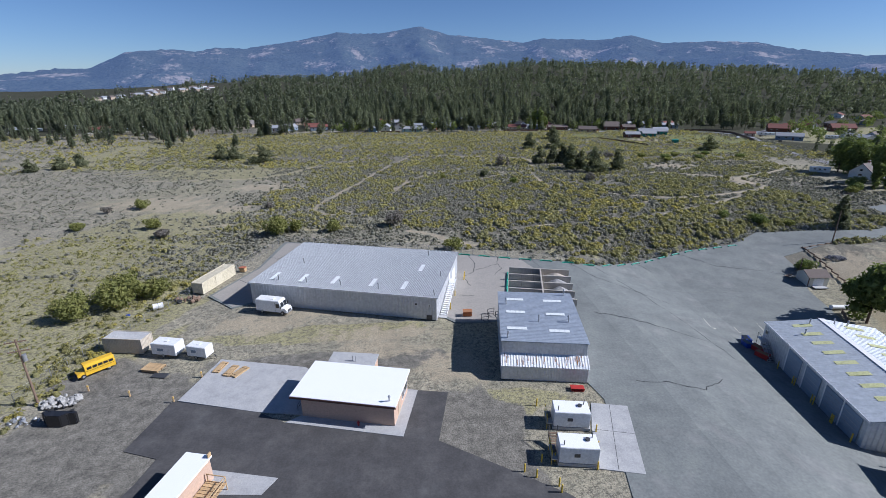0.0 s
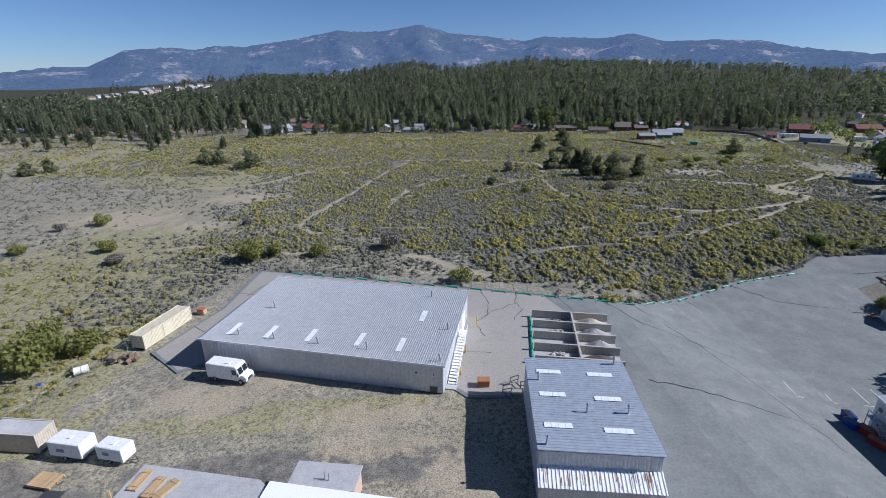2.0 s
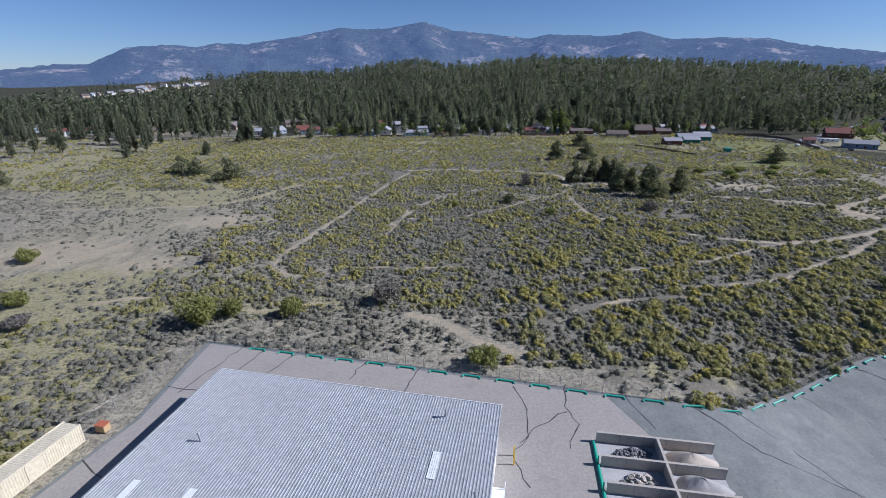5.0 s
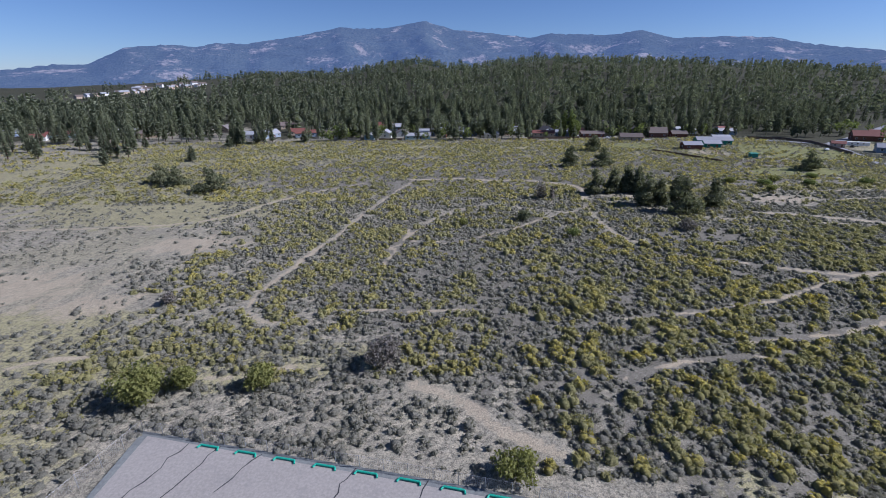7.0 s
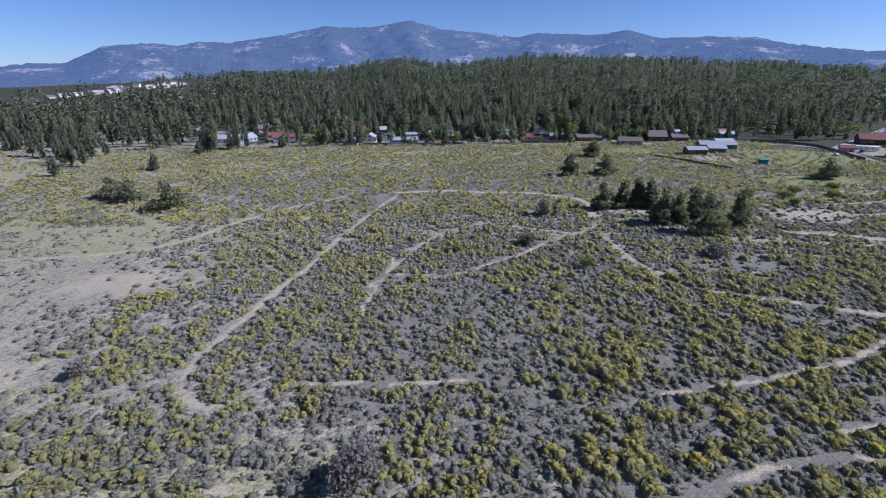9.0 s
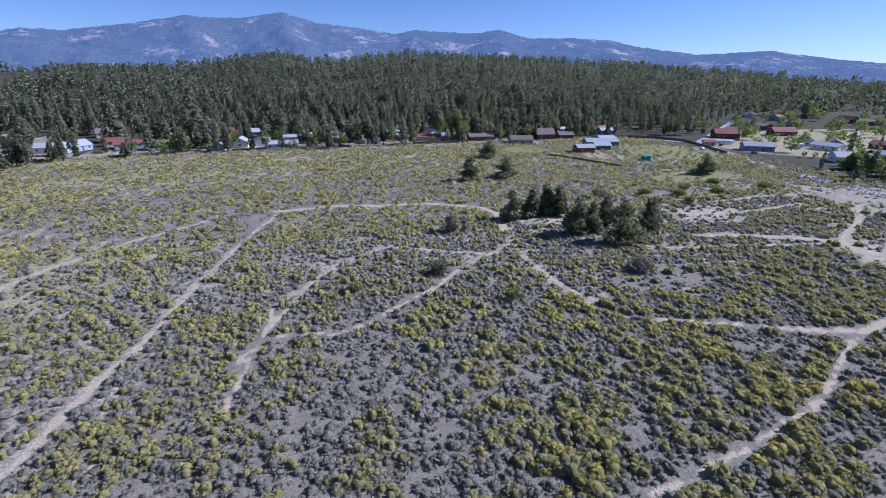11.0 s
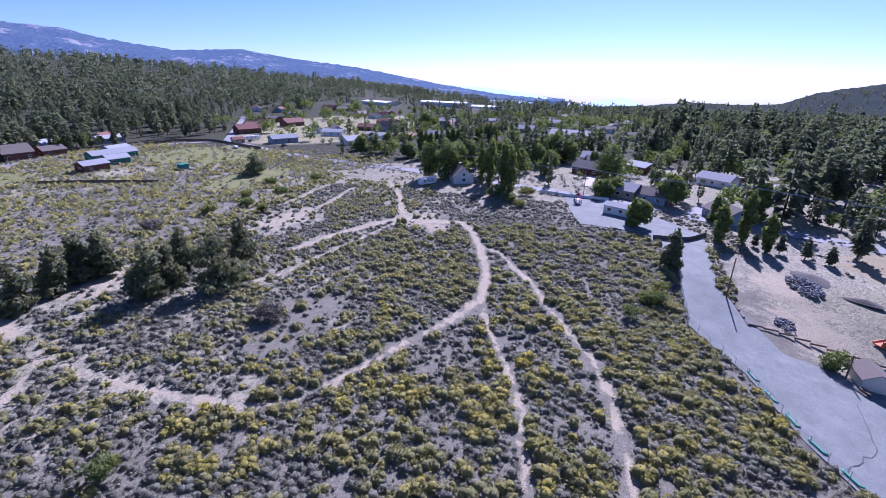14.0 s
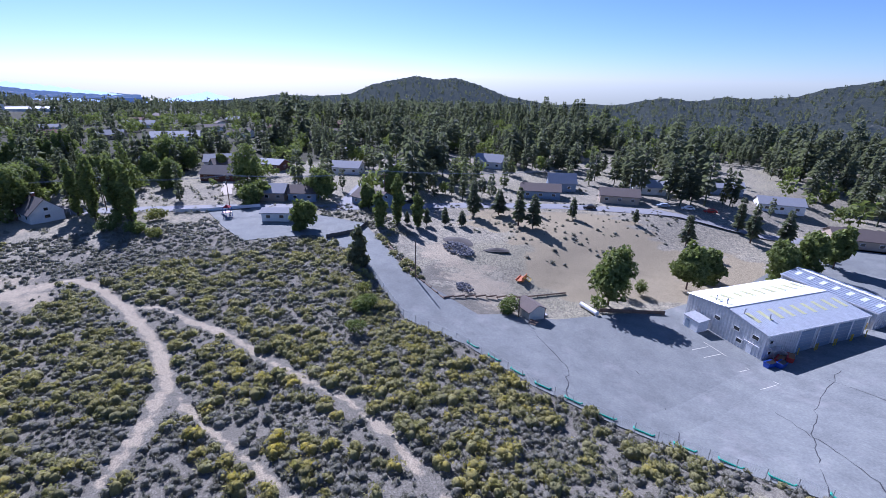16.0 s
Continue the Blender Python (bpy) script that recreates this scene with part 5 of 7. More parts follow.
for x, y in ((-47.5, 64.2), (-40.7, 62.4), (-33.7, 60.5), (-32.2, 66.4)):
    t = thing("marker_post", x, y, None, 15, "short yellow timber marker post", "post", "marker posts")
    part("post", bevelled(-0.1, -0.1, -0.1, 0.1, 0.1, 0.95, 0.02, 1), M["timber"], t)
    part("band", slab(-0.105, -0.105, 0.7, 0.105, 0.105, 0.8), M["yellow"], t)
paved("concrete_slab", [(25.3, 55.4), (30.1, 54.3), (26.9, 42.6), (21.2, 44.0)], 0.09, M["concrete"], "concrete pad beside the tank boxes", 6)
s = thing("steps", 17.6, 48.4, None, -9, "dark timber steps between the white tank boxes", "steps")
for i in range(7):
    part("tread", slab(-0.45, -1.5 + i * 0.26, 0.16 + i * 0.2, 0.45, -1.24 + i * 0.26, 0.21 + i * 0.2), M["old_wood"], s)
for x in (-0.5, 0.5):
    part("stringer", rods([((x, -1.55, 0.05), (x, 0.35, 1.5))], 0.06, 6), M["old_wood"], s)
    part("handrail", rods([((x, -1.5, 0), (x, -1.5, 1.1)), ((x, -1.5, 1.1), (x, 0.35, 2.5)), ((x, 0.35, 0), (x, 0.35, 2.5))], 0.035, 6), M["dark_steel"], s)
skip(11.2, 82.5, -5, "orange", "orange steel bin standing on the yard", 1.7)
t = thing("red_trough", 24.4, 58.5, None, -8, "low red steel trough beside the shed", "trough")
bm = bmesh.new()
prism(bm, [(-0.9, 0.05), (0.9, 0.05), (1.0, 0.45), (0.85, 0.45), (0.8, 0.15), (-0.8, 0.15), (-0.85, 0.45), (-1.0, 0.45)], -0.5, 0.5, "y")
part("body", bm, M["red"], t)
part("lid", slab(-0.95, -0.5, 0.45, 0.95, 0.5, 0.5), M["red"], t)
for x, y, rz in ((14.4, 80.7, 10), (17.2, 81.3, -5), (15.8, 82.6, 20)):
    t = thing("loader_attachment", x, y, None, rz, "dark steel fork frame standing by the shed", "attachment", "fork frames")
    part("frame", rods([((-0.7, 0, 0), (-0.7, 0, 1.3)), ((0.7, 0, 0), (0.7, 0, 1.3)), ((-0.7, 0, 1.3), (0.7, 0, 1.3)), ((-0.7, 0, 0.6), (0.7, 0, 0.6))], 0.07, 6), M["dark_steel"], t)
    part("fork", slab(-0.5, -1.1, 0.04, -0.35, 0, 0.1), M["dark_steel"], t)
    part("fork", slab(0.35, -1.1, 0.04, 0.5, 0, 0.1), M["dark_steel"], t)
rubble("boulder_pile", -49.6, 61.6, 2.9, 1.5, 0.5, 34, 0.5, 1.15, "rock", "pale boulders piled by the pole", 9, "stuff")
rubble("scrap_pile", -52.0, 57.8, 2.0, 1.0, 0.25, 30, 0.2, 0.7, "steel", "scrap metal and boards lying by the boulders", 10)
for x, y, mat, r, lab in ((-50.2, 90.6, "white", 0.6, "white tank drum lying in weeds"), (-47.2, 93.0, "rubber", 0.5, "old tyre lying in weeds"), (-54.5, 87.7, "blue", 0.35, "blue barrel standing in the weeds")):
    t = thing("drum", x, y, None, 30, lab, "drum")
    part("body", rods([((-0.9, 0, r), (0.9, 0, r))] if mat == "white" else [((0, 0, 0.02), (0, 0, r))], r, 16), M[mat], t)
    part("band", rods([((-0.05, 0, r), (0.05, 0, r))] if mat == "white" else [((0, 0, r * 0.4), (0, 0, r * 0.5))], r * 1.03, 16), M["steel"], t)
rubble("scrap_pile", -46.0, 94.0, 2.4, 1.2, 0.3, 18, 0.4, 1.3, "old_wood", "weathered planks lying by the container", 12)
t = thing("spool_crate", -39.6, 109.2, None, -15, "orange-brown crate at the container end", "crate")
part("body", bevelled(-0.7, -0.5, 0, 0.7, 0.5, 1.0, 0.03, 1), M["timber"], t)
part("lid", slab(-0.75, -0.55, 1.0, 0.75, 0.55, 1.06), M["red_fence"], t)


# ---- cracks, lines, fence, kerb pipes ----
def strip(name, line, w, mat, lift, label, jitter=0.0, seed=0, category="crack", kind="structure"):
    rng = np.random.RandomState(seed)
    P = []
    for (x0, y0), (x1, y1) in zip(line, line[1:]):
        n = max(1, int(math.hypot(x1 - x0, y1 - y0) / 1.2))
        P += [(x0 + (x1 - x0) * i / n, y0 + (y1 - y0) * i / n) for i in range(n)]
    P.append(line[-1])
    P = np.array(P) + rng.normal(0, jitter, (len(P), 2))
    V, F = [], []
    for i, (x, y) in enumerate(P):
        d = P[min(i + 1, len(P) - 1)] - P[max(i - 1, 0)]
        d /= np.hypot(*d) + 1e-9
        ww = w * (rng.uniform(0.5, 1.4) if jitter else 1) / 2
        z = float(gz(x, y)) + lift
        V += [(x - d[1] * ww, y + d[0] * ww, z), (x + d[1] * ww, y - d[0] * ww, z)]
        if i:
            j = 2 * i
            F.append((j - 2, j - 1, j + 1, j))
    me = bpy.data.meshes.new(name)
    me.from_pydata(V, [], F)
    me.materials.append(M[mat])
    return tagged(new(name, me), label, category, kind=kind)


for i, line in enumerate((
        [(15.4, 114.2), (16.5, 109), (15.2, 104), (12.6, 100.5), (13.5, 96)], [(23.4, 114.4), (21.8, 109.4), (22.5, 105.8), (20.0, 101.5)], [(22.0, 108.2), (17.5, 106), (14.0, 103)],
        [(31, 111), (32.5, 104)], [(46, 108), (52, 96), (56, 84), (58, 70)], [(60, 113), (66, 106), (80, 98)], [(-28, 127.8), (-31, 122), (-33.5, 116)], [(-18.5, 125.5), (-22, 120)], [(-6.5, 122.2), (-9, 117.5)], [(2, 120), (-1, 113)],
        [(-24, 127), (-27.5, 119.5), (-26, 115)], [(36, 82), (48, 78), (62, 74)], [(34, 60), (44, 58), (50, 62)], [(40, 108), (44, 100), (62, 90)], [(-36, 118), (-29, 116)], [(-39, 104), (-34, 100.5)], [(9, 92), (14, 91)], [(75, 119), (82, 112), (96, 108)])):
    strip("crack", line, 0.14, "crack", 0.064, "dark tar-filled crack in the asphalt", 0.16, i)
for a, b in (((27.7, 54.8), (24.0, 43.4)), ((23.8, 50.2), (28.6, 49.0))):
    strip("pad_joint", [a, b], 0.06, "crack", 0.096, "straight joint between concrete pad sections", 0, 0, "joint")
hall_x, hall_y = 62.0, 83.0
for i in range(6):
    strip("parking_line", [(hall_x + i * 2.7, hall_y - i * 0.55), (hall_x + 0.9 + i * 2.7, hall_y + 4.0 - i * 0.55)], 0.14, "line", 0.064, "worn pale parking line", 0, 0, "road marking")
strip("parking_line", [(hall_x - 1, hall_y - 0.3), (hall_x + 15, hall_y - 3.6)], 0.14, "line", 0.066, "worn pale parking line", 0, 0, "road marking")


def along(line, step):
    out, carry = [], 0.0
    for (x0, y0), (x1, y1) in zip(line, line[1:]):
        d = math.hypot(x1 - x0, y1 - y0)
        s = carry
        while s < d:
            out.append((x0 + (x1 - x0) * s / d, y0 + (y1 - y0) * s / d, math.degrees(math.atan2(y1 - y0, x1 - x0))))
            s += step
        carry = s - d
    return out


def kerb_pipes():
    pts = [p for p in along(FENCE, 5.2) if -28 < p[0] < 98]
    first = None
    for x, y, a in pts:
        ar = math.radians(a)
        px, py = x + 0.75 * math.sin(ar), y - 0.75 * math.cos(ar)
        z = float(gz(px, py)) + 0.05
        if first is None:
            first = thing("kerb_pipe", px, py, z, a, "green pipe bumper lying along the asphalt edge", "bumper", "green pipe bumpers")
            part("pipe", rods([((-1.2, 0, 0.14), (1.2, 0, 0.14))], 0.14, 10), M["green_pipe"], first)
            for q in (-1.2, 1.2):
                part("leg", rods([((q, 0, 0.14), (q + 0.2 * (1 if q > 0 else -1), -0.45, 0.1))], 0.12, 8), M["green_pipe"], first)
        else:
            copy_thing(first, pose(px, py, z, 0, 0, a))


kerb_pipes()


def chain_fence(line, h=1.8, step=3.0, label="chain-link fence with steel posts along the yard"):
    pts = along(line, step)
    f = thing("chain_link_fence", pts[0][0], pts[0][1], 0, 0, label, "fence")
    ox, oy = pts[0][0], pts[0][1]
    bm = bmesh.new()
    prev = None
    for x, y, a in pts:
        z = float(gz(x, y))
        part("post", rods([((x - ox, y - oy, z - 0.2), (x - ox, y - oy, z + h))], 0.04, 6), M["steel"], f)
        cur = (x - ox, y - oy, z)
        if prev:
            rod(bm, (prev[0], prev[1], prev[2] + h - 0.05), (cur[0], cur[1], cur[2] + h - 0.05), 0.013, n=5)
            n = 12
            for i in range(n):
                for s in (0, 1):
                    a0 = [prev[k] + (cur[k] - prev[k]) * (i + s) / n for k in range(3)]
                    a1 = [prev[k] + (cur[k] - prev[k]) * (i + 1 - s) / n for k in range(3)]
                    rod(bm, (a0[0], a0[1], a0[2] + 0.05), (a1[0], a1[1], a1[2] + h - 0.1), 0.006, n=3)
        prev = cur
    part("mesh_wire", bm, M["steel"], f)


chain_fence(FENCE)
chain_fence([(-35, 130.6), (-39, 118), (-46.5, 97), (-49, 88), (-54, 74), (-58, 50)], label="chain-link fence along the weedy yard edge")

# ---- east side: road, hut, dirt lot ----
STREETS = []
for w, line, lab in ((7.0, [(80, -24), (106, -3.5), (128, 12.6), (153.5, 42.6), (171.6, 75.4), (181, 99), (190, 124), (196.5, 138), (205, 160), (211, 176), (220, 203), (229, 231), (235, 261), (243, 294), (266, 345), (282, 378)], "grey two-lane street past the houses"),
                     (6.0, [(282, 378), (262, 398), (235, 412), (190, 418), (165, 412), (120, 452), (60, 472)], "grey side street behind the field"),
                     (5.0, [(183, 118), (200, 108), (218, 96), (260, 60)], "side road climbing between houses"), (5.0, [(282, 378), (330, 410), (420, 470)], "side road between houses"), (4.0, [(220, 149), (257, 143), (283, 131)], "sandy lane between houses")):
    STREETS.append((w / 2 + 2.5, line))
    strip("road", line, w, "road" if w > 4.5 else "sand", 0.05, lab, 0, 0, "road")


def small_hut():
    h = thing("pump_hut", 102.0, 103.2, float(gz(100, 103)), -4, "small cream hut with a brown shingle roof", "hut")
    L, W, e, r = 5.0, 4.2, 2.4, 3.5
    part("wall_block", slab(-L / 2, -W / 2, -0.3, L / 2, W / 2, e), M["hut"], h)
    for x in (-L / 2, L / 2):
        bm = bmesh.new()
        prism(bm, [(-W / 2, e), (W / 2, e), (0, r)], x - 0.05, x + 0.05, "x")
        part("gable", bm, M["hut"], h)
    for s in (-1, 1):
        bm = bmesh.new()
        prism(bm, [(s * (W / 2 + 0.35), e - 0.22), (s * (W / 2 + 0.35), e - 0.1), (0, r + 0.12), (0, r)], -L / 2 - 0.35, L / 2 + 0.35, "x")
        part("roof_slope", bm, M["brown_shingle"], h)
    part("garage_door", slab(-1.3, -W / 2 - 0.06, -0.1, 1.3, -W / 2 - 0.003, 2.0), M["white"], h)
    part("corner_trim", slab(-L / 2 - 0.04, -W / 2 - 0.04, -0.2, -L / 2 + 0.1, -W / 2 + 0.1, e), M["brown_wood"], h)
    part("door_pad", slab(-1.6, -W / 2 - 1.6, -0.1, 1.6, -W / 2 - 0.1, 0.04), M["concrete"], h)
    t = thing("picnic_table", 98.0, 105.6, None, 20, "weathered timber picnic table beside the hut", "table")
    for i in range(5):
        part("top_board", slab(-0.9, -0.4 + i * 0.16, 0.72, 0.9, -0.26 + i * 0.16, 0.76), M["old_wood"], t)
    for y in (-0.75, 0.6):
        part("bench_board", slab(-0.9, y, 0.42, 0.9, y + 0.2, 0.46), M["old_wood"], t)
    for x in (-0.6, 0.6):
        part("leg", rods([((x, -0.6, 0), (x, 0.3, 0.72)), ((x, 0.6, 0), (x, -0.3, 0.72)), ((x, -0.7, 0.4), (x, 0.7, 0.4))], 0.04, 6), M["old_wood"], t)


small_hut()
utility_pole(122.5, 120.5, 9.2, 80, "dark timber pole with step bolts", 0, False)
utility_pole(101.5, 106.8, 4.8, 0, "slim leaning timber post by the hut", 0, False)
utility_pole(201, 150, 11, 30, arms=1)
utility_pole(186, 100, 11, 60, arms=1)
utility_pole(214, 185, 11, 25, arms=1)


def log_wall(line, label):
    for x, y, a in along(line, 2.6):
        t = thing("log_kerb", x, y, None, a, label, "log", "log kerbs")
        part("log", rods([((0, 0, 0.16), (2.5, 0, 0.16))], 0.19, 8), M["old_wood"], t)
        part("stake", rods([((0.1, -0.22, -0.2), (0.1, -0.22, 0.5))], 0.05, 6), M["old_wood"], t)


log_wall([(112.4, 119), (111.2, 112), (109, 101), (106.2, 89.2)], "weathered timber log edging the dirt lot")
log_wall([(112, 119), (122, 119.8), (136, 118.8), (150, 116.6)], "weathered timber log beside the drive")
rubble("rubble_pile", 134, 101.5, 6.0, 3.2, 0.9, 320, 0.3, 0.9, "dark_rock", "long heap of grey broken stone", 20)
rubble("rubble_pile", 115.5, 111.5, 2.6, 1.8, 0.6, 120, 0.25, 0.7, "dark_rock", "small heap of grey broken stone", 21)
heap("soil_mound", 139, 98, 5, 3, 0.9, "soil", 20, "brown dirt heap in the cleared lot", 31)
heap("soil_mound", 129, 92, 3.5, 1.6, 0.6, "soil", 60, "brown dirt heap in the cleared lot", 32)
t = thing("loader_bucket", 115, 95, None, 30, "yellow steel loader bucket lying in the lot", "bucket")
bm = bmesh.new()
prism(bm, [(-1.0, 0.1), (0.6, 0.05), (0.9, 0.5), (0.75, 0.55), (0.5, 0.25), (-0.7, 0.3), (-0.8, 1.3), (-1.0, 1.3)], -1.6, 1.6, "y")
part("bucket", bm, M["orange"], t)
part("arm", rods([((-0.9, -0.8, 1.2), (-2.4, -0.8, 0.3)), ((-0.9, 0.8, 1.2), (-2.4, 0.8, 0.3)), ((-2.4, -0.8, 0.3), (-2.4, 0.8, 0.3))], 0.12, 8), M["yellow"], t)
t = thing("white_pipe", 97.6, 89.6, None, -5, "large white pipe lying at the asphalt edge", "pipe")
part("pipe", rods([((-2.6, 0, 0.5), (2.6, 0, 0.5))], 0.5, 18), M["white"], t)
for q in (-1.8, 1.8):
    part("saddle", slab(q - 0.15, -0.5, 0, q + 0.15, 0.5, 0.2), M["old_wood"], t)
    part("flange", rods([((q * 1.42, 0, 0.5), (q * 1.42 + 0.08, 0, 0.5))], 0.56, 18), M["white"], t)


def timber_wall(line, h, label, mat="old_wood"):
    pts = along(line, 2.4)
    w = thing("timber_fence", pts[0][0], pts[0][1], float(gz(pts[0][0], pts[0][1])), 0, label, "fence", "board fences")
    inv = w.matrix_world.inverted()
    for (x0, y0, a), (x1, y1, _) in zip(pts, pts[1:]):
        d = math.hypot(x1 - x0, y1 - y0)
        m = inv @ pose(x0, y0, float(gz(x0, y0)), 0, 0, math.degrees(math.atan2(y1 - y0, x1 - x0)))
        part("panel", slab(0.05, -0.03, 0.02, d - 0.05, 0.03, h, m=m), M[mat], w)
        part("post", slab(-0.06, -0.07, -0.2, 0.06, 0.07, h + 0.08, m=m), M[mat], w)


timber_wall([(96, 88), (92, 82), (88, 76)], 0.9, "brown board fence behind the garage hall")
timber_wall([(156, 131), (158, 121), (166, 114)], 1.3, "low dark gate across the yard drive", "dark_steel")
timber_wall([(197, 141), (199, 157), (203, 168)], 1.1, "low pale fence by the playground", "house_white")
timber_wall([(168, 318), (158, 345), (150, 362)], 1.2, "dark board fence round the horse yard")
timber_wall([(250, 412), (270, 405), (277, 385), (258, 333)], 1.6, "long brown board fence along the meadow")
timber_wall([(88, 425), (100, 424), (127, 423)], 1.6, "dark board fence behind gardens")
timber_wall([(-22, 427), (-4, 425)], 1.5, "brown board fence behind gardens")
timber_wall([(28, 440), (32, 462)], 1.8, "red-brown board fence between gardens", "red_fence")


def rail_fence(line, label):
    pts = along(line, 3.2)
    w = thing("rail_fence", pts[0][0], pts[0][1], float(gz(pts[0][0], pts[0][1])), 0, label, "fence", "rail fences")
    inv = w.matrix_world.inverted()
    for (x0, y0, a), (x1, y1, _) in zip(pts, pts[1:]):
        p, q = inv @ Vector((x0, y0, float(gz(x0, y0)))), inv @ Vector((x1, y1, float(gz(x1, y1))))
        part("post", rods([(p - Vector((0, 0, 0.2)), p + Vector((0, 0, 1.3)))], 0.09, 6), M["old_wood"], w)
        for k in (0.5, 1.0):
            part("rail", rods([(p + Vector((0, 0, k)), q + Vector((0, 0, k)))], 0.05, 5), M["old_wood"], w)


rail_fence([(191, 367), (184, 345), (177, 324), (182, 312), (192, 308), (205, 312)], "weathered post-and-rail fence round the horse yard")
rail_fence([(238, 290), (231, 258), (225, 232)], "weathered post-and-rail fence beside the street")


# ---- houses ----
HOUSES = []

def house(x, y, rz, L, W, e, r, wall, roof, label, chimney=False, porch=False, name="house"):
    h = thing(name, x, y, None, rz, label, "house")
    HOUSES.append((x, y, L * 0.5 + 4))
    body = part("wall_block", slab(-L / 2, -W / 2, -0.5, L / 2, W / 2, e), M[wall], h)
    for sx in (-L / 2, L / 2):
        bm = bmesh.new()
        prism(bm, [(-W / 2, e), (W / 2, e), (0, r)], sx - 0.08, sx + 0.08, "x")
        part("gable", bm, M[wall], h)
    for s in (-1, 1):
        bm = bmesh.new()
        k = (r - e) / (W / 2)
        prism(bm, [(s * (W / 2 + 0.5), e - 0.5 * k), (s * (W / 2 + 0.5), e - 0.5 * k + 0.2), (0, r + 0.22), (0, r + 0.02)], -L / 2 - 0.5, L / 2 + 0.5, "x")
        part("roof_slope", bm, M[roof], h)
    n = max(2, int(L / 4))
    for s in (-1, 1):
        for i in range(n):
            xx = -L / 2 + L * (i + 0.5) / n
            if i == n // 2 and s < 0:
                part("door", slab(xx - 0.5, s * W / 2 - 0.05, 0, xx + 0.5, s * W / 2 + 0.05, 2.05), M["brown_wood"], h)
            else:
                window(h, pose(xx, s * (W / 2 + 0.03), min(1.6, e - 0.8), 0, 0, 0 if s > 0 else 180), 1.4, 1.1)
        window(h, pose(s * (L / 2 + 0.03), 0, min(1.6, e - 0.8), 0, 0, -90 * s), 1.5, 1.1)
        if r - e > 2.2:
            window(h, pose(s * (L / 2 + 0.1), 0, e + 0.9, 0, 0, -90 * s), 1.2, 1.0)
    if chimney:
        c = part("chimney", slab(L * 0.2, -0.4, e, L * 0.2 + 0.8, 0.4, r + 1.0), M["red_shingle"], h)
        part("chimney_cap", slab(L * 0.2 - 0.08, -0.48, r + 1.0, L * 0.2 + 0.88, 0.48, r + 1.12), M["concrete"], c)
    if porch:
        bm = bmesh.new()
        prism(bm, [(-W / 2 - 2.2, e - 0.8), (-W / 2, e - 0.35), (-W / 2, e - 0.2), (-W / 2 - 2.2, e - 0.65)], -L / 3, L / 3, "x")
        part("porch_roof", bm, M[roof], h)
        for q in (-L / 3 + 0.1, 0, L / 3 - 0.1):
            part("porch_post", slab(q - 0.07, -W / 2 - 2.1, 0, q + 0.07, -W / 2 - 1.96, e - 0.66), M["white"], h)
    return h


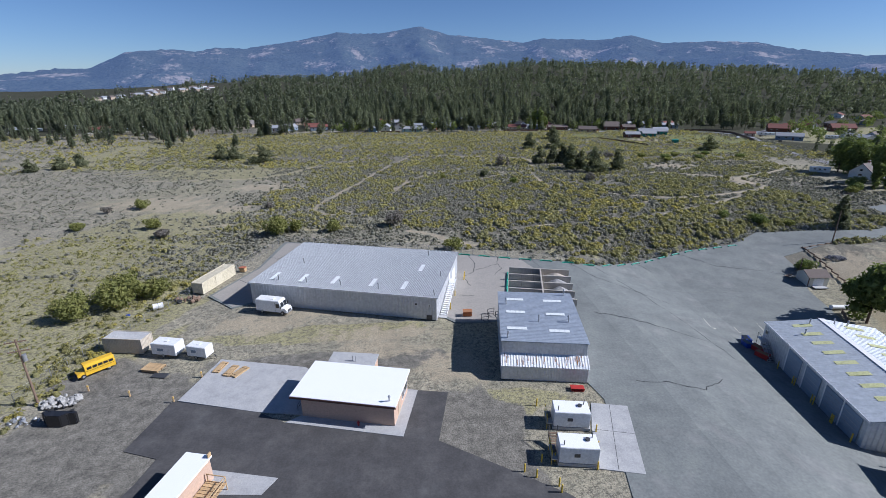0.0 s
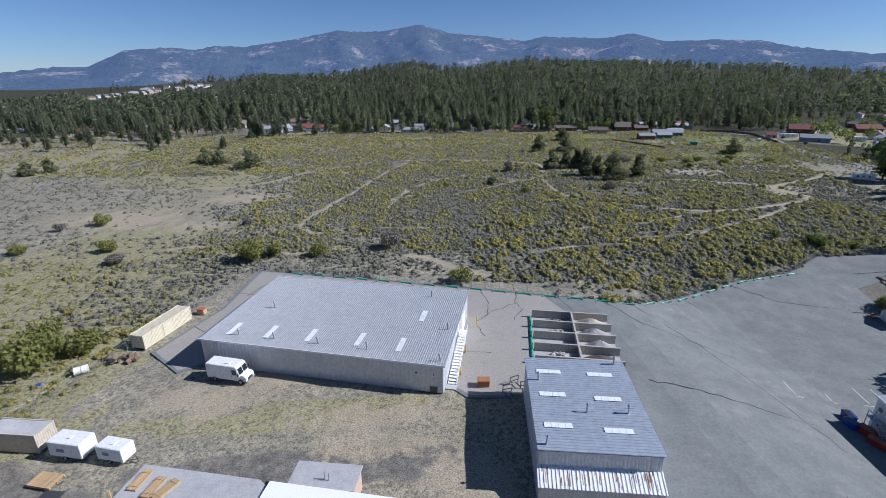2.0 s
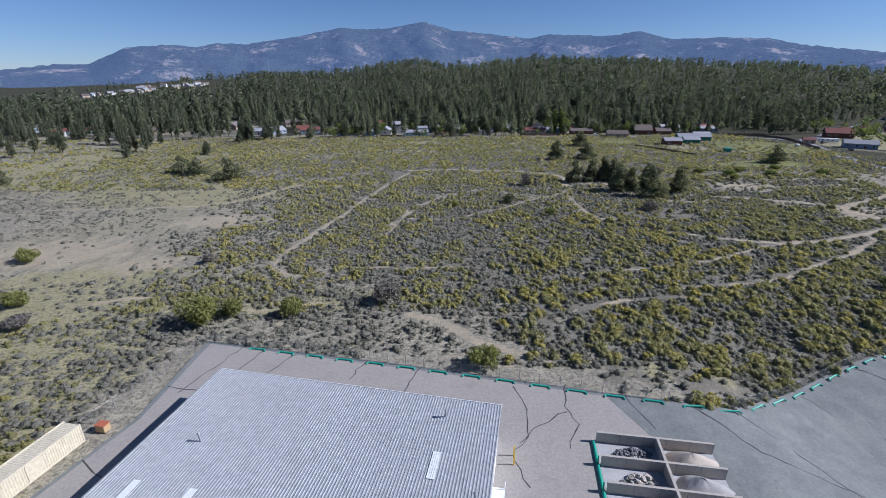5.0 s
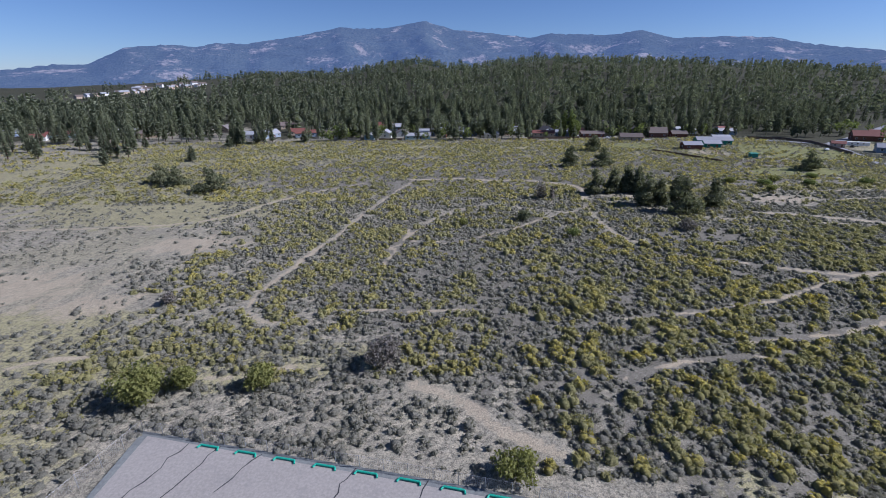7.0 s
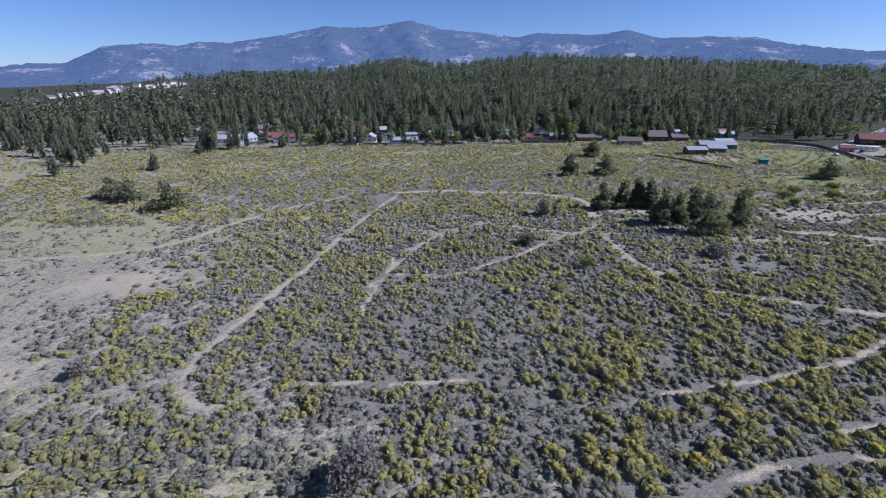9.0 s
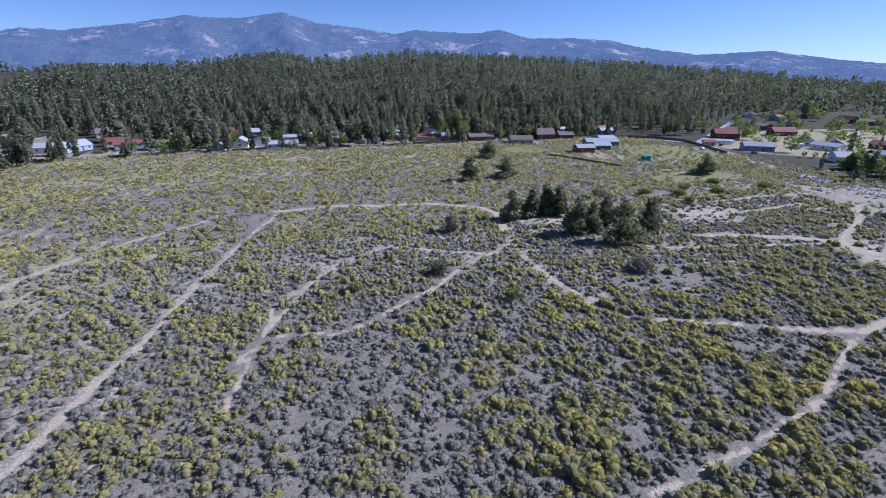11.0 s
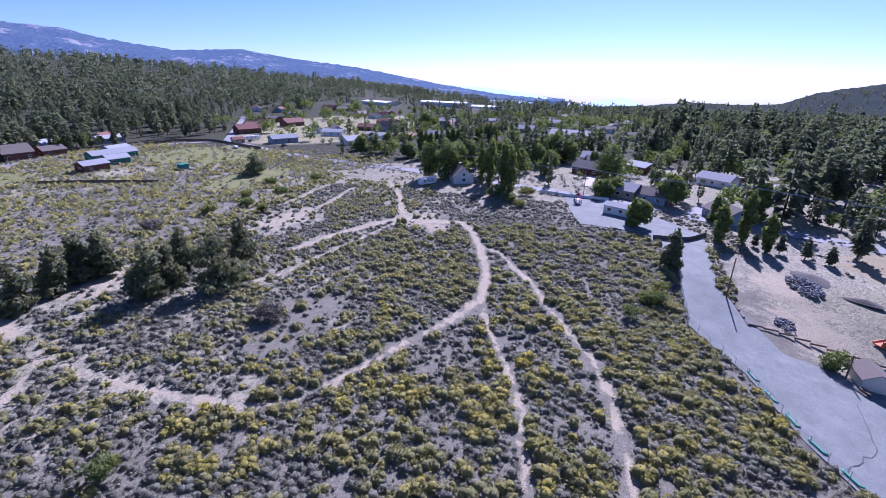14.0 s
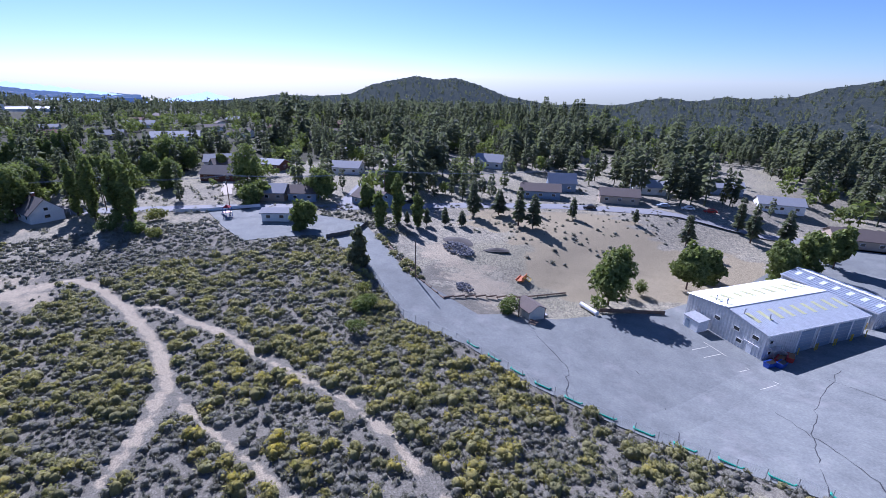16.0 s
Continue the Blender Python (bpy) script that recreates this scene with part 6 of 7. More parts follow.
NORTH_ROW = (
    (-60, 447, 6, 17, 9, 3, 5.4, "house_white", "brown_shingle", "white house with a long brown roof and chimney", True),
    (-29, 436, 80, 9, 7, 2.8, 4.4, "aqua", "grey_roof", "small aqua house at the field edge", False),
    (-18, 447, 85, 12, 9, 3, 5.6, "house_white", "grey_roof", "white gabled house at the field edge", False),
    (6, 435, 2, 19, 9, 2.7, 4.2, "aqua", "grey_roof", "low aqua house with a pale roof", False),
    (14, 456, 0, 13, 9, 3, 5, "house_blue", "grey_roof", "blue house with a grey roof", False),
    (34, 468, -4, 21, 9, 2.9, 4.7, "house_tan", "grey_roof", "long low house with a grey roof", False),
    (46, 452, -8, 15, 8, 2.9, 4.8, "house_blue", "grey_roof", "grey-blue house with a pale roof", False),
    (63, 438, -5, 11, 7, 2.8, 4.4, "house_white", "grey_roof", "small white house at the field edge", False),
    (78, 454, 0, 13, 8, 2.8, 4.6, "house_tan", "grey_roof", "tan house among pines", False),
    (104, 441, -12, 16, 8, 2.8, 4.4, "house_tan", "red_shingle", "low house with a red-brown roof", False),
    (121, 443, -12, 13, 8, 2.8, 4.5, "house_blue", "grey_roof", "blue-grey house under pines", True),
    (140, 434, -8, 17, 8, 2.7, 4.3, "brown_wood", "brown_shingle", "low dark brown house with a porch", False),
    (160, 411, -14, 15, 9, 2.9, 5, "house_tan", "brown_shingle", "tan house with a hipped brown roof", False),
    (188, 428, -10, 13, 10, 3.6, 7.2, "brown_wood", "brown_shingle", "tall dark brown barn-like house", False),
    (203, 424, -8, 11, 8, 3, 5, "brown_wood", "brown_shingle", "dark brown outbuilding beside the barn", False),
    (179, 366, -8, 11, 7, 3, 4.6, "brown_wood", "grey_roof", "small dark brown barn in the horse yard", False),
    (196, 372, -14, 10, 7, 2.8, 4.4, "teal", "grey_roof", "teal green barn in the horse yard", False),
    (206, 386, -12, 22, 8, 3, 4.8, "teal", "grey_roof", "long teal barn with a grey roof", False),
    (219, 398, -4, 12, 7, 3, 4.6, "house_blue", "grey_roof", "pale grey barn behind the meadow", False),
    (291, 341, -35, 17, 9, 3, 5, "house_blue", "grey_roof", "blue-grey house beside the street", False),
    (300, 295, -30, 14, 9, 3, 5.2, "house_white", "grey_roof", "white house with a porch beside the street", False),
    (326, 395, -30, 17, 11, 3.5, 6.6, "brown_wood", "red_shingle", "large red-brown timber house on open ground", False),
    (346, 404, -30, 14, 9, 3.2, 5.8, "brown_wood", "red_shingle", "red-brown timber house on open ground", False),
    (382, 392, -20, 18, 10, 3.2, 6.2, "brown_wood", "red_shingle", "red-brown timber house on open ground", False),
    (277, 365, -30, 7, 5, 2.6, 3.8, "house_tan", "red_shingle", "small open-sided hut by the meadow", False),
    (-204, 466, 10, 15, 8, 3, 5, "house_tan", "brown_shingle", "tan house under pines", False),
    (-226, 486, 0, 13, 8, 3, 5.2, "house_white", "grey_roof", "white house under pines", True),
    (-252, 496, 20, 14, 8, 3, 5, "house_white", "brown_shingle", "white house under pines", False),
    (-272, 470, 10, 20, 8, 2.8, 4.4, "aqua", "red_shingle", "long pale house with a red-brown roof", False),
    (-277, 452, 15, 12, 8, 2.8, 4.6, "house_white", "red_shingle", "white house with a red-brown roof", False),
    (-318, 480, 0, 12, 8, 3, 5, "house_blue", "grey_roof", "blue house at the meadow", False),
    (-345, 455, 20, 14, 8, 3, 5, "house_white", "grey_roof", "white house at the meadow", False),
    (46, 528, -5, 13, 9, 3, 5.2, "brown_wood", "grey_roof", "house with a grey roof behind the row", True),
    (-90, 470, 12, 13, 8, 3, 5, "house_tan", "red_shingle", "tan house among pines", False),
    (-120, 452, -5, 12, 8, 3, 5, "house_white", "grey_roof", "white house among pines", False),
    (100, 495, 0, 12, 8, 3, 5.4, "house_tan", "brown_shingle", "tan house with a tall gable among pines", False),
    (-10, 500, 8, 12, 8, 3, 5.2, "house_blue", "grey_roof", "blue house among pines", False),
    (250, 440, -10, 16, 8, 3, 4.6, "house_blue", "grey_roof", "long grey-blue house behind the meadow", False),
)
for a in NORTH_ROW:
    house(*a)
EAST_ROW = (
    (209, 135, 60, 12, 9, 3, 5.2, "house_tan", "grey_roof", "tan house behind the street", False),
    (204, 124, 60, 10, 8, 3, 5, "house_blue", "brown_shingle", "house with a brown roof behind the street", False),
    (282, 141, 75, 18, 11, 3, 5.6, "house_white", "grey_roof", "wide pale house with a grey roof", False),
    (384, 158, 80, 28, 14, 3.6, 6.4, "house_white", "grey_roof", "large pale hall with a grey roof", False),
    (330, 175, 60, 16, 10, 3, 5.4, "house_tan", "brown_shingle", "tan house among trees", False),
    (484, 178, 70, 20, 11, 3, 5.6, "house_white", "grey_roof", "pale house far among trees", False),
    (415, 196, 80, 18, 10, 3, 5.4, "house_tan", "grey_roof", "grey-roofed house among trees", False),
    (402, 117, 60, 16, 10, 3, 5.4, "house_white", "brown_shingle", "white house among trees", False),
    (187, 104, 20, 13, 9, 3, 5.4, "house_blue", "brown_shingle", "house with a dark roof at the corner", False),
    (231, 20, 40, 14, 10, 3.4, 6.4, "house_white", "grey_roof", "white two-storey house among pines", False),
    (170, 40, 50, 15, 9, 3, 5, "house_blue", "brown_shingle", "house with a brown roof by the street", False),
    (175, 24, 55, 11, 8, 3.6, 6.8, "house_blue", "grey_roof", "tall blue house by the street", False),
    (150, 18, 45, 14, 9, 3, 5, "house_tan", "brown_shingle", "tan house by the street", False),
    (155, -6, 45, 13, 9, 3, 5, "house_white", "grey_roof", "white house by the street", False),
    (140, -34, 40, 15, 9, 3, 5, "house_blue", "grey_roof", "blue house by the street", False),
    (118, -36, 40, 15, 9, 3, 5, "house_white", "grey_roof", "white house by the street", False),
    (88, -22, 40, 15, 10, 3, 5.2, "house_tan", "brown_shingle", "tan house with a long roof by the street", False),
    (248, 92, 50, 14, 9, 3, 5.2, "house_white", "grey_roof", "white house among trees", False),
    (345, 250, 70, 16, 10, 3.2, 5.8, "house_white", "grey_roof", "white house beyond the poplars", False),
    (380, 300, 70, 18, 10, 4, 7.6, "house_blue", "brown_shingle", "tall dark gabled house on open ground", False),
    (420, 318, 70, 20, 10, 3.4, 5.8, "brown_wood", "red_shingle", "long reddish house on open ground", False),
    (330, 290, 60, 18, 8, 3, 4.4, "house_white", "grey_roof", "low open barn with a white roof", False),
    (455, 270, 70, 18, 10, 3, 5.4, "house_tan", "grey_roof", "house far beyond the poplars", False),
)
for a in EAST_ROW:
    house(*a)
house(212, 201, 28, 9, 8.5, 2.9, 6.6, "house_white", "shingle", "white steep-gabled farmhouse under tall trees", True, True, "farmhouse")
house(180, 139, 62, 8, 5, 2.8, 3.6, "house_white", "grey_roof", "white flat-roofed shelter at the drive", False, False, "shelter")


def car(x, y, rz, mat, label):
    c = thing("car", x, y, None, rz, label, "car", "parked cars")
    bm = bmesh.new()
    prism(bm, [(-2.2, 0.3), (2.2, 0.3), (2.25, 0.75), (1.2, 0.95), (0.6, 1.45), (-1.3, 1.5), (-1.9, 0.95), (-2.25, 0.9)], -0.85, 0.85, "y")
    bmesh.ops.bevel(bm, geom=bm.edges[:], offset=0.06, segments=1, affect="EDGES")
    b = part("body", bm, M[mat], c)
    part("side_window", slab(-1.3, -0.87, 1.0, 0.5, -0.855, 1.35), M["glass"], b)
    part("side_window", slab(-1.3, 0.855, 1.0, 0.5, 0.87, 1.35), M["glass"], b)
    for px in (-1.4, 1.4):
        for py in (-0.78, 0.78):
            wheel(c, px, py, 0.33, 0.2)


for x, y, rz, mat, lab in ((188, 97, 60, "white", "white car parked by the corner house"), (183, 91, 40, "black", "dark car parked by the corner house"), (208, 143, 70, "white", "white car parked behind the street"), (147, 37, 50, "black", "black car parked on the street edge"),
                           (130, 4, 45, "white", "white car parked before a house"), (125, -2, 45, "red", "red car parked before a house"), (136, 10, 45, "house_blue", "blue car parked before a house"), (258, 352, 60, "white", "white car parked on the street"), (285, 362, 30, "black", "dark car parked before a house"),
                           (300, 372, 40, "black", "dark car parked before a house"), (206, 430, 10, "black", "dark car parked among pines"), (150, 425, 5, "white", "white car parked behind the gardens"), (172, 420, 5, "red", "red car parked behind the gardens"), (24, 443, 80, "black", "dark car parked in a garden"), (275, 330, 60, "black", "dark car on the street")):
    car(x, y, rz, mat, lab)


def camper(x, y, rz, L, label):
    c = thing("camper_trailer", x, y, None, rz, label, "camper", "campers")
    part("body", bevelled(-L / 2, -1.2, 0.5, L / 2, 1.2, 3.0, 0.25, 3), M["white"], c)
    part("stripe", slab(-L / 2 + 0.3, -1.215, 1.3, L / 2 - 0.3, -1.203, 1.45), M["house_blue"], c)
    for i in range(3):
        part("side_window", slab(-L / 3 + i * L / 4, -1.215, 1.7, -L / 3 + i * L / 4 + 0.9, -1.203, 2.3), M["glass"], c)
    part("roof_unit", bevelled(-0.5, -0.4, 3.0, 0.5, 0.4, 3.25, 0.06, 1), M["white"], c)
    for sy in (-1, 1):
        wheel(c, -0.4, sy * 1.05, 0.35, 0.2)


camper(201, 213, -35, 8, "white camper trailer parked under trees")
camper(292, 366, -25, 12, "long white motor coach parked beside the street")
camper(325, 340, -30, 8, "white camper parked by a barn")
camper(-340, 470, 20, 8, "white camper parked at the meadow")
t = thing("green_shed", 195, 331, None, -10, "teal green field shelter in the meadow corner", "shed")
part("wall_block", slab(-2, -1.3, 0, 2, 1.3, 2.3), M["teal"], t)
bm = bmesh.new()
prism(bm, [(-1.5, 2.2), (1.5, 2.5), (1.5, 2.6), (-1.5, 2.3)], -2.2, 2.2, "x")
part("roof", bm, M["teal"], t)
# play equipment
t = thing("playground_tower", 190, 152, None, 20, "red and blue playground tower with a slide", "playground")
part("post", rods([((-1, -1, 0), (-1, -1, 3)), ((1, -1, 0), (1, -1, 3)), ((-1, 1, 0), (-1, 1, 3)), ((1, 1, 0), (1, 1, 3))], 0.08, 8), M["blue"], t)
part("deck", slab(-1.1, -1.1, 1.4, 1.1, 1.1, 1.5), M["red"], t)
bm = bmesh.new()
prism(bm, [(1.1, 1.5), (3.8, 0.3), (3.8, 0.2), (1.1, 1.35)], -0.4, 0.4, "y")
part("slide", bm, M["blue"], t)
bm = bmesh.new()
rod(bm, (0, 0, 3), (0, 0, 3.9), 1.5, 0.05, 4)
part("roof", bm, M["red"], t)
t = thing("litter", 32, 188, None, 10, "white discarded sheet lying among the bushes", "litter")
part("sheet", bevelled(-0.8, -0.4, 0, 0.8, 0.4, 0.25, 0.05, 1), M["white"], t)
part("board", slab(0.3, 0.5, 0.02, 1.6, 0.75, 0.1), M["timber"], t)
# wires along the street
t = thing("power_lines", 0, 0, 0, 0, "three power lines strung between the street poles", "wires")
for k in (-0.9, 0, 0.9):
    P = []
    for (x0, y0), (x1, y1) in zip(((160, 40), (186, 100), (201, 150), (214, 185)), ((186, 100), (201, 150), (214, 185), (228, 235))):
        P += [Vector((x0 + (x1 - x0) * i / 8 + k, y0 + (y1 - y0) * i / 8, 10.9 - 4.8 * i / 8 * (1 - i / 8))) for i in range(8)]
    bm = bmesh.new()
    rings = [[bm.verts.new(p + Vector(o)) for o in ((0.03, 0, -0.02), (-0.03, 0, -0.02), (0, 0, 0.035))] for p in P]
    for a, b in zip(rings, rings[1:]):
        for i in range(3):
            bm.faces.new((a[i], a[(i + 1) % 3], b[(i + 1) % 3], b[i]))
    part("wire", bm, M["steel"], t)
# pale airstrip buildings
for x, y, rz, L in ((690, 440, 60, 60), (730, 350, 75, 80), (760, 290, 80, 50)):
    house(x, y, rz, L, 22, 5, 6.5, "house_white", "white", "long white hangar far across the plain", False, False, "hangar")
# more houses under the trees
rh = np.random.RandomState(27)
for az0, az1, r0, r1, n in ((-24, 36, 352, 450, 20), (62, 100, 240, 620, 26), (47, 64, 390, 640, 16)):
    for i in range(n):
        a, r = radians(az0 + (az1 - az0) * (i + rh.uniform(0.1, 0.9)) / n), rh.uniform(r0, r1)
        wall, roof = rh.choice(["house_tan", "house_white", "house_blue", "brown_wood"]), rh.choice(["shingle", "brown_shingle", "grey_roof", "red_shingle"])
        house(10 + r * math.sin(a), 100 + r * math.cos(a), rh.uniform(-20, 100), rh.uniform(11, 17), 9, 3, rh.uniform(4.6, 6), wall, roof, "small house under the trees of the town")
# hillside village
for i in range(46):
    a = radians(random.uniform(-34, -22.5))
    r = random.uniform(1180, 1300)
    house(10 + r * math.sin(a), 100 + r * math.cos(a), random.uniform(0, 90), random.uniform(12, 20), 10, 5, 8, random.choice(("house_tan", "house_white", "house_white")), random.choice(("grey_roof", "brown_shingle")), "pale house in the far hillside village", False, False, "village_house") if i < 26 else None
house(-529, 1873, 10, 60, 16, 6, 10, "house_white", "red_shingle", "long white building with a red roof on the far ridge", False, False, "lodge")

# ---- plants ----
def mega(name, templates, place, material, label, category, kind="stuff"):
    """Many plants in one mesh. templates: (verts, tris, tint, bloom); place: rows of x, y, z, width, height, turn, tint, template, bloom."""
    V, F, T, B = [], [], [], []
    base = 0
    place = np.asarray(place, float)
    for k, (tv, tf, tt, tb) in enumerate(templates):
        p = place[place[:, 7].astype(int) == k]
        if not len(p):
            continue
        c, s = np.cos(p[:, 5])[:, None], np.sin(p[:, 5])[:, None]
        x = (tv[:, 0] * c - tv[:, 1] * s) * p[:, 3:4] + p[:, 0:1]
        y = (tv[:, 0] * s + tv[:, 1] * c) * p[:, 3:4] + p[:, 1:2]
        z = tv[:, 2] * p[:, 4:5] + p[:, 2:3]
        V.append(np.stack([x, y, z], -1).reshape(-1, 3))
        F.append((tf[None] + (base + np.arange(len(p)) * len(tv))[:, None, None]).reshape(-1, 3))
        T.append(np.clip(tt[None] * 0.6 + p[:, 6:7], 0, 1).ravel())
        B.append((tb[None] * p[:, 8:9]).ravel())
        base += len(p) * len(tv)
    V, F = np.concatenate(V).astype(np.float32), np.concatenate(F).astype(np.int32)
    me = bpy.data.meshes.new(name)
    me.vertices.add(len(V))
    me.vertices.foreach_set("co", V.ravel())
    me.loops.add(F.size)
    me.loops.foreach_set("vertex_index", F.ravel())
    me.polygons.add(len(F))
    me.polygons.foreach_set("loop_start", np.arange(0, F.size, 3, dtype=np.int32))
    me.update()
    me.attributes.new("tint", "FLOAT", "POINT").data.foreach_set("value", np.concatenate(T).astype(np.float32))
    me.attributes.new("bloom", "FLOAT", "POINT").data.foreach_set("value", np.concatenate(B).astype(np.float32))
    me.materials.append(material)
    return tagged(new(name, me), label, category, kind=kind)


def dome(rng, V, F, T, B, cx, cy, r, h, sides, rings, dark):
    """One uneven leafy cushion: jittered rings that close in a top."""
    base = len(V)
    ph = rng.uniform(0, 6.28)
    for k in range(rings):
        u = k / rings
        rr, z = r * math.cos(u * 1.45), h * math.sin(u * 1.5)
        for i in range(sides):
            a = ph + 6.283 * (i + 0.5 * (k % 2)) / sides
            q = rr * rng.uniform(0.78, 1.25)
            V.append(np.array([cx + q * math.cos(a), cy + q * math.sin(a), z + h * rng.uniform(-0.09, 0.16) * (k > 0)]))
            # shade put into the tint: foot of the cushion dark, upper rings light
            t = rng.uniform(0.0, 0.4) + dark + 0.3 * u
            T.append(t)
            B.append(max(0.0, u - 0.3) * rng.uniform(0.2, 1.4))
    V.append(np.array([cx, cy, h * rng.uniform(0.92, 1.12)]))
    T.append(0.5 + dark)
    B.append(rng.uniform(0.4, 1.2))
    top = len(V) - 1
    for k in range(rings - 1):
        for i in range(sides):
            a, b = base + k * sides + i, base + k * sides + (i + 1) % sides
            c, d = a + sides, b + sides
            F += [(a, b, c), (b, d, c)]
    for i in range(sides):
        F.append((base + (rings - 1) * sides + i, base + (rings - 1) * sides + (i + 1) % sides, top))


def shrub(rng, lumps, sides, rings, sprays, size=0.2):
    """A bush of leafy cushions with small sprays standing out of them; unit width 1, unit height 1."""
    V, F, T, B = [], [], [], []
    for k in range(lumps):
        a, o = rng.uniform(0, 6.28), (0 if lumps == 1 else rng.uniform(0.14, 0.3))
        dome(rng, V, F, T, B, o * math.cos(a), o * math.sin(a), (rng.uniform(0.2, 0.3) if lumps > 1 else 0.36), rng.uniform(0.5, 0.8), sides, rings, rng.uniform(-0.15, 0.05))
    for i in range(sprays):
        th, ph = rng.uniform(0, 6.283), np.arccos(rng.uniform(0.05, 1))
        d = np.array([np.sin(ph) * np.cos(th), np.sin(ph) * np.sin(th), np.cos(ph)])
        p = d * np.array([0.45, 0.45, 0.8]) * rng.uniform(0.75, 1.1)
        a = np.cross(d, rng.normal(size=3))
        a /= np.linalg.norm(a)
        s = size * rng.uniform(0.5, 1.1)
        j = len(V)
        V += [p - d * s * 0.5 - a * s * 0.5, p - d * s * 0.3 + a * s * 0.5, p + d * s * 0.6 + a * s * rng.uniform(-0.5, 0.5) + np.array([0, 0, 0.3 * s])]
        F.append((j, j + 1, j + 2))
        # sprays that face up are tinted lighter, as if lit from above
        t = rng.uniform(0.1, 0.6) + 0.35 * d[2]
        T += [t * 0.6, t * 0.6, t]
        bl = max(0.0, d[2] - 0.2) * rng.uniform(0.3, 1.4)
        B += [bl * 0.6, bl * 0.6, bl]
    return np.array(V), np.array(F), np.array(T), np.clip(np.array(B), 0, 1)


def conifer(rng, layers, arms, spread=0.2, bare=0.12, droop=0.35, point=0.85, trunk=True, plump=0.25):
    """A pine: whorls of ragged boughs round a tapered stem; unit height 1, half width = spread."""
    V, F, T = [], [], []
    if trunk:
        for z, r in ((0, 0.02), (0.95, 0.004)):
            V += [np.array([r * np.cos(t), r * np.sin(t), z]) for t in (0, 2.1, 4.2)]
            T += [0.0] * 3
        F += [(0, 1, 4), (0, 4, 3), (1, 2, 5), (1, 5, 4), (2, 0, 3), (2, 3, 5)]
    for L in range(layers):
        u = (L + rng.uniform(0, 0.6)) / layers
        z = bare + (1 - bare) * u
        w = spread * (plump + (1 - plump) * (1 - u) ** point) * min(1, 0.55 + 2.2 * u) * rng.uniform(0.75, 1.2)
        off = rng.uniform(0, 6.28)
        for k in range(arms):
            th = off + 6.283 * k / arms + rng.uniform(-0.35, 0.35)
            d = np.array([np.cos(th), np.sin(th), 0])
            q = np.array([-np.sin(th), np.cos(th), 0])
            ww = w * rng.uniform(0.65, 1.2)
            root = np.array([0, 0, z]) + d * ww * 0.1
            h = (1 - bare) / layers
            tip = np.array([0, 0, z - droop * ww * rng.uniform(0.1, 1.0)]) + d * ww
            mid = np.array([0, 0, z + h * rng.uniform(0.2, 0.9)]) + d * ww * 0.55
            low = np.array([0, 0, z - h * rng.uniform(0.3, 0.8)]) + d * ww * 0.5
            hw = ww * rng.uniform(0.2, 0.36)
            j = len(V)
            V += [root, mid + q * hw, tip, low - q * hw, mid - q * hw * 0.8]
            F += [(j, j + 1, j + 2), (j, j + 2, j + 3), (j, j + 2, j + 4)]
            # inner shade painted into the bough tint: dark root and underside, light tip
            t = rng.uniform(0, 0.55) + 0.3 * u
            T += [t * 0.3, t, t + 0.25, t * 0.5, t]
    return np.array(V), np.array(F), np.clip(np.array(T), 0, 1), np.zeros(len(V))


def leaf_cloud(rng, n, shape, size):
    """Small leaf sprays filling blobs (x, y, z, rx, rz); world metres."""
    V, F, T = [], [], []
    vol = np.array([b[3] ** 2 * b[4] for b in shape])
    for k in rng.choice(len(shape), n, p=vol / vol.sum()):
        x, y, z, rx, rz = shape[k]
        d = rng.normal(size=3)
        d /= np.linalg.norm(d)
        p = np.array([x, y, z]) + d * np.array([rx, rx, rz]) * rng.uniform(0.6, 1.05)
        a = rng.normal(size=3)
        a /= np.linalg.norm(a)
        b = np.cross(d, a)
        s = size * rng.uniform(0.6, 1.3)
        j = len(V)
        V += [p - a * s * 0.5, p + a * s * 0.5, p + b * s + d * s * 0.4]
        F.append((j, j + 1, j + 2))
        # top of each blob painted lighter than its underside, like light from above
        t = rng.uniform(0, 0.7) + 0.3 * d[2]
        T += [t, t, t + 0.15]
    return np.array(V), np.array(F), np.clip(np.array(T), 0, 1)


def leaves_mesh(name, V, F, T, material, parent):
    me = bpy.data.meshes.new(name)
    me.from_pydata(V.tolist(), [], F.tolist())
    me.attributes.new("tint", "FLOAT", "POINT").data.foreach_set("value", T.astype(np.float32))
    me.materials.append(material)
    ob = new(name, me)
    ob.parent = parent
    return ob


rngv = np.random.RandomState(5)
KEEP_OUT = [YARD, NEW_YARD, [(-44, 60), (-20, 55), (8, 40), (30, 40), (30, 118), (10, 120), (-38, 130), (-46, 96)], [(100, 90), (140, 84), (152, 116), (104, 120)], [(-54, 48), (-51.8, 64), (-52, 72), (-46, 98), (-30, 98), (-20, 48)]]


def free(x, y, gap=0.3):
    ok = np.ones(len(x), bool)
    for poly in KEEP_OUT:
        ok &= ~inside(x, y, poly)
    for w, line in TRAILS:
        ok &= away(x, y, line) > w * 1.0 + gap
    for cx, cy, rx, ry in BARE + MEADOW + TURNING:
        ok &= (np.hypot((x - cx) / rx, (y - cy) / ry) > 0.85) | (rngv.rand(len(x)) < 0.22)
    return ok


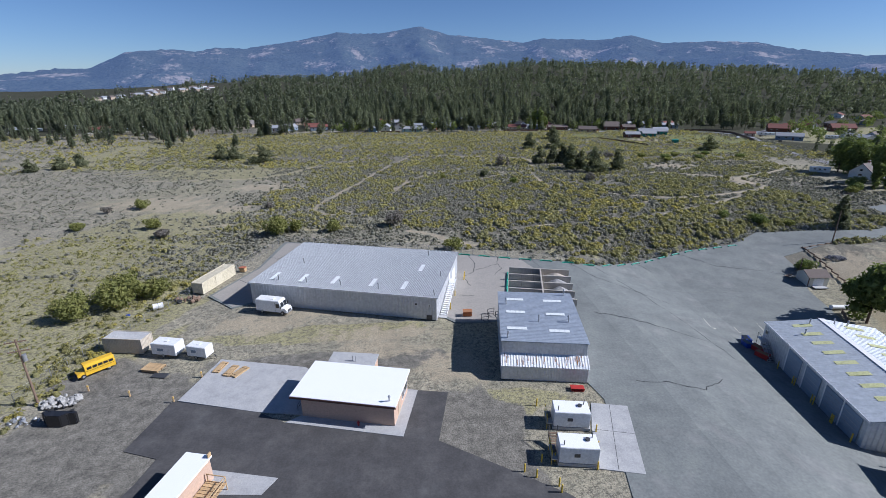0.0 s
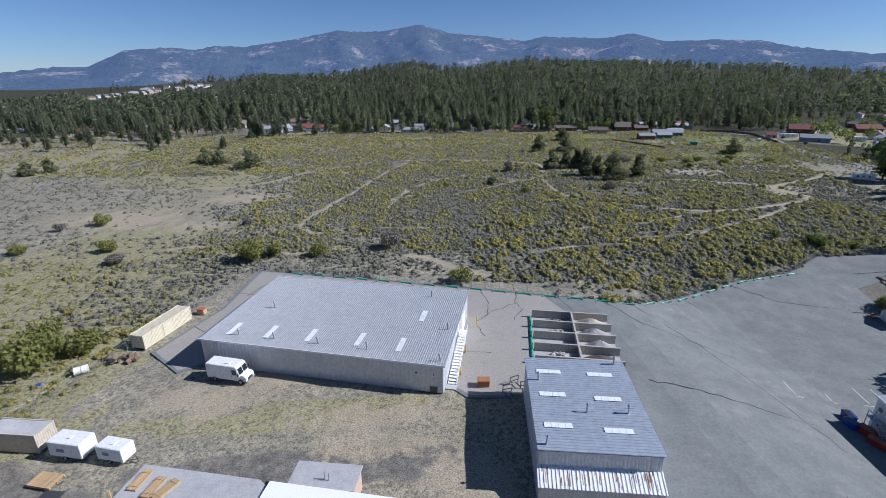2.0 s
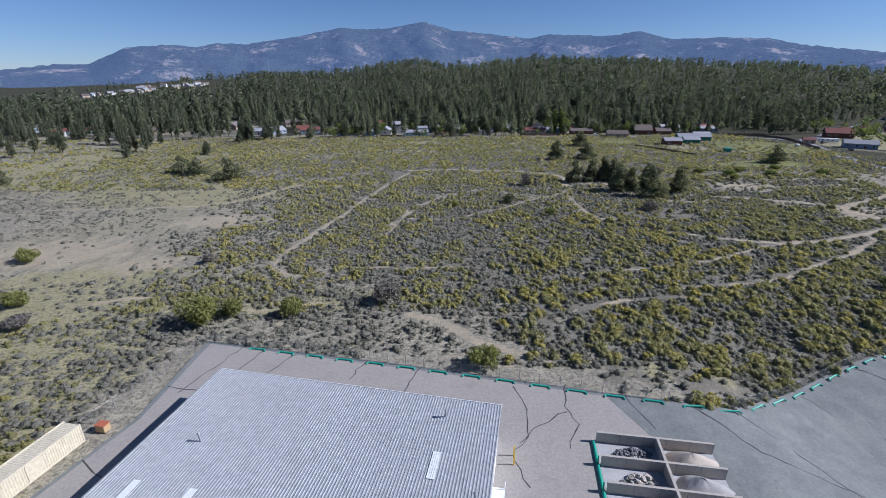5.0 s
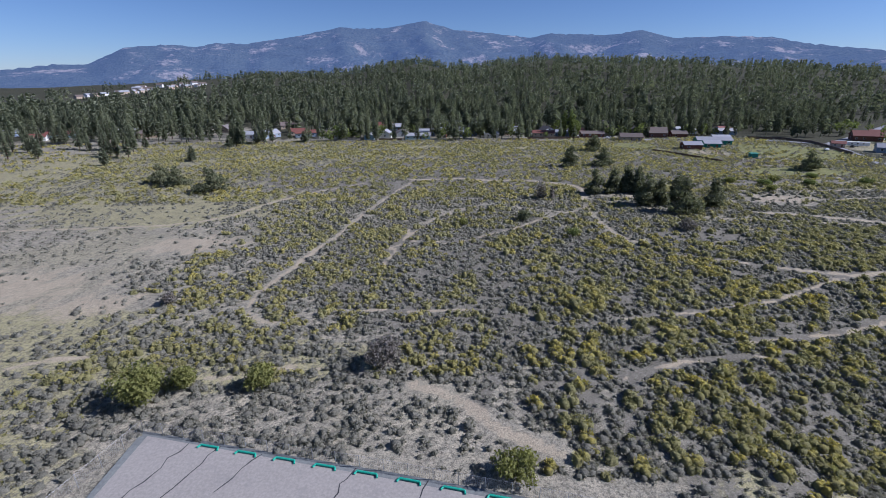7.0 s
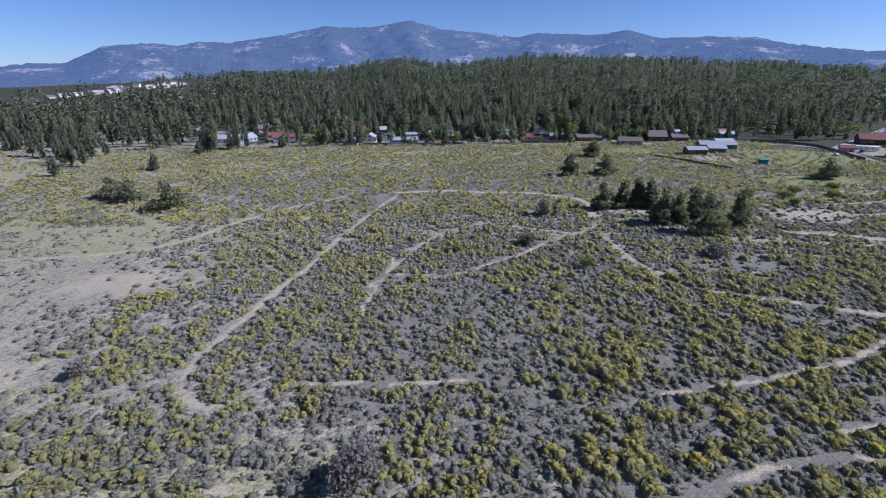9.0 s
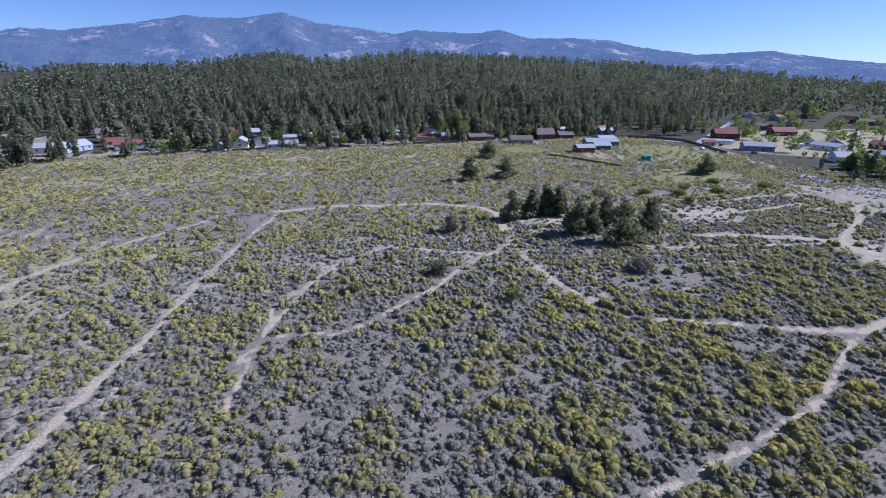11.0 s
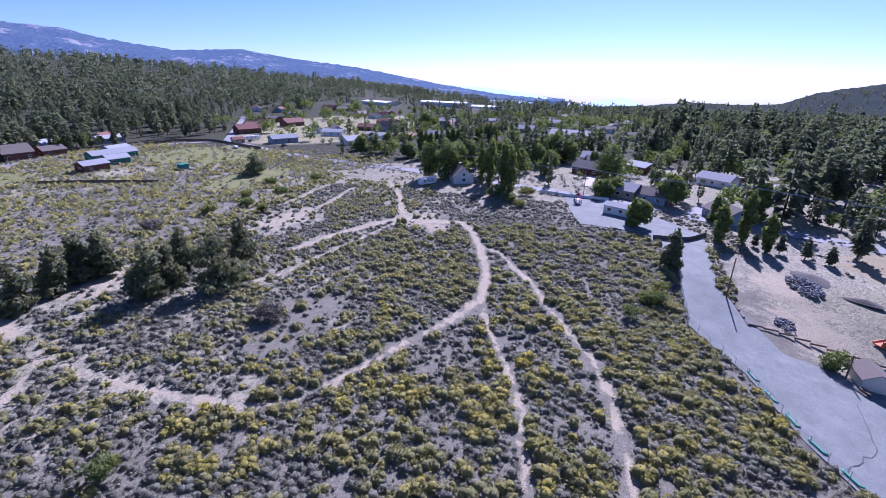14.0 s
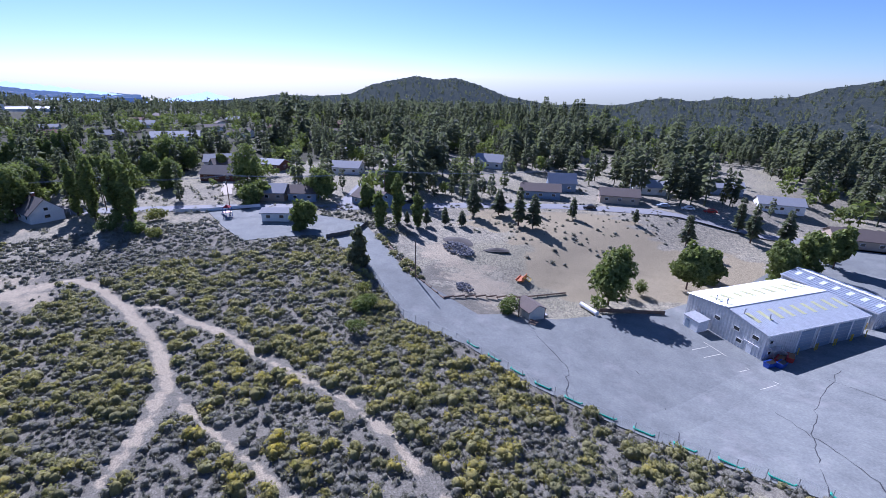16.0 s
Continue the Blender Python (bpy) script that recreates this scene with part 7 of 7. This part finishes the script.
def scatter(n, box4, clump, seed, keep=0.0):
    x = rngv.uniform(box4[0], box4[1], n)
    y = rngv.uniform(box4[2], box4[3], n)
    d = soft_noise(x, y, clump, seed) + 0.5 * soft_noise(x, y, clump / 3, seed + 1)
    ok = (d + rngv.uniform(-0.8, 0.8, n) > keep) & free(x, y) & (x - box4[0] > 0.1 * (box4[1] - box4[0]) * rngv.rand(n))
    return x[ok], y[ok]


def scrub():
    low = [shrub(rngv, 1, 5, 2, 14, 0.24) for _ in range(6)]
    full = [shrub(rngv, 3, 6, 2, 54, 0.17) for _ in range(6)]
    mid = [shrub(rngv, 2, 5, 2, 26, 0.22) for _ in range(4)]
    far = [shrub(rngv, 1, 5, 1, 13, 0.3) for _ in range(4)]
    tpl = low + full + mid + far

    def rows(n, b4, clump, seed, keep, w0, w1, flat, t0, t1, bloom):
        x, y = scatter(n, b4, clump, seed, keep)
        w = rngv.uniform(w0, w1, len(x)) * np.where(rngv.rand(len(x)) < 0.2, 0.6, 1.0)
        return np.stack([x, y, gz(x, y) - 0.15, w, w * rngv.uniform(flat * 0.8, flat * 1.2, len(x)), rngv.uniform(0, 6.28, len(x)), rngv.uniform(0, 0.4, len(x)), rngv.randint(t0, t1, len(x)),
                         bloom * (1 - 0.65 * ss(88, 122, x) * ss(262, 240, y)) * np.clip(rngv.normal(0.33, 0.4, len(x)) + 0.35 * soft_noise(x, y, 60, 77), 0, 1.2)], -1)

    sage = [rows(22000, (-45, 165, 108, 240), 18, 48, -0.7, 0.5, 1.35, 0.55, 16, 20, 0), rows(29000, (-75, 190, 106, 252), 26, 41, -0.8, 0.95, 2.2, 0.48, 0, 6, 0), rows(17000, (-190, 270, 250, 425), 40, 41, -0.7, 1.1, 2.3, 0.55, 16, 20, 0),
            rows(420, (-110, -44, 100, 150), 24, 43, 0.1, 0.9, 1.9, 0.45, 0, 6, 0), rows(3800, (-270, -85, 150, 255), 24, 47, -0.5, 0.8, 1.8, 0.45, 16, 20, 0), rows(2200, (-340, -190, 240, 425), 40, 41, -0.3, 1.4, 2.8, 0.5, 16, 20, 0), rows(2300, (-200, -60, 142, 252), 30, 43, -0.2, 0.9, 2.0, 0.45, 0, 6, 0), rows(900, (114, 186, 16, 92), 22, 46, 0.1, 0.8, 1.9, 0.5, 0, 6, 0), rows(1500, (190, 270, 130, 252), 30, 44, 0, 1.0, 2.2, 0.5, 16, 20, 0)]
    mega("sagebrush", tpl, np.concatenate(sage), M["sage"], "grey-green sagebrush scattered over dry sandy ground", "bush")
    gold = [rows(4300, (15, 155, 108, 205), 24, 57, -0.35, 1.6, 3.3, 0.55, 6, 12, 1.15), rows(2600, (-60, 15, 140, 215), 30, 57, 0.0, 1.4, 2.7, 0.55, 12, 16, 0.8), rows(3400, (-60, 200, 205, 262), 34, 58, -0.2, 1.7, 3.2, 0.55, 12, 16, 0.7),
            rows(2200, (-340, -190, 240, 425), 55, 59, -0.3, 1.6, 3.0, 0.55, 16, 20, 0.9), rows(11500, (-190, 260, 252, 425), 55, 59, -0.5, 2.1, 4.0, 0.45, 16, 20, 0.7), rows(900, (-120, -46, 62, 140), 20, 60, 0.3, 1.0, 2.2, 0.55, 12, 16, 0.8), rows(260, (-60, -45, 56, 108), 6, 63, -0.6, 0.9, 1.8, 0.6, 6, 12, 1.2), rows(600, (60, 130, 124, 140), 20, 61, 0.0, 1.2, 2.2, 0.6, 12, 16, 0.8)]
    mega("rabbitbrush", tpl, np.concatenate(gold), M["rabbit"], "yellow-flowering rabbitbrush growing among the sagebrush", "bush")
    weeds = [rows(4200, (-105, -44, 52, 140), 14, 71, -0.9, 0.4, 0.95, 0.5, 16, 20, 0)]
    mega("weeds", tpl, np.concatenate(weeds), M["weeds"], "tufts of yellow-green weeds along the yard edge", "weeds")


scrub()


def open_land(x, y):
    ok = np.ones(len(x), bool)
    for poly in CLEAR:
        ok &= ~inside(x, y, poly)
    for hx, hy, hr in HOUSES:
        ok &= np.hypot(x - hx, y - hy) > hr
    for w, line in STREETS:
        ok &= away(x, y, line) > w
    return ok


def forest():
    tall = [conifer(rngv, 11, 5, 0.19, 0.1, plump=0.2) for _ in range(2)] + [conifer(rngv, 10, 5, rngv.uniform(0.22, 0.3), rngv.uniform(0.12, 0.26), point=rngv.uniform(0.4, 0.65), plump=0.3) for _ in range(4)]
    small = [conifer(rngv, 4, 3, rngv.uniform(0.24, 0.34), trunk=False, point=rngv.uniform(0.4, 0.8), plump=0.3) for _ in range(4)]
    rows = []
    def add(n, az0, az1, r0, r1, lod, h0, h1, keep=-9.0):
        az = np.radians(rngv.uniform(az0, az1, n))
        r = np.sqrt(rngv.uniform(r0 * r0, r1 * r1, n))
        x, y = 10 + r * np.sin(az), 100 + r * np.cos(az)
        ok = soft_noise(x, y, 90, 3) + rngv.uniform(-0.6, 0.6, n) > keep
        ok &= open_land(x, y)
        x, y = x[ok], y[ok]
        h = rngv.uniform(h0 * 0.75, h1, len(x)) * np.where(rngv.rand(len(x)) < 0.12, 1.3, 1.0) * (1 + 0.16 * soft_noise(x, y, 60, 23))
        t = rngv.randint(0, 6, len(x)) if lod == 0 else rngv.randint(6, 10, len(x))
        rows.append(np.stack([x, y, gz(x, y) - 0.3, h, h, rngv.uniform(0, 6.28, len(x)), rngv.uniform(0, 0.65, len(x)) ** 1.5, t, 0 * x], -1))
    add(1900, -46, 45, 350, 620, 0, 11, 21, -0.6)
    add(2700, -48, 60, 620, 1000, 1, 12, 21)
    add(2800, -36, 70, 1000, 1600, 1, 12, 20)
    add(800, 45, 95, 250, 700, 0, 7, 16, 0.1)
    add(260, 62, 92, 150, 330, 0, 8, 18, 0.1)
    add(900, 92, 172, 150, 345, 0, 10, 20, -0.2)
    add(2300, 58, 125, 700, 1600, 1, 12, 19, -0.4)
    add(600, 92, 130, 330, 560, 0, 11, 22, -0.4)
    add(900, 92, 130, 520, 1000, 1, 11, 18)
    add(500, -52, -42, 560, 1700, 1, 12, 20, -0.3)
    # pines in the gardens along the field
    x, y = rngv.uniform(-75, 245, 240), rngv.uniform(424, 492, 240)
    ok = np.ones(240, bool)
    for hx, hy, hr in HOUSES:
        ok &= np.hypot(x - hx, y - hy) > hr - 3
    x, y = x[ok], y[ok]
    h = rngv.uniform(7, 19, len(x))
    rows.append(np.stack([x, y, gz(x, y) - 0.3, h, h, rngv.uniform(0, 6.28, len(x)), rngv.uniform(0, 0.6, len(x)), rngv.randint(0, 6, len(x)), 0 * x], -1))
    for name, n, hh in (("rocky_hill", 2300, 6.5), ("wooded_hill", 1700, 16)):
        X, Y, Z, k = RIDGES[name]
        i, j = rngv.randint(1, k - 3, n), rngv.randint(0, (X.shape[1] - 1) * (0.42 if name == "rocky_hill" else 1), n)
        f, g = rngv.rand(n), rngv.rand(n)
        mixed = [(A[i, j] * (1 - f) + A[i + 1, j] * f) * (1 - g) + (A[i, j + 1] * (1 - f) + A[i + 1, j + 1] * f) * g for A in (X, Y, Z)]
        h = hh * rngv.uniform(0.5, 1.1, n)
        rows.append(np.stack([mixed[0], mixed[1], mixed[2] - 0.8, h * 1.25, h, rngv.uniform(0, 6.28, n), rngv.uniform(0, 0.5, n), rngv.randint(6, 10, n), 0 * h], -1))
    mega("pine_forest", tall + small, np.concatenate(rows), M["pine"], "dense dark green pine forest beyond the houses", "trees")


CLEAR = [[(-130, 300), (-75, 400), (-40, 428), (140, 422), (165, 405), (262, 425), (330, 400), (300, 330), (262, 300), (244, 258), (236, 225), (216, 172), (200, 136), (188, 104), (176, 66), (150, 26), (118, -8), (60, -60), (0, 0)],
         [(-420, 420), (-120, 418), (-75, 400), (-130, 300), (-300, 250)], [(330, 330), (360, 420), (640, 500), (700, 420), (470, 300)], [(-330, 950), (-560, 850), (-860, 1350), (-470, 1500)]]
forest()


def grove():
    tpl = []
    for k in range(5):
        blobs = [(0, 0, 0.55, 0.3, 0.36)] + [(0.26 * math.cos(a), 0.26 * math.sin(a), rngv.uniform(0.4, 0.75), rngv.uniform(0.16, 0.24), 0.16) for a in rngv.uniform(0, 6.28, 6)]
        V, F, T = leaf_cloud(rngv, 110, blobs, 0.16)
        tpl.append((V, F, T, 0 * T))
    az, r = np.radians(rngv.uniform(48, 150, 2100)), np.sqrt(rngv.uniform(165 ** 2, 620 ** 2, 2100))
    x, y = 10 + r * np.sin(az), 100 + r * np.cos(az)
    ok = open_land(x, y) & (soft_noise(x, y, 70, 9) > -0.1)
    # young trees on the open land and in the gardens
    x, y = np.concatenate([x[ok], rngv.uniform(330, 600, 110), rngv.uniform(-70, 240, 90)]), np.concatenate([y[ok], rngv.uniform(310, 480, 110), rngv.uniform(424, 470, 90)])
    for hx, hy, hr in HOUSES:
        near = np.hypot(x - hx, y - hy) < hr - 2
        x, y = x[~near], y[~near]
    h = rngv.uniform(4, 12, len(x))
    mega("broadleaf_grove", tpl, np.stack([x, y, gz(x, y) - 0.5, h * rngv.uniform(0.8, 1.2, len(x)), h, rngv.uniform(0, 6.28, len(x)), rngv.uniform(0, 0.4, len(x)), rngv.randint(0, 5, len(x)), 0 * x], -1), M["broad"], "green garden trees scattered between the houses", "trees")


grove()


# ---- single trees and large bushes ----
def stem(bm, h, r, lean=0.0, limbs=5, spread=0.3, seed=0, z0=0.25):
    rng = np.random.RandomState(seed)
    rod(bm, (0, 0, -0.4), (lean, 0, h), r, r * 0.25, 8)
    for i in range(limbs):
        z = h * (z0 + (0.9 - z0) * i / max(1, limbs))
        a = rng.uniform(0, 6.28)
        d = h * spread * rng.uniform(0.6, 1.1)
        rod(bm, (lean * z / h, 0, z), (d * math.cos(a), d * math.sin(a), z + d * 0.7), r * 0.4, r * 0.1, 5)


def juniper(x, y, h, w, seed, name="juniper_tree", mat="juniper", label="dark green juniper standing in the scrub", bare=0.1, n=None):
    rng = np.random.RandomState(seed)
    t = thing(name, x, y, None, 0, label, "tree", name + " group")
    bm = bmesh.new()
    stem(bm, h * 0.85, 0.05 * h * 0.5, 0.0, 6, w / h * 0.3, seed)
    part("trunk", bm, M["bark"], t)
    blobs = []
    for i in range(12):
        u = i / 11
        z = h * (bare + (0.92 - bare) * u)
        rr = w / 2 * (1 - 0.72 * u ** 1.3)
        a = rng.uniform(0, 6.28)
        o = rr * rng.uniform(0.2, 0.55)
        blobs.append((o * math.cos(a), o * math.sin(a), z, rr * rng.uniform(0.5, 0.75), h * 0.1))
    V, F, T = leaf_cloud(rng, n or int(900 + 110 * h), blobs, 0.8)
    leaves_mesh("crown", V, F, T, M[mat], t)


def round_tree(x, y, h, w, seed, mat="broad", label="broad green tree with a full rounded crown", name="broadleaf_tree", trunk=0.05, n=2600, leaf=1.0):
    rng = np.random.RandomState(seed)
    t = thing(name, x, y, None, 0, label, "tree", name + " group")
    bm = bmesh.new()
    stem(bm, h * 0.75, 0.018 * h, 0.0, 7, w / h * 0.35, seed)
    part("trunk", bm, M["bark"], t)
    blobs = [(0, 0, h * (trunk + 1) / 2, w * 0.3, h * (1 - trunk) * 0.36)]
    for i in range(13):
        a, u = rng.uniform(0, 6.28), rng.uniform(0, 1)
        rr = w * 0.5 * (1 - 0.4 * abs(2 * u - 0.8))
        o = rr * rng.uniform(0.4, 0.72)
        blobs.append((o * math.cos(a), o * math.sin(a), h * (trunk + (0.88 - trunk) * u), rr * rng.uniform(0.35, 0.5), h * rng.uniform(0.08, 0.13)))
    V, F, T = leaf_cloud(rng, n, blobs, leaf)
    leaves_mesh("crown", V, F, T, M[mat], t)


def poplar(x, y, h, w, seed, mat="broad", label="tall narrow poplar in a row by the street"):
    rng = np.random.RandomState(seed)
    t = thing("poplar_tree", x, y, None, 0, label, "tree", "poplar row")
    bm = bmesh.new()
    stem(bm, h * 0.9, 0.018 * h, 0.0, 8, 0.08, seed, 0.1)
    part("trunk", bm, M["bark"], t)
    blobs = []
    for i in range(10):
        u = i / 9
        rr = w / 2 * (0.55 + 0.9 * u) * (1 if u < 0.55 else 1.9 - 1.6 * u)
        a = rng.uniform(0, 6.28)
        blobs.append((rr * 0.3 * math.cos(a), rr * 0.3 * math.sin(a), h * (0.09 + 0.85 * u), max(0.35, rr * rng.uniform(0.7, 1.0)), h * 0.08))
    V, F, T = leaf_cloud(rng, 1300, blobs, 0.95)
    leaves_mesh("crown", V, F, T, M[mat], t)


def bush(x, y, h, w, seed, mat="willow", label="large olive-green willow bush", n=900, name="large_bush"):
    rng = np.random.RandomState(seed)
    t = thing(name, x, y, None, 0, label, "bush", name + " group")
    bm = bmesh.new()
    stem(bm, h * 0.7, 0.07, 0.0, 6, w / h * 0.3, seed, 0.05)
    part("stem", bm, M["bark"], t)
    blobs = [(0, 0, h * 0.45, w * 0.32, h * 0.4)]
    for i in range(8):
        a = rng.uniform(0, 6.28)
        o = w * rng.uniform(0.15, 0.33)
        blobs.append((o * math.cos(a), o * math.sin(a), h * rng.uniform(0.3, 0.65), w * rng.uniform(0.14, 0.22), h * rng.uniform(0.2, 0.3)))
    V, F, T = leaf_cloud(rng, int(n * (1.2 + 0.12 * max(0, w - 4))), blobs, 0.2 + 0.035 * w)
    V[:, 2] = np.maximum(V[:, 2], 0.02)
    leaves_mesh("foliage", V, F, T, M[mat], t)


def pine(x, y, h, w, seed, label="green pine with ragged boughs"):
    rng = np.random.RandomState(seed)
    t = thing("pine_tree", x, y, None, rng.uniform(0, 360), label, "tree", "single pines")
    bm = bmesh.new()
    rod(bm, (0, 0, -0.4), (0, 0, h * 0.93), 0.022 * h, 0.03, 8)
    part("trunk", bm, M["bark"], t)
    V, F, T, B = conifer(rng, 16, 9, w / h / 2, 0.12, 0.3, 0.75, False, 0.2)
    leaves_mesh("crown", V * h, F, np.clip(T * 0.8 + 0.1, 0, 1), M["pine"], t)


JUNIPERS = ((73, 254.5, 9.5, 7), (80.8, 254.6, 10.5, 6), (87, 256.5, 10.5, 5.5), (90.5, 254, 10.5, 6), (84.5, 234.5, 12.5, 7), (89.5, 235, 9.5, 6), (92.5, 225.5, 12.5, 9.5), (107, 230, 11, 7), (98, 240, 10, 7),
            (82.6, 312.7, 10.5, 7.5), (99.8, 313.3, 10, 10), (113.6, 362.7, 10.5, 9), (195.9, 292.6, 9.7, 9), (-109, 288, 8.7, 8), (-99, 281, 8.5, 8), (-80, 269.5, 10, 11), (-190, 252, 6.3, 6), (-181, 260, 6.5, 7), (-176, 268, 7, 6), (133, 130.5, 10.4, 4.6))
for i, (x, y, h, w) in enumerate(JUNIPERS):
    juniper(x, y, h, w * 1.35, 100 + i)
juniper(49.7, 248.2, 6.9, 5, 130, "bare_tree", "dry", "grey half-dead juniper with bare twigs", 0.1, 350)
juniper(53.7, 246.7, 5.2, 3, 131, "bare_tree", "dry", "grey dead tree with bare twigs", 0.1, 160)
for i, (x, y, h, w, m) in enumerate(((36.5, 220.6, 3.8, 5.4, "juniper"), (47, 203, 3.2, 4.2, "broad"), (83.7, 206.5, 3.8, 6.4, "dry"), (16.7, 217, 2.8, 3.2, "willow"), (-38.8, 137.0, 6.4, 9.4, "willow"), (-33.6, 139.5, 4.2, 5.0, "willow"), (-22.2, 138.9, 4.6, 5.8, "willow"), (-4.4, 143.2, 5.6, 7.0, "dry"),
                                     (12.3, 120.0, 4.0, 6.0, "willow"), (-49, 168, 2.8, 4.2, "dry"), (-59, 92, 6.2, 11, "willow"), (-64.5, 88, 5.2, 9, "willow"), (-54.5, 97, 4.6, 8, "willow"), (-61, 98, 5.2, 8, "willow"), (-79, 147, 3.6, 6, "willow"), (-95, 172, 3.8, 6.4, "willow"), (-101, 147, 2.8, 5, "willow"), (-104, 167, 2.8, 4, "dry"), (-72, 138, 2.6, 6, "dry"),
                                     (103.5, 107.8, 4.2, 5.6, "broad"), (112, 137, 3.4, 6.4, "broad"), (104, 142, 3, 4, "broad"), (120, 134, 2.4, 4, "willow"), (190, 183, 5, 8, "broad"), (184, 176, 4, 7, "broad"), (196, 171, 4, 7, "willow"), (178, 172, 3, 6, "willow"), (98.5, 76.4, 5, 4.4, "broad"), (97.7, 71.9, 4.4, 4.4, "broad"),
                                     (150, 262, 3, 7, "broad"), (160, 270, 3, 6, "willow"), (138, 268, 3, 7, "willow"), (170, 262, 2.6, 6, "broad"), (182, 275, 2.6, 6, "broad"), (146, 253, 2.6, 5, "willow"), (120, 272, 3, 8, "dry"), (195, 262, 3, 6, "broad"))):
    bush(x, y, h, w, 200 + i, m, {"dry": "large grey-brown twiggy bush", "broad": "large green leafy bush", "juniper": "dark green rounded bush"}.get(m, "large olive-green willow bush"), 900 if w > 4.5 else 600)
for i, (x, y, h, w) in enumerate(((97.5, 83.5, 15.5, 11.5), (94, 59, 12.5, 10), (94.5, 50, 10, 8), (85, 33, 11.5, 11), (84, 20, 14, 10), (82, 9, 13, 9), (213, 215.5, 17, 13), (213, 207, 19, 12), (224, 206, 18, 15), (240, 205, 15, 13), (238, 181, 14, 13), (256, 190, 13, 12), (226, 140, 20, 15), (200.5, 119, 12.5, 13), (167, 134, 10, 9.5), (203, 143, 7.5, 10), (209, 138, 7, 9),
                                  (282, 165, 16, 15), (279, 158, 12, 14), (262, 172, 12, 12), (272, 144, 8, 7), (277, 278, 9.5, 11), (284, 272, 9, 10), (280, 262, 12, 9), (262, 242, 8, 6), (407, 279, 15, 17), (292, 285, 8, 9), (310, 205, 13, 13), (330, 195, 12, 12), (128, 437, 14, 9), (62, 441, 6, 6), (190, 95, 14, 10), (182, 108, 9, 7), (240, 165, 12, 11))):
    round_tree(x, y, h, w, 300 + i)
for i, (x, y, h, w) in enumerate(((193, 177.5, 18.5, 4.2), (197, 181, 20.5, 4.2), (203, 187, 20, 4.2), (206, 181, 19.5, 4.2), (209.5, 178, 22, 4.4), (211, 192, 17, 3.8), (215.5, 188.6, 19, 4), (199.5, 178.5, 18, 3.8), (160.3, 113, 11, 4.4), (161, 106.7, 15.5, 4), (156.5, 102, 10.7, 3.2), (124, 436, 20, 6), (119, 438, 19, 6))):
    poplar(x, y, h, w, 400 + i)
rp = np.random.RandomState(8)
for i in range(16):
    poplar(262 + i * 3.2 + rp.uniform(-1, 1), 236 - i * 2.2, rp.uniform(13, 17), 3.2, 430 + i, "broad", "dark poplar in a distant windbreak row")
for i, (x, y, h, w) in enumerate(((160.8, 103.6, 4, 3), (156.8, 98.7, 5.5, 3.6), (154, 93.7, 6, 3.6), (150.6, 89.6, 5.2, 4), (158, 80.3, 12.5, 7), (155.7, 71.3, 9, 7), (143.2, 73, 12.7, 6), (138.7, 71, 11, 6.5), (140.8, 51.8, 7.5, 4), (111.7, 32.4, 10, 6), (128, 36, 5, 3), (105, 8, 13, 7), (98, 2, 12, 7), (112, 3, 12, 6), (262, 245, 12, 6), (150, 60, 6, 3.5))):
    pine(x, y, h, w, 500 + i)
rp = np.random.RandomState(18)
n = 0
while n < 70:
    x, y = rp.uniform(-340, 150), rp.uniform(395, 430)
    if x > -60 and rp.rand() > 0.35:
        continue
    if x < -120:
        y += rp.uniform(-60, 40)
    if x > -100 and y < 420:
        continue
    pine(x, y, rp.uniform(8, 17), rp.uniform(5, 8), 600 + n, "green pine at the edge of the field")
    n += 1
